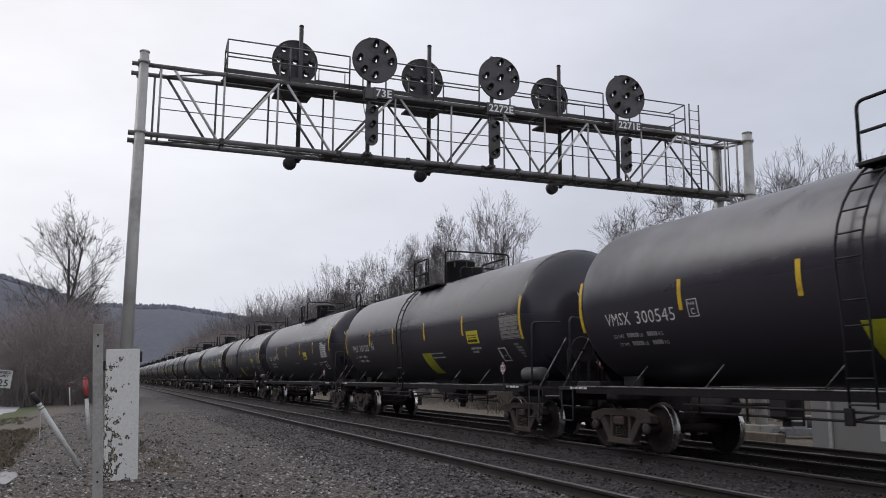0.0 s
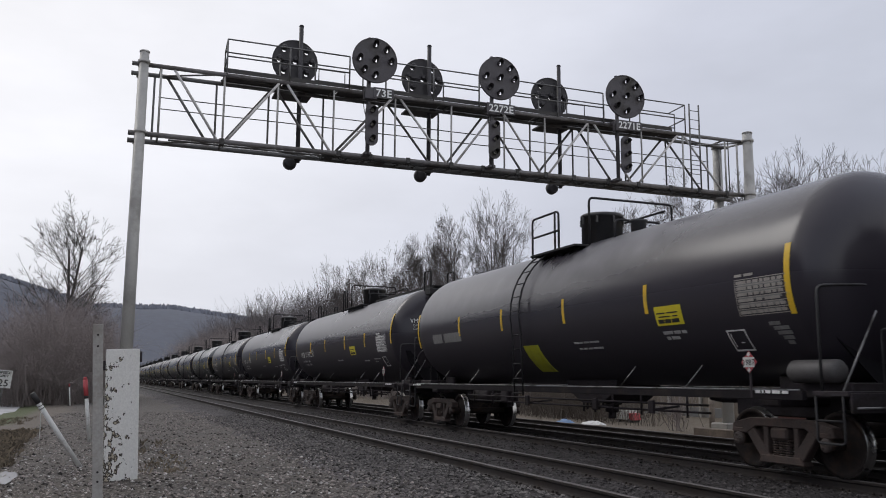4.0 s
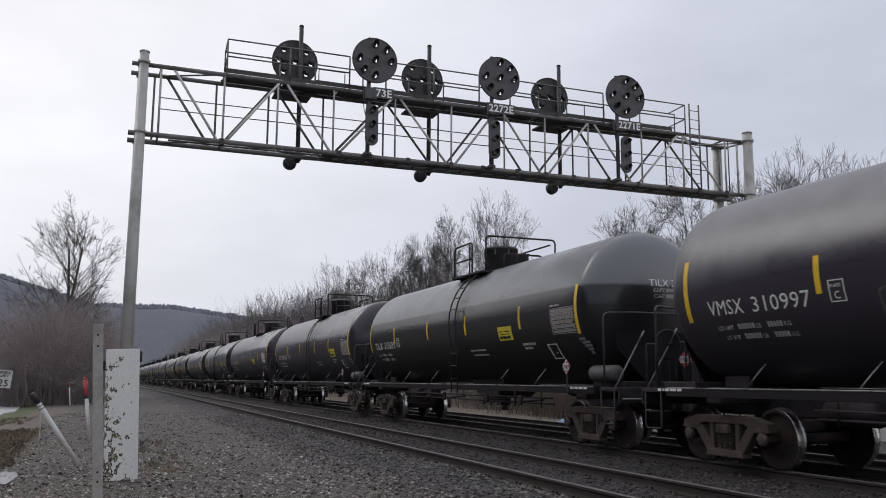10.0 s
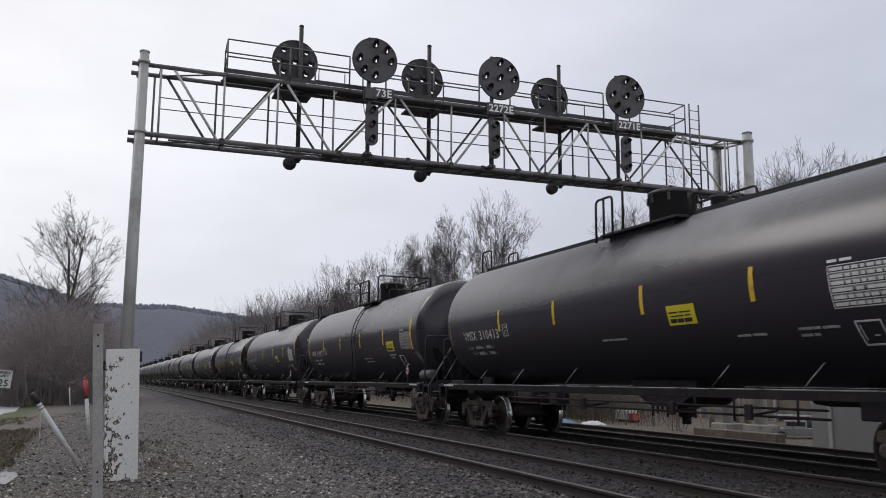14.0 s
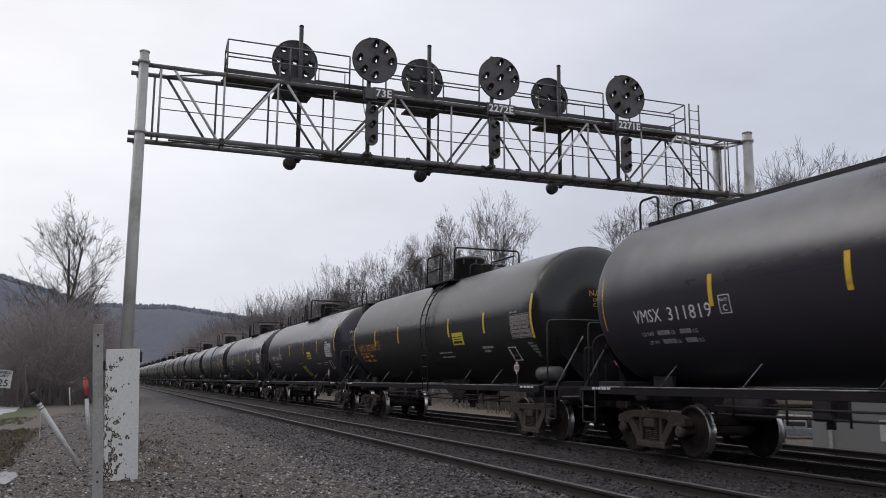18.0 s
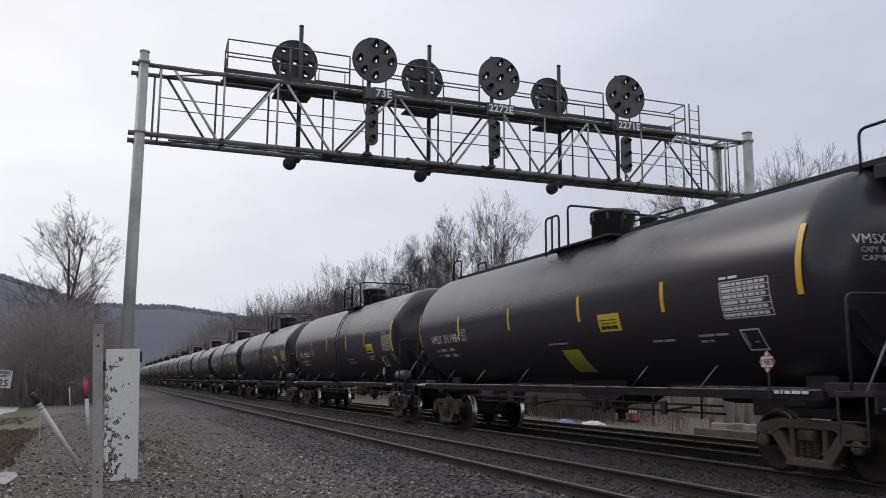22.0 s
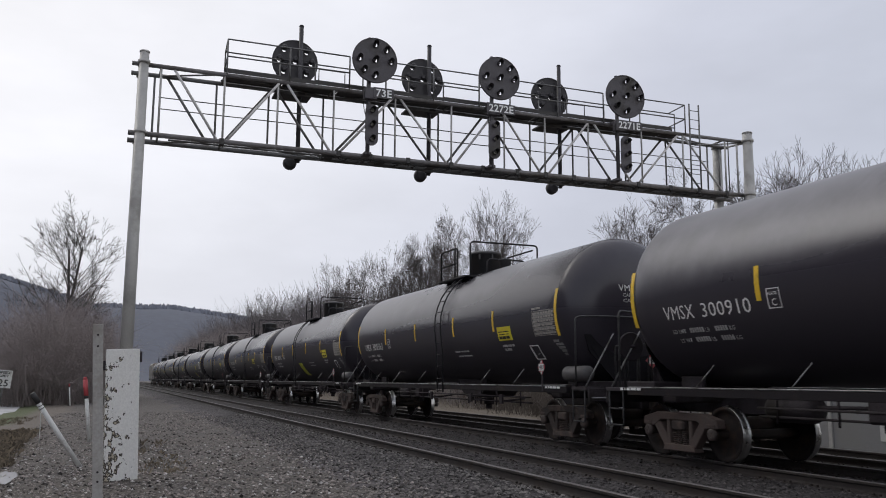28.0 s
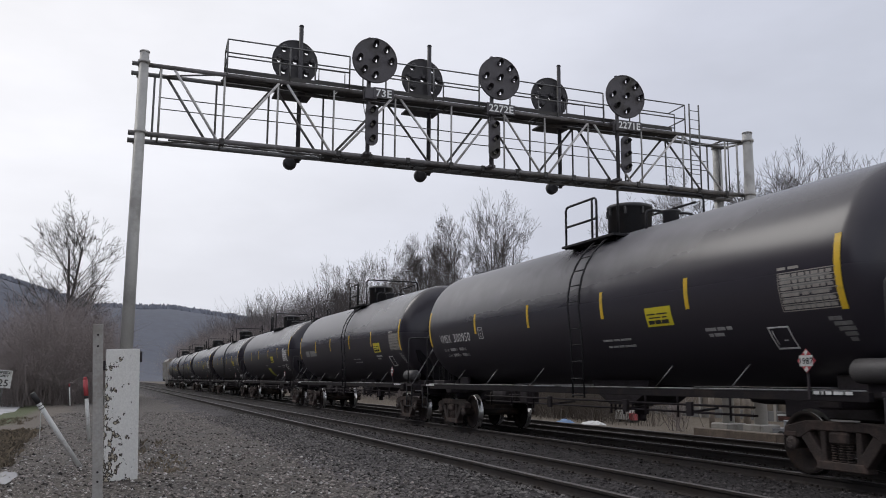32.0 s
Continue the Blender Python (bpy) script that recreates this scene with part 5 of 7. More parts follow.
def end_placard(x, y, z, parent):
    """A hazard diamond on the end rail, facing forward."""
    bm = bmesh.new()
    box(bm, (x, y, z), (0.235, 0.008, 0.235), 0, Matrix.Rotation(radians(45), 3, "Y"))
    h = part("hazard_placard", bm, M["red"], parent, "red diamond hazard placard")
    bm = bmesh.new()
    box(bm, (x, y - 0.007, z), (0.24, 0.004, 0.13))
    part("placard_panel", bm, M["white"], h, "white number panel")
    me = text_mesh("1987", 0.125, 0.002)
    wx = max(v.co.x for v in me.vertices)
    for v in me.vertices:
        v.co = Vector((x - wx / 2 + v.co.x, y - 0.011, z - 0.045 + v.co.y))
    me.materials.append(M["ink"])
    part("placard_figures", me, None, h, "black figures")


def decals(car, kind):
    if kind == "A":
        stripes, plac = (-4.39, -1.40, 1.65, 4.35), (-4.62, -5.37, 2.29, 2.62)
        ends = 7.60
    else:
        stripes, plac = (-4.50, -1.64, 1.65, 4.42), (-2.35, -3.10, 2.28, 2.61)
        ends = 7.66
    for u in stripes:
        part("reflector", shell_patch(u - 0.05, u + 0.05, 2.52, 3.04, n=4), M["reflect"], car, "upright yellow reflective strip")
    for u in (-ends, ends):
        z0 = 2.54 if kind == "B" and u < 0 else 2.29
        part("reflector", shell_patch(u - 0.055, u + 0.055, z0, z0 + 1.01, n=8), M["reflect"], car, "tall yellow reflective strip")
    p = part("warning_sticker", shell_patch(plac[0], plac[1], plac[2], plac[3]), M["yellow"], car, "yellow warning sticker with dark print")
    bm = bmesh.new()
    bars(bm, plac[0] - 0.05, plac[2] + 0.20, [0.24, 0.30], 0.022, 0.05, 0.009)
    bars(bm, plac[0] - 0.09, plac[2] + 0.14, [0.34, 0.14], 0.020, 0.05, 0.009)
    bars(bm, plac[0] - 0.06, plac[2] + 0.04, [0.17, 0.17, 0.20], 0.065, 0.02, 0.009)
    part("print", bm, M["ink"], p)
    # stencilled table of tests near the leading end
    bm = bmesh.new()
    u0, u1, z0, z1 = (-6.50, -7.56, 2.32, 2.86) if kind == "A" else (-5.98, -7.06, 2.30, 2.86)
    for i in range(7):
        z = z0 + (z1 - z0) * i / 6
        bars(bm, u0, z, [u0 - u1], 0.012)
    for i in range(6):
        z = z0 + (z1 - z0) * i / 6 + 0.028
        if i != 2:
            bars(bm, u0 - 0.03, z, [0.22, 0.09, 0.11, 0.07, 0.12, 0.08, 0.1], 0.045, 0.03)
        else:
            bars(bm, u0 - 0.03, z, [0.34, 0.12, 0.30], 0.045, 0.06)
    bars(bm, u0, z1 + 0.05, [0.16, 0.2], 0.04, 0.05)
    for u in (u0, u1):
        bars(bm, u + 0.006, z0, [0.012], z1 - z0)
    tagged(part("test_table", bm, M["decal_tan" if kind == "A" else "decal"], car), "faded stencilled table", kind="stuff")
    bm = bmesh.new()
    for i in range(5):
        bars(bm, u0 - 0.06, z0 + 0.03 + i * 0.1, [0.9], 0.05, 0, 0.003)
    tagged(part("table_ground", bm, M["decal_dim"], car), kind="stuff")
    # outlined square, small notices, patch by the leading end
    bm = bmesh.new()
    ub = -6.05 if kind == "A" else -6.20
    for z in (1.81, 2.11):
        bars(bm, ub, z, [0.42], 0.022)
    for u in (ub, ub - 0.40):
        bars(bm, u, 1.81, [0.022], 0.32)
    bars(bm, ub - 0.06, 1.88, [0.012], 0.20)
    bars(bm, ub - 0.22, 1.93, [0.07], 0.012)
    part("stencil_box", bm, M["decal"], car, "white outlined stencil")
    bm = bmesh.new()
    nz = (1.97, 2.09) if kind == "A" else (2.10, 2.19)
    for u, z, w in ((-1.65, nz[0], [0.12, 0.16, 0.16, 0.36]), (-1.55, nz[1], [0.34, 0.20, 0.34])) if kind == "A" else ((-0.05, 2.10, [0.2, 0.16, 0.4]), (-3.9, 2.02, [0.3, 0.3]), (-5.2, 2.06, [0.4, 0.3]), (-5.2, 1.97, [0.2, 0.1])):
        bars(bm, u, z, w, 0.034, 0.04)
    if kind == "A":
        bars(bm, -4.70, 2.14, [0.26, 0.18, 0.12], 0.05, 0.04)
        bars(bm, -4.74, 2.05, [0.10, 0.22], 0.05, 0.04)
    tagged(part("notice", bm, M["decal_mid"], car), kind="stuff")
    if kind == "A":
        bm = bmesh.new()
        for u, z, w in ((-7.30, 2.16, 0.22), (-7.36, 2.09, 0.30), (-7.40, 2.02, 0.28), (-7.46, 1.95, 0.20), (-7.5, 1.88, 0.12)):
            bars(bm, u, z, [w], 0.05)
        tagged(part("notice", bm, M["decal_dim"], car), kind="stuff")
    # sill stencil at both ends
    bm = bmesh.new()
    for q in (-7.05, 8.15):
        u = q
        for w in (0.10, 0.04, 0.10, 0.16, 0.12):
            box(bm, (-1.525, u - w / 2, 1.19), (0.004, w, 0.045))
            u -= w + 0.035
    tagged(part("sill_stencil", bm, M["decal"], car), kind="stuff")
    placard(-7.02, 1.62, -1.60, car)
    if kind == "A":
        end_placard(0.15, -8.66, 1.76, car)


def tank_car_a():
    car = thing("tank_car", "black railway tank car with ladder and short top platform", "tank car", "cars of the passing train")
    common_parts(car, "A")
    decals(car, "A")
    # top platform round the housing
    bm = bmesh.new()
    for x in (-0.88, 1.0):
        box(bm, (x, -0.45, 4.28), (0.42, 2.1, 0.05), 0.006)
    for u in (0.42, -1.34):
        box(bm, (0.06, u, 4.28), (2.2, 0.36, 0.05), 0.006)
    for u in (0.4, -0.45, -1.3):
        for s in (-0.84, 0.92):
            box(bm, (s, u, 4.22), (0.08, 0.08, 0.12))
    part("platform", bm, M["blackpipe"], car, "black grated top platform")
    for pts in ([(-1.05, 0.45, 4.22), (-1.05, 0.45, 5.17), (-1.05, -0.84, 5.17), (-1.05, -0.84, 4.25)], [(-1.05, 0.40, 4.72), (-1.05, -0.80, 4.72)], [(-1.05, -0.66, 4.25), (-1.05, -0.66, 5.15)],
                [(-0.86, -1.36, 4.25), (-0.86, -1.36, 5.30), (1.30, -1.36, 5.30), (1.30, -1.36, 4.1)], [(1.22, 0.55, 4.1), (1.22, 0.55, 5.18), (1.22, -1.2, 5.18)],
                [(1.22, 0.55, 4.72), (1.22, -1.2, 4.72)], [(-0.62, -2.0, 4.1), (-0.62, -2.0, 4.72), (0.55, -2.0, 4.72), (0.55, -2.0, 4.1)]):
        bm = bmesh.new()
        pipe(bm, bent(pts, 0.12) if len(pts) > 2 else pts, 0.026, 8)
        part("guard_rail", bm, M["blackpipe"], car)
    # side ladders that follow the shell
    for s in (-1, 1):
        bm = bmesh.new()
        for u in (-0.70, -1.14):
            pts = [Vector((s * 1.60, u, 1.0)), Vector((s * 1.64, u, 2.2))]
            for i in range(7):
                a = radians(-2 + 62 * i / 6)
                pts.append(Vector((s * (R + 0.085) * math.cos(a), u, ZC + (R + 0.085) * math.sin(a))))
            pipe(bm, pts, 0.020, 6)
        part("ladder", bm, M["blackpipe"], car, "black side ladder")
        bm = bmesh.new()
        zs = [1.05, 1.38, 1.72, 2.05, 2.38]
        for z in zs:
            tube(bm, (s * 1.625, -0.70, z), (s * 1.625, -1.14, z), 0.013, 6)
        for i in range(6):
            a = radians(2 + 56 * i / 5)
            c = ((R + 0.085) * math.cos(a), ZC + (R + 0.085) * math.sin(a))
            tube(bm, (s * c[0], -0.70, c[1]), (s * c[0], -1.14, c[1]), 0.013, 6)
        tagged(part("rung_set", bm, M["blackpipe"], car), kind="stuff")
    return car


def tank_car_b():
    car = thing("tank_car", "black railway tank car with a full-length top walkway", "tank car", "cars of the passing train")
    common_parts(car, "B")
    decals(car, "B")
    bm = bmesh.new()
    for u0, u1 in ((-8.35, -1.7), (0.3, 7.85)):
        box(bm, (0, (u0 + u1) / 2, 4.50), (0.58, u1 - u0, 0.04), 0.006)
        for x in (-0.29, 0.29):
            box(bm, (x, (u0 + u1) / 2, 4.49), (0.03, u1 - u0, 0.09), 0.004)
        n = 5
        for i in range(n + 1):
            u = u0 + 0.3 + (u1 - u0 - 0.6) * i / n
            for x in (-0.25, 0.25):
                box(bm, (x, u, 4.42), (0.05, 0.06, 0.14))
    for x in (-0.86, 0.86):
        box(bm, (x, -0.7, 4.32), (0.3, 2.6, 0.05), 0.006)
        box(bm, (x, -0.7, 4.16), (0.08, 2.2, 0.26), 0.006)
    part("walkway", bm, M["blackpipe"], car, "black grated walkway along the top")
    for u in (-8.35, 7.85):
        bm = bmesh.new()
        box(bm, (0, u, 4.28), (1.0, 0.5, 0.22), 0.02)
        part("walkway_end", bm, M["blackpipe"], car)
    for u, q in ((-8.45, -1), (7.95, 1)):
        for x in (-0.42, 0.42):
            bm = bmesh.new()
            pipe(bm, bent([(x, u, 4.35), (x, u, 5.0), (x, u - q * 0.62, 5.0), (x, u - q * 0.62, 4.35)], 0.14), 0.024, 8)
            part("grab_hoop", bm, M["blackpipe"], car)
        bm = bmesh.new()
        for x in (-0.2, 0.22):
            pipe(bm, [(x, u + q * 0.08, 4.3), (x, u + q * 0.12, 3.6), (x, u + q * 0.22, 2.6), (x, q * 8.62, 1.25)], 0.020, 6)
        z = 1.5
        while z < 4.2:
            t = (z - 1.25) / 3.05
            tube(bm, (-0.2, q * 8.62 + (u - q * 8.62) * t + q * 0.16, z), (0.22, q * 8.62 + (u - q * 8.62) * t + q * 0.16, z), 0.012, 6)
            z += 0.32
        part("end_ladder", bm, M["blackpipe"], car)
    for pts in ([(-1.0, 0.75, 4.2), (-1.0, 0.75, 5.10), (-1.0, 0.12, 5.10), (-1.0, 0.12, 4.25)], [(-1.0, 0.45, 4.25), (-1.0, 0.45, 5.08)], [(-0.86, -0.05, 4.25), (-0.86, -0.05, 5.30), (1.1, -0.05, 5.30), (1.1, -0.05, 4.25)],
                [(1.05, 0.75, 4.2), (1.05, 0.75, 5.1), (1.05, -1.8, 5.1), (1.05, -1.8, 4.25)], [(-0.62, -1.9, 4.25), (-0.62, -1.9, 4.80), (0.55, -1.9, 4.80), (0.55, -1.9, 4.25)]):
        bm = bmesh.new()
        pipe(bm, bent(pts, 0.12) if len(pts) > 2 else pts, 0.026, 8)
        part("guard_rail", bm, M["blackpipe"], car)
    return car


def letter(car, mark, number, kind, material, back, plate, ahead):
    """Reporting marks on the side and the leading head, capacity lines and the plate box."""
    s5 = 4.35 if kind == "A" else 4.42
    left = s5 + 2.26 + back
    for words, name, at, span in ((mark, "reporting_mark", left, 0.80), (number, "car_number", left - 0.98, 1.18)):
        me = wrap_text(words, 0.335, at, 2.37, 0.0, stretch=0.80)
        k = span / (at - min(v.co.y for v in me.vertices))
        for v in me.vertices:
            v.co.y = at - (at - v.co.y) * k
        me.materials.append(material)
        part(name, me, None, car, "stencilled lettering")
    bm = bmesh.new()
    dim = M["decal_mid"] if material is M["decal"] else material
    for z, d in ((2.14, 0.56), (1.99, 0.62)):
        bars(bm, left - d, z, [0.042] * 6, 0.075, 0.020)
        bars(bm, left - d - 0.64, z, [0.042] * 5, 0.075, 0.020)
    tagged(part("weight_line", bm, dim, car), kind="stuff")
    for words, z, d in (("LD LMT", 2.14, 0.1), ("LT WT", 1.99, 0.2), ("LB", 2.14, 0.95), ("LB", 1.99, 1.01), ("KG", 2.14, 1.53), ("KG", 1.99, 1.59)):
        w = wrap_text(words, 0.10, left - d, z, 0.002)
        w.materials.append(dim)
        part("weight_legend", w, None, car)
    if material is not M["decal"]:
        w = wrap_text("THE TANK CAR PEOPLE", 0.105, left - 0.1, 2.245, 0.002)
        w.materials.append(material)
        part("slogan", w, None, car)
    bm = bmesh.new()
    for z in (2.39, 2.67):
        bars(bm, plate - 0.17, z, [0.26], 0.014)
    for u in (plate - 0.17, plate - 0.42):
        bars(bm, u, 2.39, [0.014], 0.29)
    box_ = part("plate_box", bm, material, car)
    w = wrap_text("C", 0.15, plate - 0.245, 2.43, 0.002)
    w.materials.append(material)
    part("plate_letter", w, None, box_)
    w = wrap_text("PLATE", 0.065, plate - 0.195, 2.585, 0.001)
    w.materials.append(material)
    part("plate_word", w, None, box_)
    hx, hw = (-0.46, 1.14) if kind == "A" else (-1.05, 1.04)
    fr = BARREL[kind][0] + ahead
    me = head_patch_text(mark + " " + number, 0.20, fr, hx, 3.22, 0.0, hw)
    me.materials.append(material)
    part("head_marks", me, None, car, "stencilled marks on the tank head")
    for words, z in (("CAPY          US GAL", 3.10), ("CAPY          L", 2.98)):
        me = head_patch_text(words, 0.11, fr, hx + 0.08, z, 0.001, hw * (0.80 if "GAL" in words else 0.68))
        me.materials.append(dim)
        part("capacity_legend", me, None, car)
    bm = bmesh.new()
    for z in (3.10, 2.98):
        for k in range(5):
            x = hx + 0.40 + k * 0.055
            box(bm, (x, -(fr + dome_depth(math.hypot(x - TX, z + 0.04 - ZC)) + 0.002), z + 0.04), (0.036, 0.02, 0.075))
    tagged(part("capacity_line", bm, dim, car), kind="stuff")


def lime_patch(car, kind, along):
    u = (0.80, 0.07, 1.54, 2.13) if kind == "A" else (-0.50, -1.23, 1.52, 1.98)
    part("lime_panel", shell_patch(u[0] + along, u[1] + along, u[2], u[3], n=6), M["lime"], car, "large lime-yellow painted panel")


def graffiti(car, spots, rng):
    """Hand-drawn outline letters in pale spray paint."""
    for u0, z0, n, h in spots:
        bm = bmesh.new()
        u = u0
        for _ in range(n):
            w = rng.uniform(0.3, 0.5)
            loop = [(0.0, 0.1), (0.05, 0.9), (0.45, 1.0), (0.55, 0.6), (0.95, 0.95), (1.0, 0.15), (0.6, 0.0), (0.4, 0.3), (0.0, 0.1)]
            for path in (loop, [(0.2, 0.25), (0.3, 0.8)], [(0.7, 0.2), (0.8, 0.75)]):
                pts = [(u - w * a + rng.gauss(0, 0.02), z0 + h * b + rng.gauss(0, 0.02)) for a, b in path]
                pts = [(p[0] + (q[0] - p[0]) * k / 3, p[1] + (q[1] - p[1]) * k / 3) for p, q in zip(pts, pts[1:]) for k in range(4)]
                for p, q in zip(pts, pts[1:]):
                    n = Vector((q[1] - p[1], p[0] - q[0]))
                    if n.length < 1e-5:
                        continue
                    n = n.normalized() * rng.uniform(0.014, 0.024)
                    bm.faces.new([bm.verts.new(shell(x, z, 0.004)) for x, z in ((p[0] + n.x, p[1] + n.y), (q[0] + n.x, q[1] + n.y), (q[0] - n.x, q[1] - n.y), (p[0] - n.x, p[1] - n.y))])
            u -= w + 0.08
        part("spray_paint", bm, M["spray"], car, "pale sprayed outline lettering")


# marks, number, build, shell finish, lime panel
CARS = [("VMSX", "300545", "A", "", 1), ("VMSX", "300220", "A", "", 1), ("VMSX", "310937", "B", "", 0), ("VMSX", "", "A", "", 1), ("VMSX", "311052", "B", "", 0),
        ("VMSX", "311313", "B", "", 0), ("VMSX", "310997", "A", "graffiti", 0), ("TILX", "315635", "A", "grey", 0), ("VMSX", "300259", "A", "", 0), ("VMSX", "310413", "B", "", 0),
        ("VMSX", "310473", "A", "", 0), ("VMSX", "311819", "B", "", 0), ("NATX", "302986", "A", "orange", 0), ("VMSX", "310661", "B", "", 1), ("VMSX", "311984", "B", "", 1),
        ("VMSX", "300286", "A", "", 0), ("VMSX", "", "A", "tag", 0), ("VMSX", "300910", "A", "", 0), ("VMSX", "300563", "A", "", 0), ("VMSX", "300717", "A", "", 1),
        ("VMSX", "300950", "A", "", 0), ("", "", "A", "", 0), ("", "", "B", "", 1), ("", "", "A", "", 0), ("", "", "B", "", 0), ("", "", "A", "", 0), ("", "", "A", "", 0)]

# where the middle of each car stands along the track at the start, in metres
CENTRE = [7.65, 25.91, 44.02, 62.2, 80.25, 98.41, 116.45, 134.70, 152.75, 171.15, 189.34, 207.61, 225.99, 243.97, 262.14, 280.53, 298.92, 317.20, 335.36, 353.79, 371.70,
          389.95, 408.2, 426.4, 444.6, 462.8, 481.0]
TAIL = 496.6


def rolled(t):
    """How far the train has come by then; it slows a little."""
    return 11.22 * t - 0.0035 * t * t


def car_y(i, t):
    return CENTRE[i] - rolled(t)


# strips that sit elsewhere than on the first car of their build: second, third, fourth, fifth, front, rear
STRIPS = {6: (-4.29, -1.38, 1.52, 4.37, -7.2, 7.22), 10: (-4.29, -1.38, 1.52, 4.37, -7.2, 7.22), 7: (-4.79, -1.54, 1.37, 4.52, -7.4, 7.25), 12: (-5.07, -2.64, 1.83, 4.40, -7.7, 7.12),
          14: (-4.50, -1.64, 1.65, 4.78, -7.7, 7.88)}
for k in (8, 15, 16, 18, 20):
    STRIPS[k] = (-4.42, -1.78, 1.38, 4.40, -7.64, 7.74)
for k in (0, 1, 3, 19):
    STRIPS[k] = (-4.39, -1.40, 1.65, 4.35, -7.86, 7.60)
# how much further back the side lettering stands on some cars
BACK = {8: 0.36, 15: 0.36, 16: 0.36, 18: 0.36, 20: 0.36, 12: -0.05, 14: 0.25, 4: -0.08, 11: -0.06}


STICKER = {6: 1.22, 7: 1.05, 12: 1.75, 20: 1.42}


def move_strips(car, i, kind):
    if i not in STRIPS:
        return
    first = (-4.39, -1.40, 1.65, 4.35, -7.60, 7.60) if kind == "A" else (-4.50, -1.64, 1.65, 4.42, -7.66, 7.66)
    obs = sorted((o for o in car.children if o.name.startswith("reflector")), key=lambda o: o.name)
    for o, a, b in zip(obs, STRIPS[i], first):
        o.matrix_basis = pose(0, a - b, 0)
    for o in car.children:
        kind_of = o.name.split(".")[0]
        if kind_of in ("test_table", "table_ground", "stencil_box"):
            o.matrix_basis = pose(0, STRIPS[i][4] - first[4], 0)
        elif kind_of == "warning_sticker" and i in STICKER:
            o.matrix_basis = pose(0, STICKER[i], 0)


def build_train():
    rng = random.Random(5)
    proto = {"A": tank_car_a(), "B": tank_car_b()}
    used, cars, longer = set(), [], {}
    for i, (mark, number, kind, finish_, lime) in enumerate(CARS):
        if kind in used:
            car = copy_thing(proto[kind], pose(TRAIN_X, car_y(i, 0), 0))
        else:
            car = proto[kind]
            used.add(kind)
        cars.append((car, mark, number, kind, finish_, lime))
    for i, (car, mark, number, kind, finish_, lime) in enumerate(cars):
        set_back = 6.68 if i == 12 else 7.20 if i in (8, 15, 16, 18, 20) else 0.0
        if set_back:
            for o in car.children:
                if o.name.startswith("truck") and (i == 12 or o.matrix_basis.translation.y > 0):
                    o.matrix_basis.translation.y *= set_back / TRUCK_U["A"][0]
        car.matrix_basis = pose(TRAIN_X, car_y(i, 0), 0)
        note = ""
        move_strips(car, i, kind)
        stretch = (1.0, 1.038) if i in (8, 15, 16, 18, 20) else (1.028, 1.0) if i in (0, 1, 3, 19) else None
        if stretch:
            key = stretch[0] > 1
            for o in car.children:
                if o.name.split(".")[0] == "tank":
                    if key not in longer:
                        longer[key] = o.data.copy()
                        for v in longer[key].vertices:
                            v.co.y *= stretch[v.co.y > 0]
                    o.data = longer[key]
        if finish_ in ("grey", "orange"):
            for o in car.children:
                if o.name.startswith("tank"):
                    o.data = o.data.copy()
                    if finish_ == "grey":
                        for v in o.data.vertices:
                            v.co.y *= 0.972
                    else:
                        for v in o.data.vertices:
                            v.co.y *= 0.945 if v.co.y > 0 else 1.0
                    o.data.materials[0] = M["tank_grey" if finish_ == "grey" else "tank_brown"]
            note = "with pale grey upper shell" if finish_ == "grey" else "with orange lettering"
        if mark and number:
            letter(car, mark, number, kind, M["decal_orange"] if finish_ == "orange" else M["decal"], BACK.get(i, 0.10 if kind == "A" else 0.0), STRIPS[i][3] if i in STRIPS else 4.35 if kind == "A" else 4.42, 0.235 if i in (0, 1, 3, 19) else 0.0)
        elif i < 22:
            bm = bmesh.new()
            bars(bm, 6.4, 2.38, [0.72, 1.2], 0.25, 0.16)
            tagged(part("reporting_mark", bm, M["decal_dim"], car), kind="stuff")
        if i == 12:
            part("reflector", shell_patch(-0.42, -0.32, 2.52, 3.04, n=4), M["reflect"], car, "upright yellow reflective strip")
        if lime and kind == "A":
            for o in car.children:
                k = o.name.split(".")[0]
                if k in ("ladder", "rung_set"):
                    o.matrix_basis = pose(0, 1.57, 0)
                elif k == "platform":
                    o.matrix_basis = pose(0, 0.40, 0)
                elif k == "guard_rail" and min(v.co.x for v in o.data.vertices) < -1.0:
                    o.matrix_basis = pose(0, 0.50, 0)
        if lime:
            lime_patch(car, kind, -1.62 if i == 1 else 0.0)
            note = "with a lime panel"
        if finish_ == "graffiti":
            graffiti(car, [(3.4, 2.0, 4, 0.55), (-2.4, 2.0, 4, 0.5)], rng)
            note = "with pale sprayed graffiti"
        if finish_ == "tag":
            graffiti(car, [(-3.0, 1.85, 2, 0.45), (5.2, 2.0, 2, 0.5)], rng)
            note = "with a pale sprayed tag"
        if note:
            car["label"] = ("black tank car " + note + (", ladder and platform" if kind == "A" else ", full-length walkway"))
    return [c[0] for c in cars]


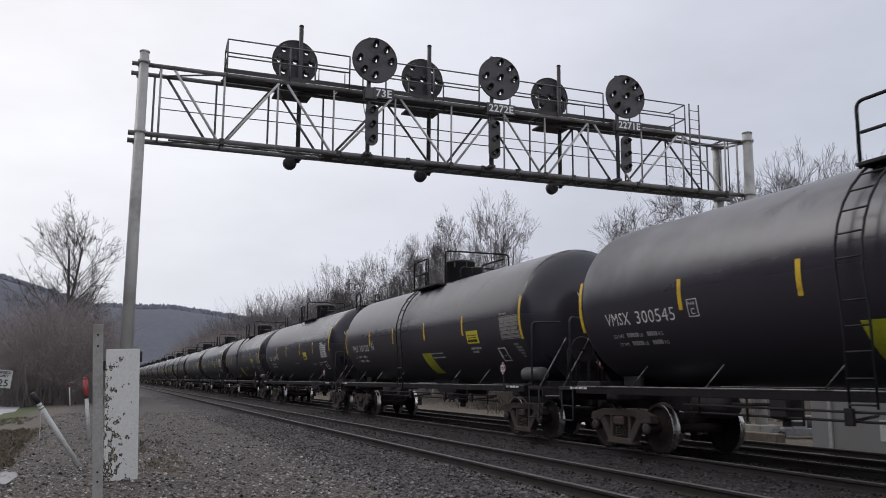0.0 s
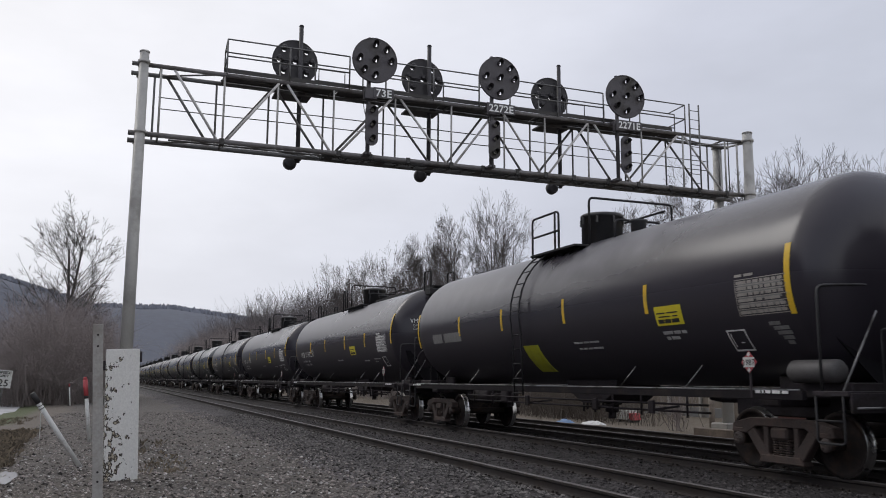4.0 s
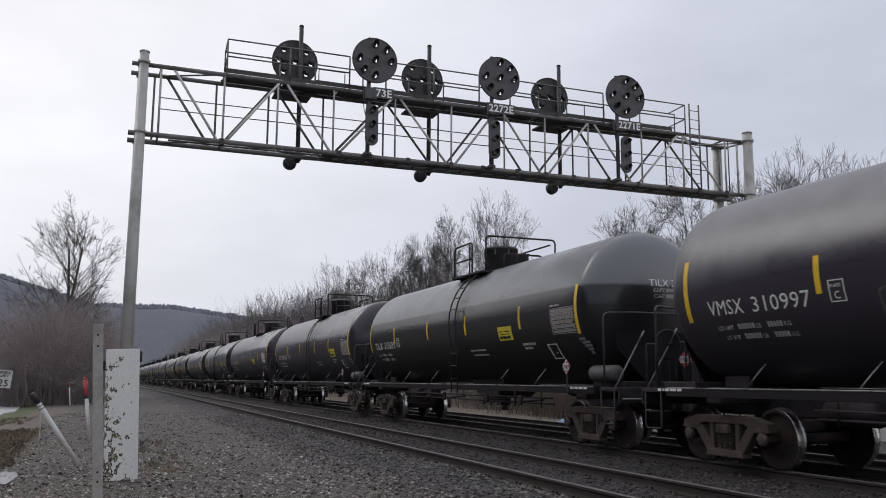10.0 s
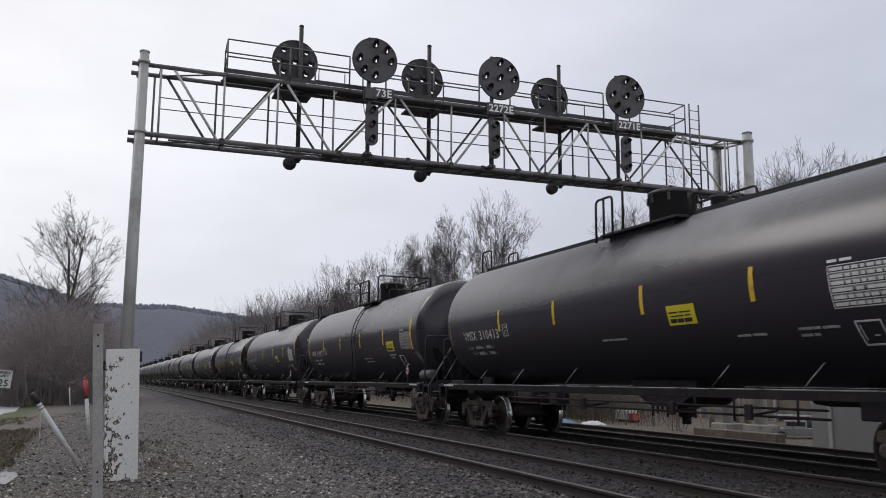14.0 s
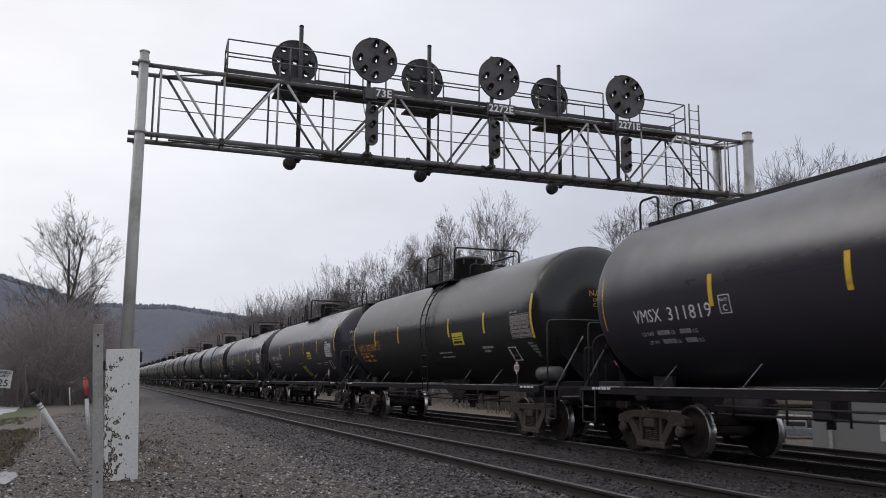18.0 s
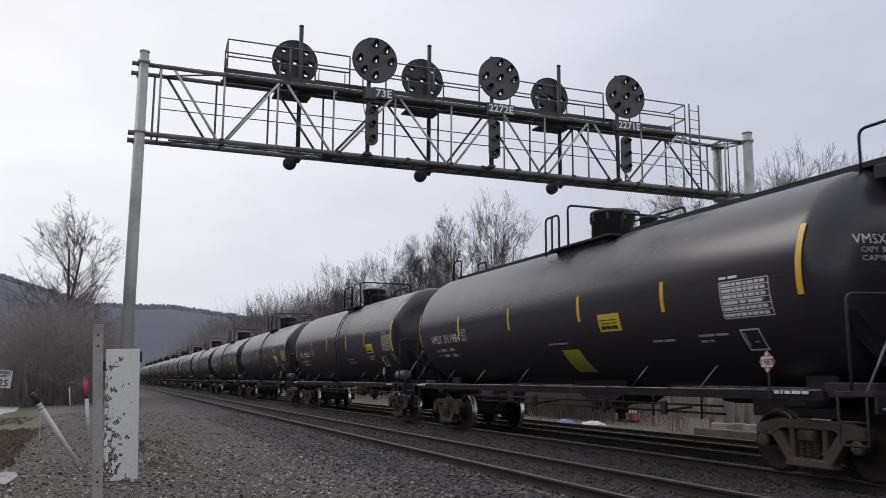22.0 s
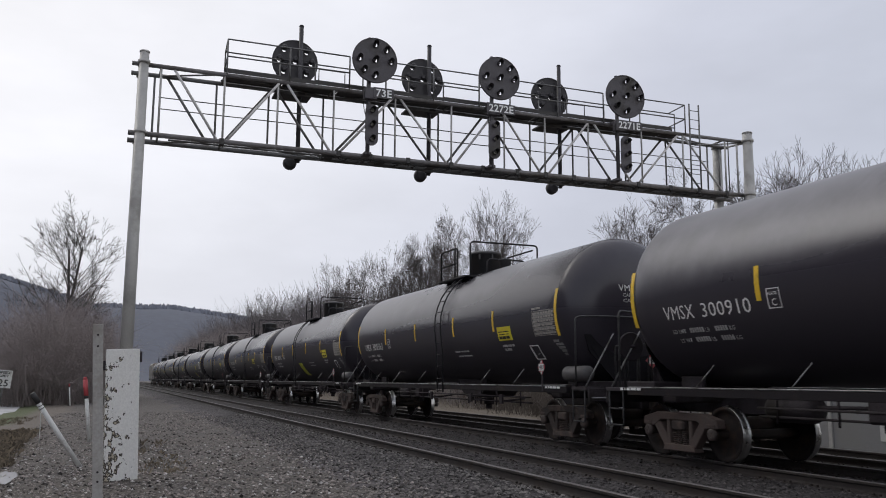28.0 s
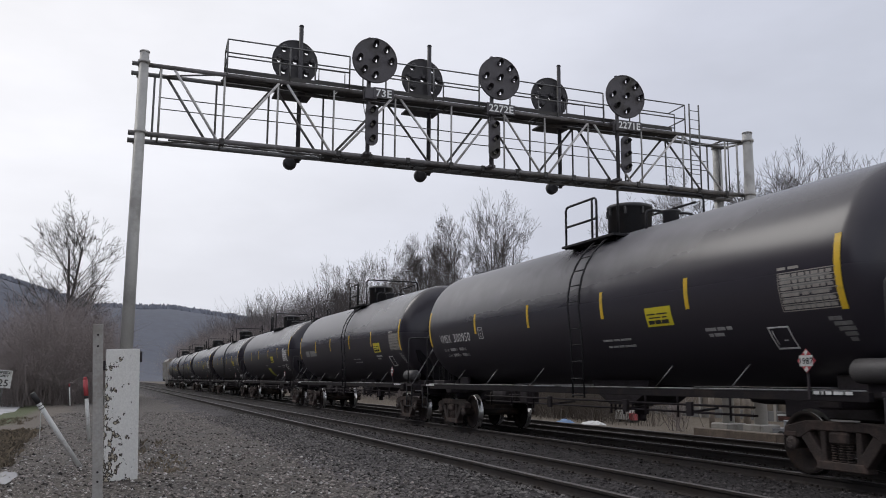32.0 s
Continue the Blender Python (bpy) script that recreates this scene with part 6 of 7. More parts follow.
def build_hopper():
    """The pale covered hopper that ends the train."""
    car = thing("hopper_car", "beige covered hopper at the tail of the train", "hopper car", "cars of the passing train")
    bm = bmesh.new()
    sec = [(-1.45, 1.2), (-1.52, 1.6), (-1.52, 3.9), (-1.30, 4.25), (1.30, 4.25), (1.52, 3.9), (1.52, 1.6), (1.45, 1.2)]
    extrude_profile(bm, sec, -5.2, 5.2)
    part("body", bm, M["hopper"], car, "beige steel body")
    for i in range(12):
        for s in (-1, 1):
            bm = bmesh.new()
            box(bm, (s * 1.55, -5.0 + i * 10.0 / 11, 2.72), (0.07, 0.10, 2.35), 0.01)
            part("side_post", bm, M["hopper"], car)
    bm = bmesh.new()
    box(bm, (0, 0, 4.33), (1.7, 10.0, 0.10), 0.02)
    box(bm, (0, 0, 4.42), (0.7, 9.4, 0.10), 0.02)
    part("roof", bm, M["hopper_roof"], car, "reddish roof with hatches")
    for q in (-1, 1):
        bm = bmesh.new()
        pts = [(-1.2, 0.55), (1.2, 0.55), (1.4, 1.3), (-1.4, 1.3)]
        f = [bm.verts.new((a, q * 1.9 - 1.0, b)) for a, b in pts]
        g = [bm.verts.new((a, q * 1.9 + 1.0, b)) for a, b in pts]
        bm.faces.new(f)
        bm.faces.new(list(reversed(g)))
        for i in range(4):
            bm.faces.new((f[i], f[(i + 1) % 4], g[(i + 1) % 4], g[i]))
        bmesh.ops.recalc_face_normals(bm, faces=bm.faces)
        part("discharge_hopper", bm, M["hopper"], car)
        bm = bmesh.new()
        box(bm, (0, q * 5.7, 1.1), (2.9, 1.3, 0.25), 0.02)
        part("end_sill", bm, M["underframe"], car)
    add_trucks(car, (4.4, 4.4))
    return car


# ---- trees: bare winter crowns ----
def limb(vs, fs, pts, radii, n):
    k = len(vs)
    d0 = (pts[-1] - pts[0]).normalized()
    s = d0.orthogonal().normalized()
    t = d0.cross(s)
    for p, r in zip(pts, radii):
        for i in range(n):
            a = 2 * math.pi * i / n
            vs.append(tuple(p + (s * math.cos(a) + t * math.sin(a)) * r))
    for j in range(len(pts) - 1):
        for i in range(n):
            fs.append((k + j * n + i, k + j * n + (i + 1) % n, k + (j + 1) * n + (i + 1) % n, k + (j + 1) * n + i))


def grow(vs, fs, rng, base, way, length, radius, depth, up, spread, split, tip):
    segs = 3 if depth > 1 else 2
    pts, radii = [base], [radius]
    d = way.normalized()
    for i in range(segs):
        d = (d + Vector((rng.gauss(0, 0.09), rng.gauss(0, 0.09), rng.gauss(up, 0.06)))).normalized()
        pts.append(pts[-1] + d * length / segs)
        radii.append(radius * (1 - 0.45 * (i + 1) / segs))
    limb(vs, fs, pts, radii, 6 if depth > 3 else 4 if depth > 2 else 3)
    if depth <= 0:
        return
    for k in range(split[depth] if depth < len(split) else 3):
        t = rng.uniform(0.35, 1.0)
        i = min(segs - 1, int(t * segs))
        p = pts[i] + (pts[i + 1] - pts[i]) * (t * segs - i)
        ang = rng.uniform(0, 6.283)
        side = d.orthogonal().normalized()
        side.rotate(Matrix.Rotation(ang, 3, d))
        w = d * math.cos(spread) + side * math.sin(spread) * rng.uniform(0.7, 1.3)
        grow(vs, fs, rng, p, w, length * rng.uniform(0.5, 0.75), max(tip, radius * rng.uniform(0.42, 0.6)), depth - 1, up, spread, split, tip)
    if depth > 1:
        grow(vs, fs, rng, pts[-1], d, length * rng.uniform(0.6, 0.8), max(tip, radius * 0.55), depth - 1, up, spread, split, tip)


def tree_meshes(seed, height, trunk_r, stems, depth, up, spread, split, tip, bark, thick=(0.34, 0.52), crown=None, reach=1.0):
    rng = random.Random(seed)
    tv, tf, cv, cf = [], [], [], []
    for k in range(stems):
        d = Vector((rng.gauss(0, 0.10), rng.gauss(0, 0.10), 1)).normalized()
        base = Vector((rng.gauss(0, 0.12) * (stems > 1), rng.gauss(0, 0.12) * (stems > 1), -0.3))
        pts, radii, p = [base], [trunk_r * 1.25], base
        n = 6
        hh = height * rng.uniform(0.72, 0.86)
        for i in range(n):
            d = (d + Vector((rng.gauss(0, 0.05), rng.gauss(0, 0.05), 0.12))).normalized()
            p = p + d * hh / n
            pts.append(p)
            radii.append(trunk_r * (1 - 0.72 * (i + 1) / n))
        limb(tv, tf, pts, radii, 8)
        for i in range(2, n + 1):
            for _ in range(3 if i < n else 4):
                a = rng.uniform(0, 6.283)
                w = Vector((math.cos(a), math.sin(a), rng.uniform(0.5, 1.3)))
                q = pts[i] - (pts[i] - pts[i - 1]) * rng.random()
                grow(cv, cf, rng, q, w, height * reach * rng.uniform(0.14, 0.22) * (1.15 - 0.08 * i), radii[i] * rng.uniform(*thick), depth, up, spread, split, tip)
    out = []
    for v, f, nm, mt in ((tv, tf, "trunk", bark), (cv, cf, "crown", crown or M["twig"])):
        me = bpy.data.meshes.new(nm)
        me.from_pydata(v, [], f)
        me.materials.append(mt)
        out.append(me)
    return out


def plant(name, label, meshes, m, group="bare trees behind the tracks", category="tree"):
    t = thing(name, label, category, group, "", m)
    part("trunk", meshes[0], None, t)
    part("crown", meshes[1], None, t, "bare twiggy crown")
    return t


def build_trees():
    rng = random.Random(21)
    sp = [0, 4, 4, 3, 3]
    kinds = [tree_meshes(3 + i, 12.0, 0.13, st, 3, 0.085, 0.66, sp, 0.0085, M["bark_pale"] if i % 2 else M["bark"], (0.30, 0.48)) for i, st in enumerate((1, 1, 2, 1, 2))]
    # the line of trees beyond the far track: x across, y along, height
    row = [(36, 240.5, 23.6), (35, 212.4, 22.9), (34, 189.3, 21.4), (34, 172.3, 20.3), (33, 152.7, 18.3), (33, 142.5, 17.6), (33, 133.9, 17.8), (32, 122.9, 19.5),
           (32, 117.3, 19.9), (32, 110.3, 17.9), (32, 105.1, 17.5), (31, 96.8, 17.7), (31, 92.2, 16.4), (31, 87.8, 16.8), (31, 83.7, 17.5), (31, 80.4, 17.8),
           (32, 79.5, 18.1), (32, 75.7, 18.8), (32, 72.1, 19.0), (33, 71.8, 18.8), (33, 69.3, 17.7), (33, 67.1, 15.2)]
    row += [(x + rng.uniform(-1.5, 2), y + rng.uniform(1, 8), z * rng.uniform(0.78, 0.93)) for x, y, z in row]
    row += [(x + rng.uniform(0, 3), y + rng.uniform(3, 14), z * rng.uniform(0.70, 0.88)) for x, y, z in row[2:20]]
    lone = [(40, 59.7, 16.4), (41, 59.1, 16.8), (39, 54.8, 15.0), (44, 57.3, 20.2), (46, 58.0, 19.9), (48, 53.2, 19.1), (47, 51.1, 17.9), (49, 51.2, 19.5),
            (50, 50.8, 20.2), (48, 47.6, 18.5), (50, 47.5, 18.4), (51, 47.0, 18.7), (50, 45.1, 17.4), (52, 45.3, 17.3)]
    tall = [max(v.co.z for v in k[1].vertices) for k in kinds]
    for i, (x, y, top) in enumerate(row + lone):
        g = ground_z(x, y)
        s = (top - g) / tall[i % 5]
        wide = s * (0.78 if i >= len(row) else 0.62)
        mt = Matrix.Translation((x, y, g)) @ Matrix.Rotation(rng.uniform(0, 6.283), 4, "Z") @ Matrix.Diagonal((wide * rng.uniform(0.9, 1.1), wide * rng.uniform(0.9, 1.1), s, 1))
        plant("tree", "leafless grey hardwood on the bank behind the tracks", kinds[i % 5], mt)
    # taller lone tree on the verge, above the thicket
    big = tree_meshes(78, 17.0, 0.24, 2, 4, 0.06, 0.62, [0, 3, 3, 2, 2], 0.013, M["bark_dark"], (0.44, 0.60), M["bark_dark"], 0.95)
    k = 18.0 / max(v.co.z for v in big[1].vertices)
    plant("tree", "tall leafless tree with a wide twiggy crown on the verge", big, Matrix.Translation((-3.6, 82, -0.6)) @ Matrix.Diagonal((k, k, k, 1)), "trees on the verge")
    plant("tree", "slim leafless sapling in the thicket", kinds[1], Matrix.Translation((-3.2, 72, -0.5)) @ Matrix.Diagonal((0.8, 0.8, 0.75, 1)), "trees on the verge")


def build_thickets():
    """Tangles of thin brown stems: the clump on the verge, and the undergrowth below the row of trees."""
    def tangle(name, seed, count, spot, hgt, label, mt):
        rng = random.Random(seed)
        vs, fs = [], []
        for _ in range(count):
            x, y = spot(rng)
            h = hgt(x, y, rng)
            p = Vector((x, y, ground_z(x, y) - 0.1))
            d = Vector((rng.gauss(0, 0.30), rng.gauss(0, 0.30), 1))
            grow(vs, fs, rng, p, d, h * 0.50, 0.009 * h ** 0.5, 2, 0.03, 0.85, [0, 5, 4], 0.006)
        me = bpy.data.meshes.new(name)
        me.from_pydata(vs, [], fs)
        me.materials.append(mt)
        tagged(new(name, me), label, "thicket", kind="stuff")

    tangle("thicket", 8, 2300, lambda r: (r.uniform(-7.2, -0.4) * (1 if r.random() < 0.8 else 1.3), r.uniform(60, 86)), lambda x, y, r: r.uniform(3.0, 8.8) * (1.0 if -5.5 < x < -1.0 else 0.65), "dense brown leafless thicket on the verge", M["thicket"])
    tangle("undergrowth", 9, 2700, lambda r: (r.uniform(22, 35), 50 + 260 * r.random() ** 1.5), lambda x, y, r: r.uniform(2.0, 5.0) + min(11.0, y * 0.055), "brown leafless undergrowth below the trees", M["thicket"])


def build_far_trees():
    """The wood that closes the view beyond the row: many thin crowns merging with distance."""
    rng = random.Random(44)
    vs, fs = [], []
    for _ in range(1500):
        y = 120 + 330 * rng.random() ** 1.3
        x = rng.uniform(27, 40) + 0.030 * (y - 120)
        h = rng.uniform(0.5, 1.0) * min(22.0, 13.0 + 0.030 * y)
        grow(vs, fs, rng, Vector((x, y, GROUND - 0.5)), Vector((rng.gauss(0, 0.12), rng.gauss(0, 0.12), 1)), h * 0.55, 0.07, 2, 0.06, 0.5, [0, 5, 5], 0.026)
    me = bpy.data.meshes.new("far_trees")
    me.from_pydata(vs, [], fs)
    me.materials.append(M["far_wood"])
    tagged(new("far_trees", me), "leafless wood beyond the tracks, haze mixed into its brown", "woods", kind="stuff")


def build_hills():
    def ridge(x, y):
        a = math.degrees(math.atan2(x, y))
        top = 66 + 24 * max(0.0, min(1.0, (-1.0 - a) / 5.5)) - 14 * max(0.0, min(1.0, (a - 4) / 7)) - 10 * max(0.0, min(1.0, (a - 12) / 20))
        if a < -8:
            top += 14 * min(1, (-8 - a) / 10)
        d = math.hypot(x, y)
        t = max(0.0, min(1.0, (d - 520) / 330))
        t = t * t * (3 - 2 * t)
        return GROUND - 1 + t * (top + 3.0 * noise.noise((x * 0.012, y * 0.012, 2)) + 1.2 * noise.noise((x * 0.05, y * 0.05, 7)))

    vs, fs = [], []
    na, nd = 150, 22
    for j in range(nd + 1):
        d = 510 + 420 * j / nd
        for i in range(na + 1):
            a = radians(-70 + 140 * i / na)
            x, y = d * math.sin(a), d * math.cos(a)
            vs.append((x, y, ridge(x, y)))
    for j in range(nd):
        for i in range(na):
            k = j * (na + 1) + i
            fs.append((k, k + 1, k + na + 2, k + na + 1))
    # unseen near slope added left and behind, to darken what the tanks reflect
    k0 = len(vs)
    n1, n2 = 60, 14
    for j in range(n2 + 1):
        for i in range(n1 + 1):
            a = radians(-14 - 206 * i / n1)
            d = 42 + 260 * (j / n2) ** 1.4
            x, y = d * math.sin(a), d * math.cos(a)
            t = max(0.0, min(1.0, (d - 42) / 42))
            side = max(0.0, min(1.0, (-15 - math.degrees(a)) / 14))
            # lowered behind the viewer so that skylight reaches the near faces
            side *= 0.25 + 0.75 * max(0.0, min(1.0, (math.degrees(a) + 105) / 25))
            z = GROUND - 1 + side * ((38 + 8 * max(0.0, min(1.0, (-28 - math.degrees(a)) / 10))) * t + 66 * max(0.0, (d - 84) / 200)) + 2.5 * t * noise.noise((x * 0.05, y * 0.05, 4))
            vs.append((x, y, z))
    for j in range(n2):
        for i in range(n1):
            k = k0 + j * (n1 + 1) + i
            fs.append((k, k + 1, k + n1 + 2, k + n1 + 1))
    me = bpy.data.meshes.new("hills")
    me.from_pydata(vs, [], fs)
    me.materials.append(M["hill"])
    for f in me.polygons:
        f.use_smooth = True
    tagged(new("hills", me), "long wooded ridge, distance haze in its blue-grey, plus unseen near slope", "hill", kind="structure")
    # woods on the slope and crest
    rng = random.Random(4)
    vs, fs = [], []
    for _ in range(2600):
        a = radians(rng.uniform(-14, 14))
        d = rng.uniform(838, 872)
        x, y = d * math.sin(a), d * math.cos(a)
        z = ridge(x, y)
        h, w = rng.uniform(3.0, 6.5), rng.uniform(2.4, 4.0)
        k = len(vs)
        for q in range(5):
            t = 6.283 * q / 5 + rng.random()
            vs.append((x + w * math.cos(t), y + w * math.sin(t), z + h * 0.15 * rng.random()))
        for q in range(5):
            t = 6.283 * q / 5 + rng.random()
            vs.append((x + w * 0.55 * math.cos(t), y + w * 0.55 * math.sin(t), z + h * rng.uniform(0.5, 0.65)))
        vs.append((x, y, z + h))
        for q in range(5):
            r2 = (q + 1) % 5
            fs += [(k + q, k + r2, k + 5 + r2, k + 5 + q), (k + 5 + q, k + 5 + r2, k + 10)]
    me = bpy.data.meshes.new("woods")
    me.from_pydata(vs, [], fs)
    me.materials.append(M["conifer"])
    tagged(new("far_woods", me), "woods covering the ridge, distance haze in their blue-grey", "woods", kind="stuff")


# ---- verge: posts, board, signs ----
def build_verge():
    gz = -0.30
    # white board on its steel post
    b = thing("marker_board", "white-painted board with flaking paint beside the line", "marker board", "", "", pose(0.365, 15.0, gz, 0, -2.2, 4))
    bm = bmesh.new()
    box(bm, (0, 0, 1.06), (0.515, 0.06, 2.08), 0.006)
    part("panel", bm, M["peel"], b, "upright panel with flaking white paint")
    bm = bmesh.new()
    for z in (0.35, 1.9):
        box(bm, (0.02, 0.055, z), (0.44, 0.05, 0.08), 0.004)
    part("batten", bm, M["tie"], b)
    bm = bmesh.new()
    box(bm, (-0.08, 0.08, 0.16), (0.12, 0.1, 1.0), 0.01)
    part("stub_post", bm, M["tie"], b, "dark rotten timber stub")
    bm = bmesh.new()
    box(bm, (0.272, 0.02, 1.97), (0.05, 0.07, 0.17), 0.006)
    box(bm, (-0.275, 0.02, 1.84), (0.05, 0.06, 0.15), 0.006)
    part("hinge", bm, M["underframe"], b)
    p = thing("steel_post", "weathered grey steel channel post", "post", "", "", pose(0.038, 12.35, gz, 0, -3.3, 0))
    bm = bmesh.new()
    box(bm, (0, 0, 1.12), (0.128, 0.017, 2.44), 0.003)
    for s in (-1, 1):
        box(bm, (s * 0.058, 0.040, 1.12), (0.012, 0.07, 2.44), 0.003)
    part("channel", bm, M["post_steel"], p)
    bm = bmesh.new()
    for z in (0.3, 0.42, 2.05, 2.2):
        tube(bm, (0.0, -0.01, z), (0.0, -0.03, z), 0.014, 8)
    part("bolt", bm, M["underframe"], p)
    # leaning marker pipe
    lean = thing("marker_post", "leaning white plastic marker post with a black cap", "marker post", "", "", pose(-0.30, 18.0, gz - 0.02, 0, 0, 0) @ pose(0, 0, 0, 6, -33.3, 0))
    bm = bmesh.new()
    tube(bm, (0, 0, -0.1), (0, 0, 1.42), 0.046, 16)
    part("pipe", bm, M["white"], lean)
    bm = bmesh.new()
    tube(bm, (0, 0, 1.42), (0, 0, 1.64), 0.050, 16)
    tube(bm, (0, 0, 1.30), (0, 0, 1.315), 0.049, 16)
    tube(bm, (0, 0, 1.36), (0, 0, 1.372), 0.049, 16)
    part("cap", bm, M["ink"], lean, "black cap and bands")
    bm = bmesh.new()
    pipe(bm, [(0.0, -0.05, 1.27), (-0.06, -0.05, 1.24), (-0.13, -0.05, 1.12), (-0.27, -0.04, 0.91), (-0.33, -0.05, 0.80)], 0.009, 5)
    part("string", bm, M["white"], lean, "pale loose cord")
    for x, y, z, h, s, lab in ((-0.22, 24.6, gz + 0.03, 1.64, -7.2, "white plastic marker post with a red top"), (-1.72, 58, -0.45, 1.45, -6.0, "distant white marker post with a small red top")):
        r = 0.058 if y < 30 else 0.045
        a = 0.66 if y < 30 else 0.84
        t = thing("marker_post", lab, "marker post", "", "", pose(x, y, z, 0, s, 0))
        bm = bmesh.new()
        tube(bm, (0, 0, -0.1), (0, 0, h * a), r * 0.84, 16)
        part("pipe", bm, M["white"], t)
        bm = bmesh.new()
        tube(bm, (0, 0, h * (a + 0.04)), (0, 0, h * 0.96), r, 16)
        tube(bm, (0, 0, h * 0.96), (0, 0, h), r, 16, r * 0.6)
        part("top", bm, M["red"], t, "red cap")
        bm = bmesh.new()
        tube(bm, (0, 0, h * a), (0, 0, h * (a + 0.04)), r * 0.92, 16)
        part("collar", bm, M["ink"], t)
    # speed sign by the lane
    s = thing("speed_sign", "white speed limit sign reading 25 on a thin post", "road sign", "", "", pose(-4.03, 41, -0.52, 0, 5, -6))
    bm = bmesh.new()
    box(bm, (0, 0, 0.9), (0.06, 0.04, 2.2), 0.004)
    part("post", bm, M["galv_dark"], s)
    bm = bmesh.new()
    box(bm, (0, -0.03, 1.80), (0.61, 0.006, 0.74), 0)
    pl = part("plate", bm, M["white"], s, "white plate with black border")
    for words, size, z in (("SPEED", 0.15, 2.02), ("LIMIT", 0.15, 1.88), ("25", 0.40, 1.50)):
        me = text_mesh(words, size, 0.006)
        wx = max(v.co.x for v in me.vertices)
        for v in me.vertices:
            v.co = Vector((v.co.x - wx / 2, -0.036, z + v.co.y))
        me.materials.append(M["ink"])
        part("legend", me, None, pl, "black letters")
    # small lane and pale ground beyond the verge
    bm = bmesh.new()
    vs = [bm.verts.new(v) for v in ((-60, 43.5, -0.50), (-3.9, 44, -0.50), (-5.2, 72, -0.46), (-60, 72, -0.46))]
    bm.faces.new(vs)
    tagged(new("lane", finish(bm, "lane", M["lane"])), "pale concrete lane beyond the verge", "lane", kind="structure")
    # wet puddle by the ditch
    bm = bmesh.new()
    rng = random.Random(3)
    vs = []
    for i in range(26):
        t = 2 * math.pi * i / 26
        r = 1 + 0.3 * rng.random()
        vs.append(bm.verts.new((-1.43 + 0.20 * r * math.cos(t), 15.9 + 0.95 * r * math.sin(t), ground_z(-1.45, 16.6) + 0.035)))
    bm.faces.new(vs)
    water = bpy.data.materials.new("water")
    water.use_nodes = True
    w = water.node_tree.nodes["Principled BSDF"]
    # pale base stands in for the bright sky mirrored in the water
    w.inputs["Base Color"].default_value, w.inputs["Roughness"].default_value = (0.30, 0.30, 0.31, 1), 0.2
    tagged(new("puddle", finish(bm, "puddle", water)), "shallow puddle on the verge, pale with the sky's painted reflection", "puddle", kind="structure")


def build_grass():
    """Dry winter tufts along the verge."""
    rng = random.Random(12)
    vs, fs = [], []
    def blades(n, xr, yr, hr):
        for _ in range(n):
            x, y = rng.uniform(*xr), rng.uniform(*yr)
            z = ground_z(x, y) - 0.01
            for _ in range(7):
                a, h, w = rng.uniform(0, 6.283), rng.uniform(*hr), 0.006
                dx, dy = math.cos(a), math.sin(a)
                bx, by = x + rng.gauss(0, 0.05), y + rng.gauss(0, 0.05)
                l = h * rng.uniform(0.3, 1.1)
                k = len(vs)
                vs.extend([(bx - dy * w, by + dx * w, z), (bx + dy * w, by - dx * w, z), (bx + dx * l * 0.5, by + dy * l * 0.5, z + h * 0.8), (bx + dx * l, by + dy * l, z + h * rng.uniform(0.5, 1.0))])
                fs.extend([(k, k + 1, k + 2), (k + 2, k + 1, k + 3)])
    blades(700, (-5.0, -1.7), (19, 29), (0.08, 0.30))
    blades(260, (-7.0, -2.6), (35, 43), (0.04, 0.12))
    blades(50, (0.3, 1.5), (16, 24), (0.04, 0.14))
    blades(160, (-2.6, -1.6), (15, 20), (0.05, 0.2))
    me = bpy.data.meshes.new("grass")
    me.from_pydata(vs, [], fs)
    me.materials.append(mat("straw", (0.17, 0.138, 0.100), 0.9, 0, 0.5, 1.5, 20, 0, island=True))
    tagged(new("dry_grass", me), "dry straw-coloured grass tufts", "grass", kind="stuff")


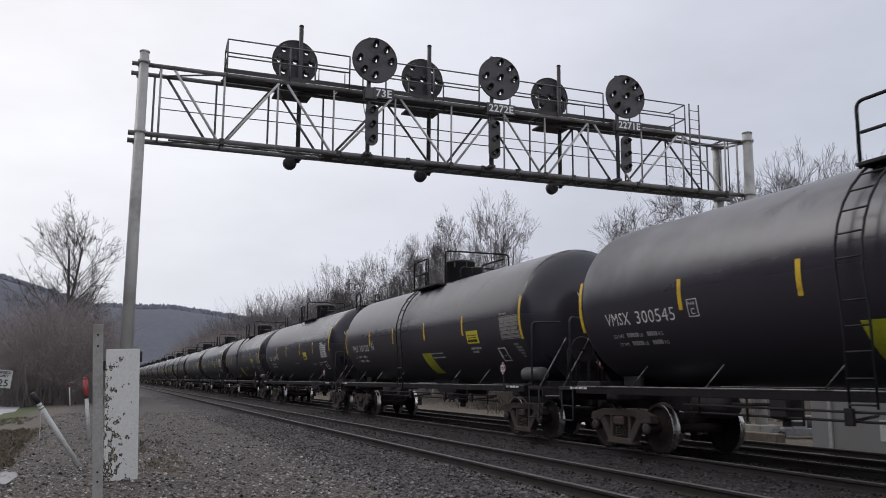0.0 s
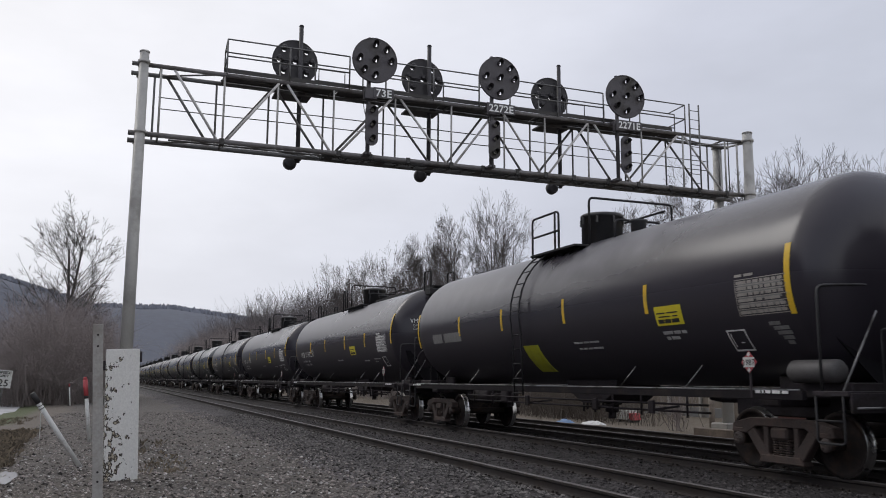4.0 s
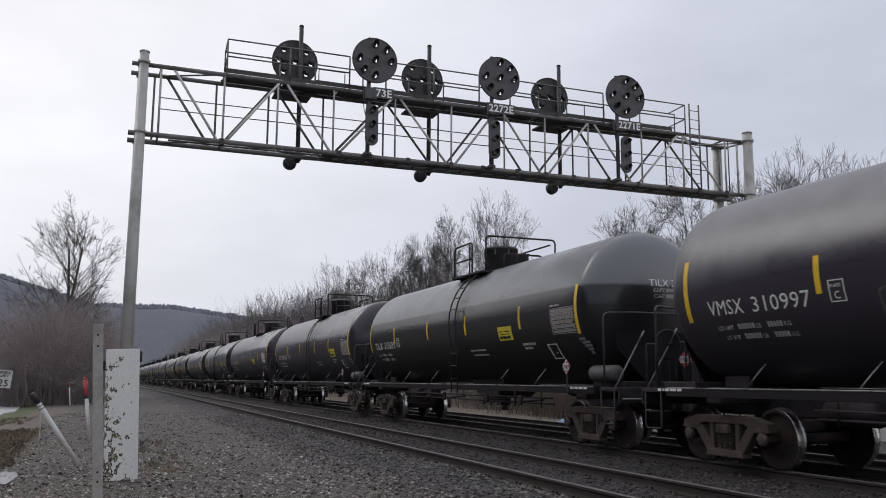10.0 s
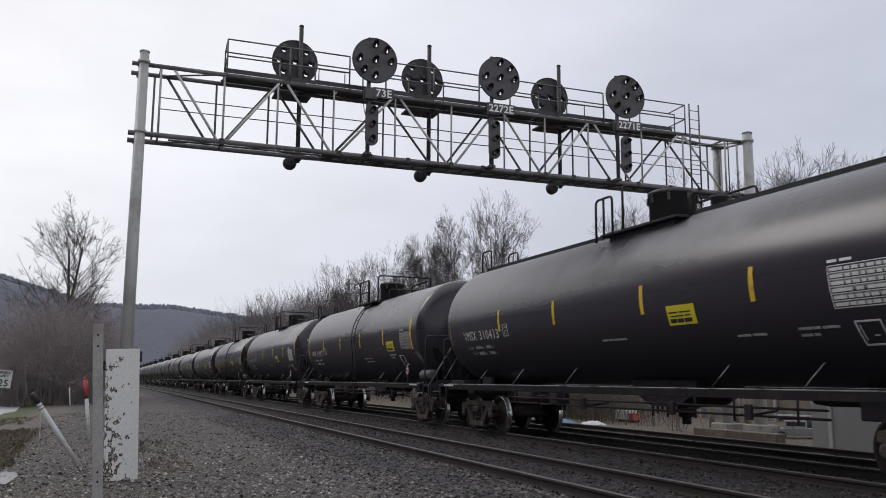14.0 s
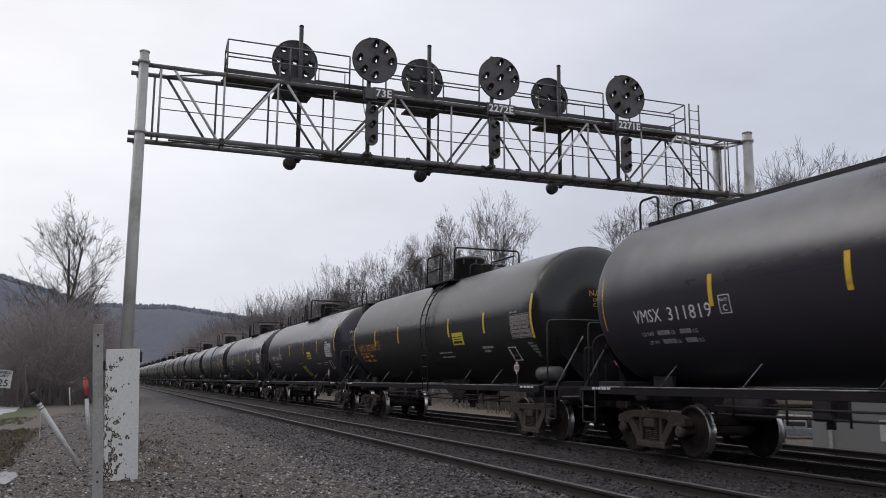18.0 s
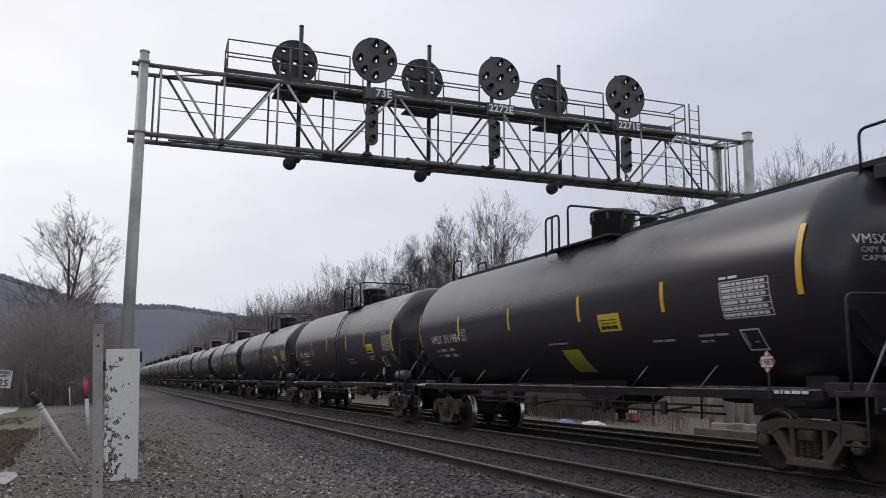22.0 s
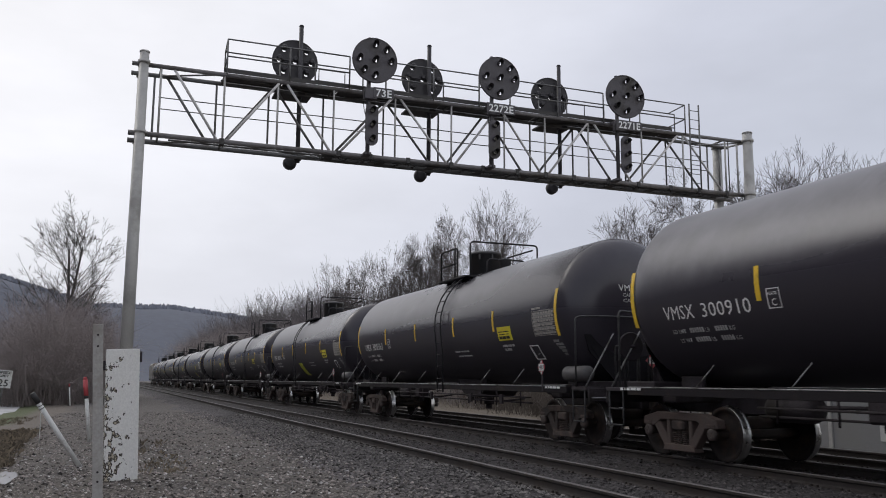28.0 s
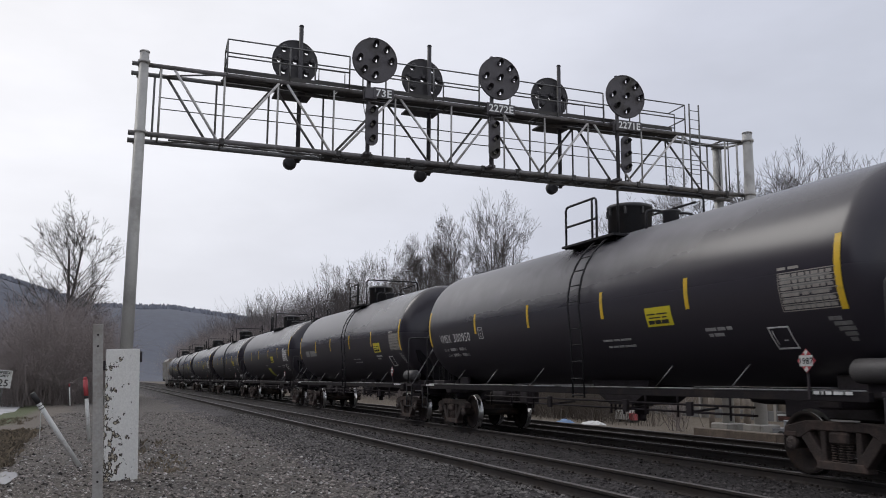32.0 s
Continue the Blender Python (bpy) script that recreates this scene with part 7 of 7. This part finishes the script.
# ---- the yard beyond the far track, glimpsed below the cars ----
def build_yard():
    tan = mat("tan_siding", (0.17, 0.143, 0.115), 0.8, 0, 0.15, 1.2, 20, 0.1, 0.003, (0.12, 0.10, 0.08), 0.4, 0.7)
    greyw = mat("grey_siding", (0.27, 0.27, 0.275), 0.6, 0.2, 0.12, 1.5, 25, 0.1, 0.002, (0.27, 0.265, 0.26), 0.4, 0.8)
    # relay hut
    h = thing("relay_hut", "grey sheet-metal signal relay hut by the track", "hut", "", "", pose(18.5, 13.4, -0.42))
    bm = bmesh.new()
    box(bm, (0, 0, 1.25), (2.2, 9.0, 2.5), 0.01)
    part("wall", bm, greyw, h)
    for k in range(5):
        bm = bmesh.new()
        box(bm, (-1.12, -4.4 + k * 1.66 + (1.6 if k > 3 else 0), 1.25), (0.05, 0.12, 2.5), 0.006)
        part("corner_trim", bm, M["galv"], h)
    bm = bmesh.new()
    box(bm, (0, 0, 2.56), (2.5, 9.3, 0.12), 0.02)
    part("roof", bm, M["galv_dark"], h)
    bm = bmesh.new()
    box(bm, (-1.13, 2.1, 0.62), (0.02, 0.42, 0.5), 0.004)
    part("notice", bm, M["white"], h, "white notice")
    vent = new("vent")
    vent.parent = h
    tagged(vent, "louvred vent")
    for k in range(7):
        bm = bmesh.new()
        box(bm, (-1.125, 0.2 + k * 0.075, 0.75), (0.03, 0.05, 0.55), 0.004)
        part("slat", bm, M["galv"], vent)
    bm = bmesh.new()
    box(bm, (0, 0, -0.05), (2.4, 9.2, 0.16), 0.01)
    part("plinth", bm, M["concrete"], h)
    # kerb block
    k = thing("timber_kerb", "long weathered brown timber kerb", "kerb", "", "", pose(17.55, 21.0, -0.44, 0, 0, 0))
    bm = bmesh.new()
    box(bm, (0, 0, 0.17), (0.35, 3.6, 0.36), 0.02)
    part("block", bm, mat("old_timber", (0.125, 0.098, 0.078), 0.9, 0, 0.4, 4, 40, 0.5, 0.006, (0.19, 0.15, 0.12), 0.5, 2.0), k)
    # tan building
    g = thing("tan_building", "low tan industrial building across the yard", "building", "", "", pose(33, 42.5, -0.45, 0, 0, 0))
    bm = bmesh.new()
    box(bm, (0, 0, 2.2), (10, 29, 4.4), 0.02)
    part("wall", bm, tan, g)
    bm = bmesh.new()
    box(bm, (0, 0, 4.5), (10.6, 29.6, 0.25), 0.03)
    part("roof", bm, M["galv_dark"], g)
    for i in range(12):
        bm = bmesh.new()
        box(bm, (-5.06, -14.3 + i * 2.6, 2.2), (0.12, 0.16, 4.4), 0.01)
        part("pilaster", bm, M["concrete"], g)
    bm = bmesh.new()
    box(bm, (-5.05, 0, 0.25), (0.1, 29, 0.5), 0.01)
    part("base_course", bm, M["galv_dark"], g)
    for i in range(6):
        bm = bmesh.new()
        box(bm, (-5.03, -9 + i * 3.6, 1.9), (0.08, 1.3, 1.2), 0.01)
        w = part("window", bm, M["white"], g)
        bm = bmesh.new()
        box(bm, (-5.08, -9 + i * 3.6, 1.9), (0.03, 1.15, 1.05), 0.01)
        part("pane", bm, M["ink"], w)
    # a row of pale pipes and timbers on the ground, a parked pickup, drums
    for i, (x, y, hh, r) in enumerate(((20.1, 25.3, 1.6, 0.10), (21.1, 25.8, 1.7, 0.10), (20.7, 24.2, 1.9, 0.13), (21.2, 24.0, 1.7, 0.10), (22.2, 26.5, 1.8, 0.12))):
        t = thing("yard_post", "pale weathered bollard in the yard", "bollard", "yard posts", "", pose(x, y, -0.42))
        bm = bmesh.new()
        tube(bm, (0, 0, -0.1), (0, 0, hh), r, 14)
        tube(bm, (0, 0, hh), (0, 0, hh + 0.05), r, 14, r * 0.5)
        part("shaft", bm, M["yard_post"], t)
    car = thing("utility_cart", "small grey utility cart parked beside the hut", "cart", "", "", pose(20.3, 21.4, -0.43, 0, 0, 50) @ Matrix.Diagonal((0.36, 0.36, 0.36, 1)))
    grey = mat("cart_grey", (0.26, 0.26, 0.27), 0.5, 0, 0.2, 4, 40, 0.05, 0.001, (0.14, 0.12, 0.11), 0.4, 3)
    bm = bmesh.new()
    extrude_profile(bm, [(-0.95, 0.35), (-0.98, 0.95), (0.98, 0.95), (0.95, 0.35)], -2.2, 2.2)
    part("body", bm, grey, car)
    bm = bmesh.new()
    extrude_profile(bm, [(-0.90, 0.955), (-0.72, 1.60), (0.72, 1.60), (0.90, 0.955)], -0.6, 1.2)
    part("cab", bm, grey, car)
    bm = bmesh.new()
    for s in (-1, 1):
        box(bm, (s * 0.83, 0.3, 1.3), (0.03, 1.5, 0.42), 0.01)
    part("window", bm, M["ink"], car)
    for x in (-0.9, 0.9):
        for y in (-1.5, 1.5):
            bm = bmesh.new()
            lathe(bm, [(-0.12, 0.2), (-0.12, 0.34), (-0.09, 0.37), (0.09, 0.37), (0.12, 0.34), (0.12, 0.2)], "x", 24, (x, y, 0.37))
            w = part("wheel", bm, M["ink"], car)
            bm = bmesh.new()
            lathe(bm, [(-0.125, 0.03), (-0.125, 0.19), (0.125, 0.19), (0.125, 0.03)], "x", 18, (x, y, 0.37))
            part("rim", bm, M["cap"], w)
    v = thing("yard_tractor", "small white and red garden tractor", "tractor", "", "", pose(21.2, 32.4, -0.45, 0, 0, 8) @ Matrix.Diagonal((0.3, 0.3, 0.3, 1)))
    bm = bmesh.new()
    box(bm, (0, 0, 1.15), (1.8, 2.6, 1.3), 0.03)
    part("body", bm, M["white"], v)
    bm = bmesh.new()
    box(bm, (0.1, -1.75, 0.95), (1.6, 0.9, 1.0), 0.05)
    part("tractor", bm, M["red"], v, "red front part")
    for y in (-1.5, 0.6):
        bm = bmesh.new()
        lathe(bm, [(-0.95, 0.1), (-0.95, 0.3), (0.95, 0.3), (0.95, 0.1)], "x", 18, (0, y, 0.3))
        part("wheel", bm, M["ink"], v)
    # low flat trailer with a pale rim
    tr = thing("flat_trailer", "low rusty flat trailer parked by the hut", "trailer", "", "", pose(22.6, 22.6, -0.43, 0, 0, 20))
    bm = bmesh.new()
    box(bm, (0, 0, 0.55), (1.5, 2.6, 0.16), 0.02)
    box(bm, (0, 0, 0.36), (0.5, 2.4, 0.2), 0.02)
    part("deck", bm, mat("trailer_rust", (0.13, 0.06, 0.05), 0.8, 0, 0.4, 3, 30, 0.3, 0.004), tr)
    bm = bmesh.new()
    box(bm, (-0.76, 0, 0.66), (0.04, 2.6, 0.06), 0.005)
    part("rim_rail", bm, M["white"], tr)
    for s in (-0.8, 0.8):
        bm = bmesh.new()
        lathe(bm, [(-0.09, 0.1), (-0.09, 0.26), (0.09, 0.26), (0.09, 0.1)], "x", 20, (s, 0.2, 0.26))
        part("wheel", bm, M["ink"], tr)
    # a clump of dry weeds by the far track
    wr = random.Random(6)
    vs, fs = [], []
    for _ in range(14):
        grow(vs, fs, wr, Vector((wr.gauss(0, 0.1), wr.gauss(0, 0.1), -0.05)), Vector((wr.gauss(0, 0.4), wr.gauss(0, 0.4), 1)), wr.uniform(0.6, 0.95), 0.016, 2, 0.04, 0.5, [0, 3, 3], 0.008)
    me = bpy.data.meshes.new("weeds")
    me.from_pydata(vs, [], fs)
    me.materials.append(M["thicket"])
    wd = tagged(new("weed_clump", me), "dry brown weed clump beside the far track", "weeds")
    wd.matrix_basis = pose(18.7, 25.4, -0.44)
    # blue sheet over a low heap
    blue = mat("blue_sheet", (0.10, 0.20, 0.38), 0.45, 0, 0.25, 3, 20, 0.4, 0.02)
    bm = bmesh.new()
    bmesh.ops.create_grid(bm, x_segments=18, y_segments=18, size=1.0)
    for q in bm.verts:
        r = math.hypot(q.co.x, q.co.y)
        q.co = Vector((q.co.x * 0.4, q.co.y * 0.7, max(0.0, 0.2 * (1 - r * r)) + 0.08 * noise.noise((q.co.x * 4, q.co.y * 4, 0)) + 0.03))
    t = tagged(new("tarpaulin", finish(bm, "tarpaulin", blue, True)), "crumpled blue tarpaulin over a low heap", "tarpaulin")
    t.matrix_basis = pose(17.7, 31.5, -0.46)
    bm = bmesh.new()
    bmesh.ops.create_grid(bm, x_segments=16, y_segments=16, size=1.0)
    for q in bm.verts:
        r = math.hypot(q.co.x, q.co.y)
        q.co = Vector((q.co.x * 0.5, q.co.y * 0.8, max(0.0, 0.2 * (1 - r * r)) + 0.06 * noise.noise((q.co.x * 4, q.co.y * 4, 9)) + 0.02))
    t = tagged(new("white_sheet", finish(bm, "white_sheet", M["white"], True)), "crumpled white plastic sheet on the ground", "sheet")
    t.matrix_basis = pose(18.0, 29.8, -0.44)
    # brush and a sawn log heap
    rng = random.Random(31)
    vs, fs = [], []
    for _ in range(1500):
        x, y = rng.choice(((23.0, 38.0), (21.0, 36.0), (24.0, 42.0), (26.0, 45.0), (20.5, 40.0), (22.0, 48.0), (20.0, 33.5)))
        x, y = x + rng.gauss(0, 0.6), y + rng.gauss(0, 2.4)
        grow(vs, fs, rng, Vector((x, y, ground_z(x, y) - 0.05)), Vector((rng.gauss(0, 0.3), rng.gauss(0, 0.3), 1)), rng.uniform(0.5, 1.2), 0.012, 2, 0.03, 0.6, [0, 2, 2], 0.006)
    me = bpy.data.meshes.new("brush")
    me.from_pydata(vs, [], fs)
    me.materials.append(M["brush"])
    tagged(new("yard_brush", me), "brown leafless brush in the yard", "brush", kind="stuff")


# ---- build ----
# all lettering is set once, before the scene fills up
for words, size, bold in [(w, 0.335, 0.0) for a, n, *_ in CARS if n for w in (a, n)] + [(a + " " + n, 0.20, 0.0) for a, n, *_ in CARS if n]:
    LETTERS[(words, round(size, 4), round(bold, 4))] = set_type(words, size, bold)
for key in (("THE TANK CAR PEOPLE", 0.105, 0.002), ("LB", 0.10, 0.002), ("KG", 0.10, 0.002), ("LD LMT", 0.10, 0.002), ("LT WT", 0.10, 0.002), ("C", 0.15, 0.002), ("PLATE", 0.065, 0.001), ("CAPY          US GAL", 0.11, 0.001), ("CAPY          L", 0.11, 0.001), ("1987", 0.125, 0.002),
            ("73E", 0.30, 0.006), ("2272E", 0.30, 0.006), ("2271E", 0.30, 0.006), ("SPEED", 0.15, 0.006), ("LIMIT", 0.15, 0.006), ("25", 0.40, 0.006)):
    LETTERS[key] = set_type(*key)
bed = build_ground()
rng0 = random.Random(2)
build_track(1, NEAR_X, 0.0, (5.0, 46.0), rng0)
build_track(2, TRAIN_X, 0.0, (5.0, 40.0), rng0)
build_track(3, FAR_X, FAR_DROP, (9.0, 40.0), rng0)
build_bridge()
for x, words, dx, ax, r, px_ in ((6.33, "73E", 0.13, 0.07, 0.63, 0.38), (10.04, "2272E", 0.19, 0.03, 0.635, 0.22), (14.28, "2271E", 0.24, 0.22, 0.675, 0.32)):
    build_signal_front(x, words, dx, ax, r, px_)
for x, dx in ((4.70, -0.12), (8.60, -0.15), (13.02, -0.24)):
    build_signal_back(x, dx)
train = build_train()
hopper = build_hopper()
build_hills()
build_trees()
build_thickets()
build_far_trees()
build_verge()
build_grass()
build_yard()
srng = random.Random(17)
stones("gravel", 20000, lambda r: (r.uniform(-2.0, 4.6), 8.5 + 36 * r.random() ** 2.3), lambda x, y: max(ground_z(x, y), bed_z(x, y) if x > 2.9 else -9), (0.012, 0.044), M["stone"], "loose grey crushed stone on the path", srng)
stones("pale_stones", 1500, lambda r: (r.uniform(-1.6, 4.4), 8.5 + 14 * r.random() ** 1.5), lambda x, y: max(ground_z(x, y), bed_z(x, y) if x > 2.9 else -9), (0.014, 0.040), M["stone_pale"], "scattered pale limestone chips", srng)
stones("shoulder_stones", 9000, lambda r: (r.uniform(4.0, 5.75), 7.5 + 30 * r.random() ** 1.4), bed_z, (0.018, 0.045), M["stone_mid"], "grey crushed stone on the ballast shoulder", srng)
stones("crib_stones", 15000, lambda r: (r.choice((r.uniform(5.95, 7.25), r.uniform(7.45, 9.7), r.uniform(9.9, 11.2), r.uniform(11.4, 13.4))), 7.5 + 32 * r.random() ** 1.3), bed_z, (0.018, 0.042), M["stone_dark"], "dark crushed stone between the rails", srng)


# ---- what moves: the train rolls towards the viewer, its wheels turn ----
def motions():
    for i, car in enumerate(train + [hopper]):
        if i < len(train):
            y0 = lambda t, k=i: car_y(k, t)
        else:
            y0 = lambda t: TAIL - rolled(t)
        walk(car, [(t, pose(TRAIN_X, y0(t), 0)) for t in range(0, 33, 2)])
        # wheels are keyed while they are near enough to be told apart
        t0 = max(0.0, (y0(0) - 42) / 11.22)
        t1 = min(32.0, (y0(0) + 14) / 11.05)
        if t1 <= t0 or t0 >= 32:
            continue
        f0, f1 = int(t0 * FPS), int(t1 * FPS)
        for tk in car.children:
            if not tk.name.startswith("truck"):
                continue
            for ws in tk.children:
                if not ws.name.startswith("wheelset"):
                    continue
                base = ws.matrix_basis.translation.copy()
                rows = [] if f0 == 0 else [(0.0, pose(*base))]
                for f in range(f0, f1 + 1):
                    rows.append((f / FPS, Matrix.Translation(base) @ Matrix.Rotation((rolled(f / FPS) - rolled(f0 / FPS)) / 0.46, 4, "X")))
                if f1 < 32 * FPS:
                    rows.append((32.0, rows[-1][1]))
                walk(ws, rows)


motions()
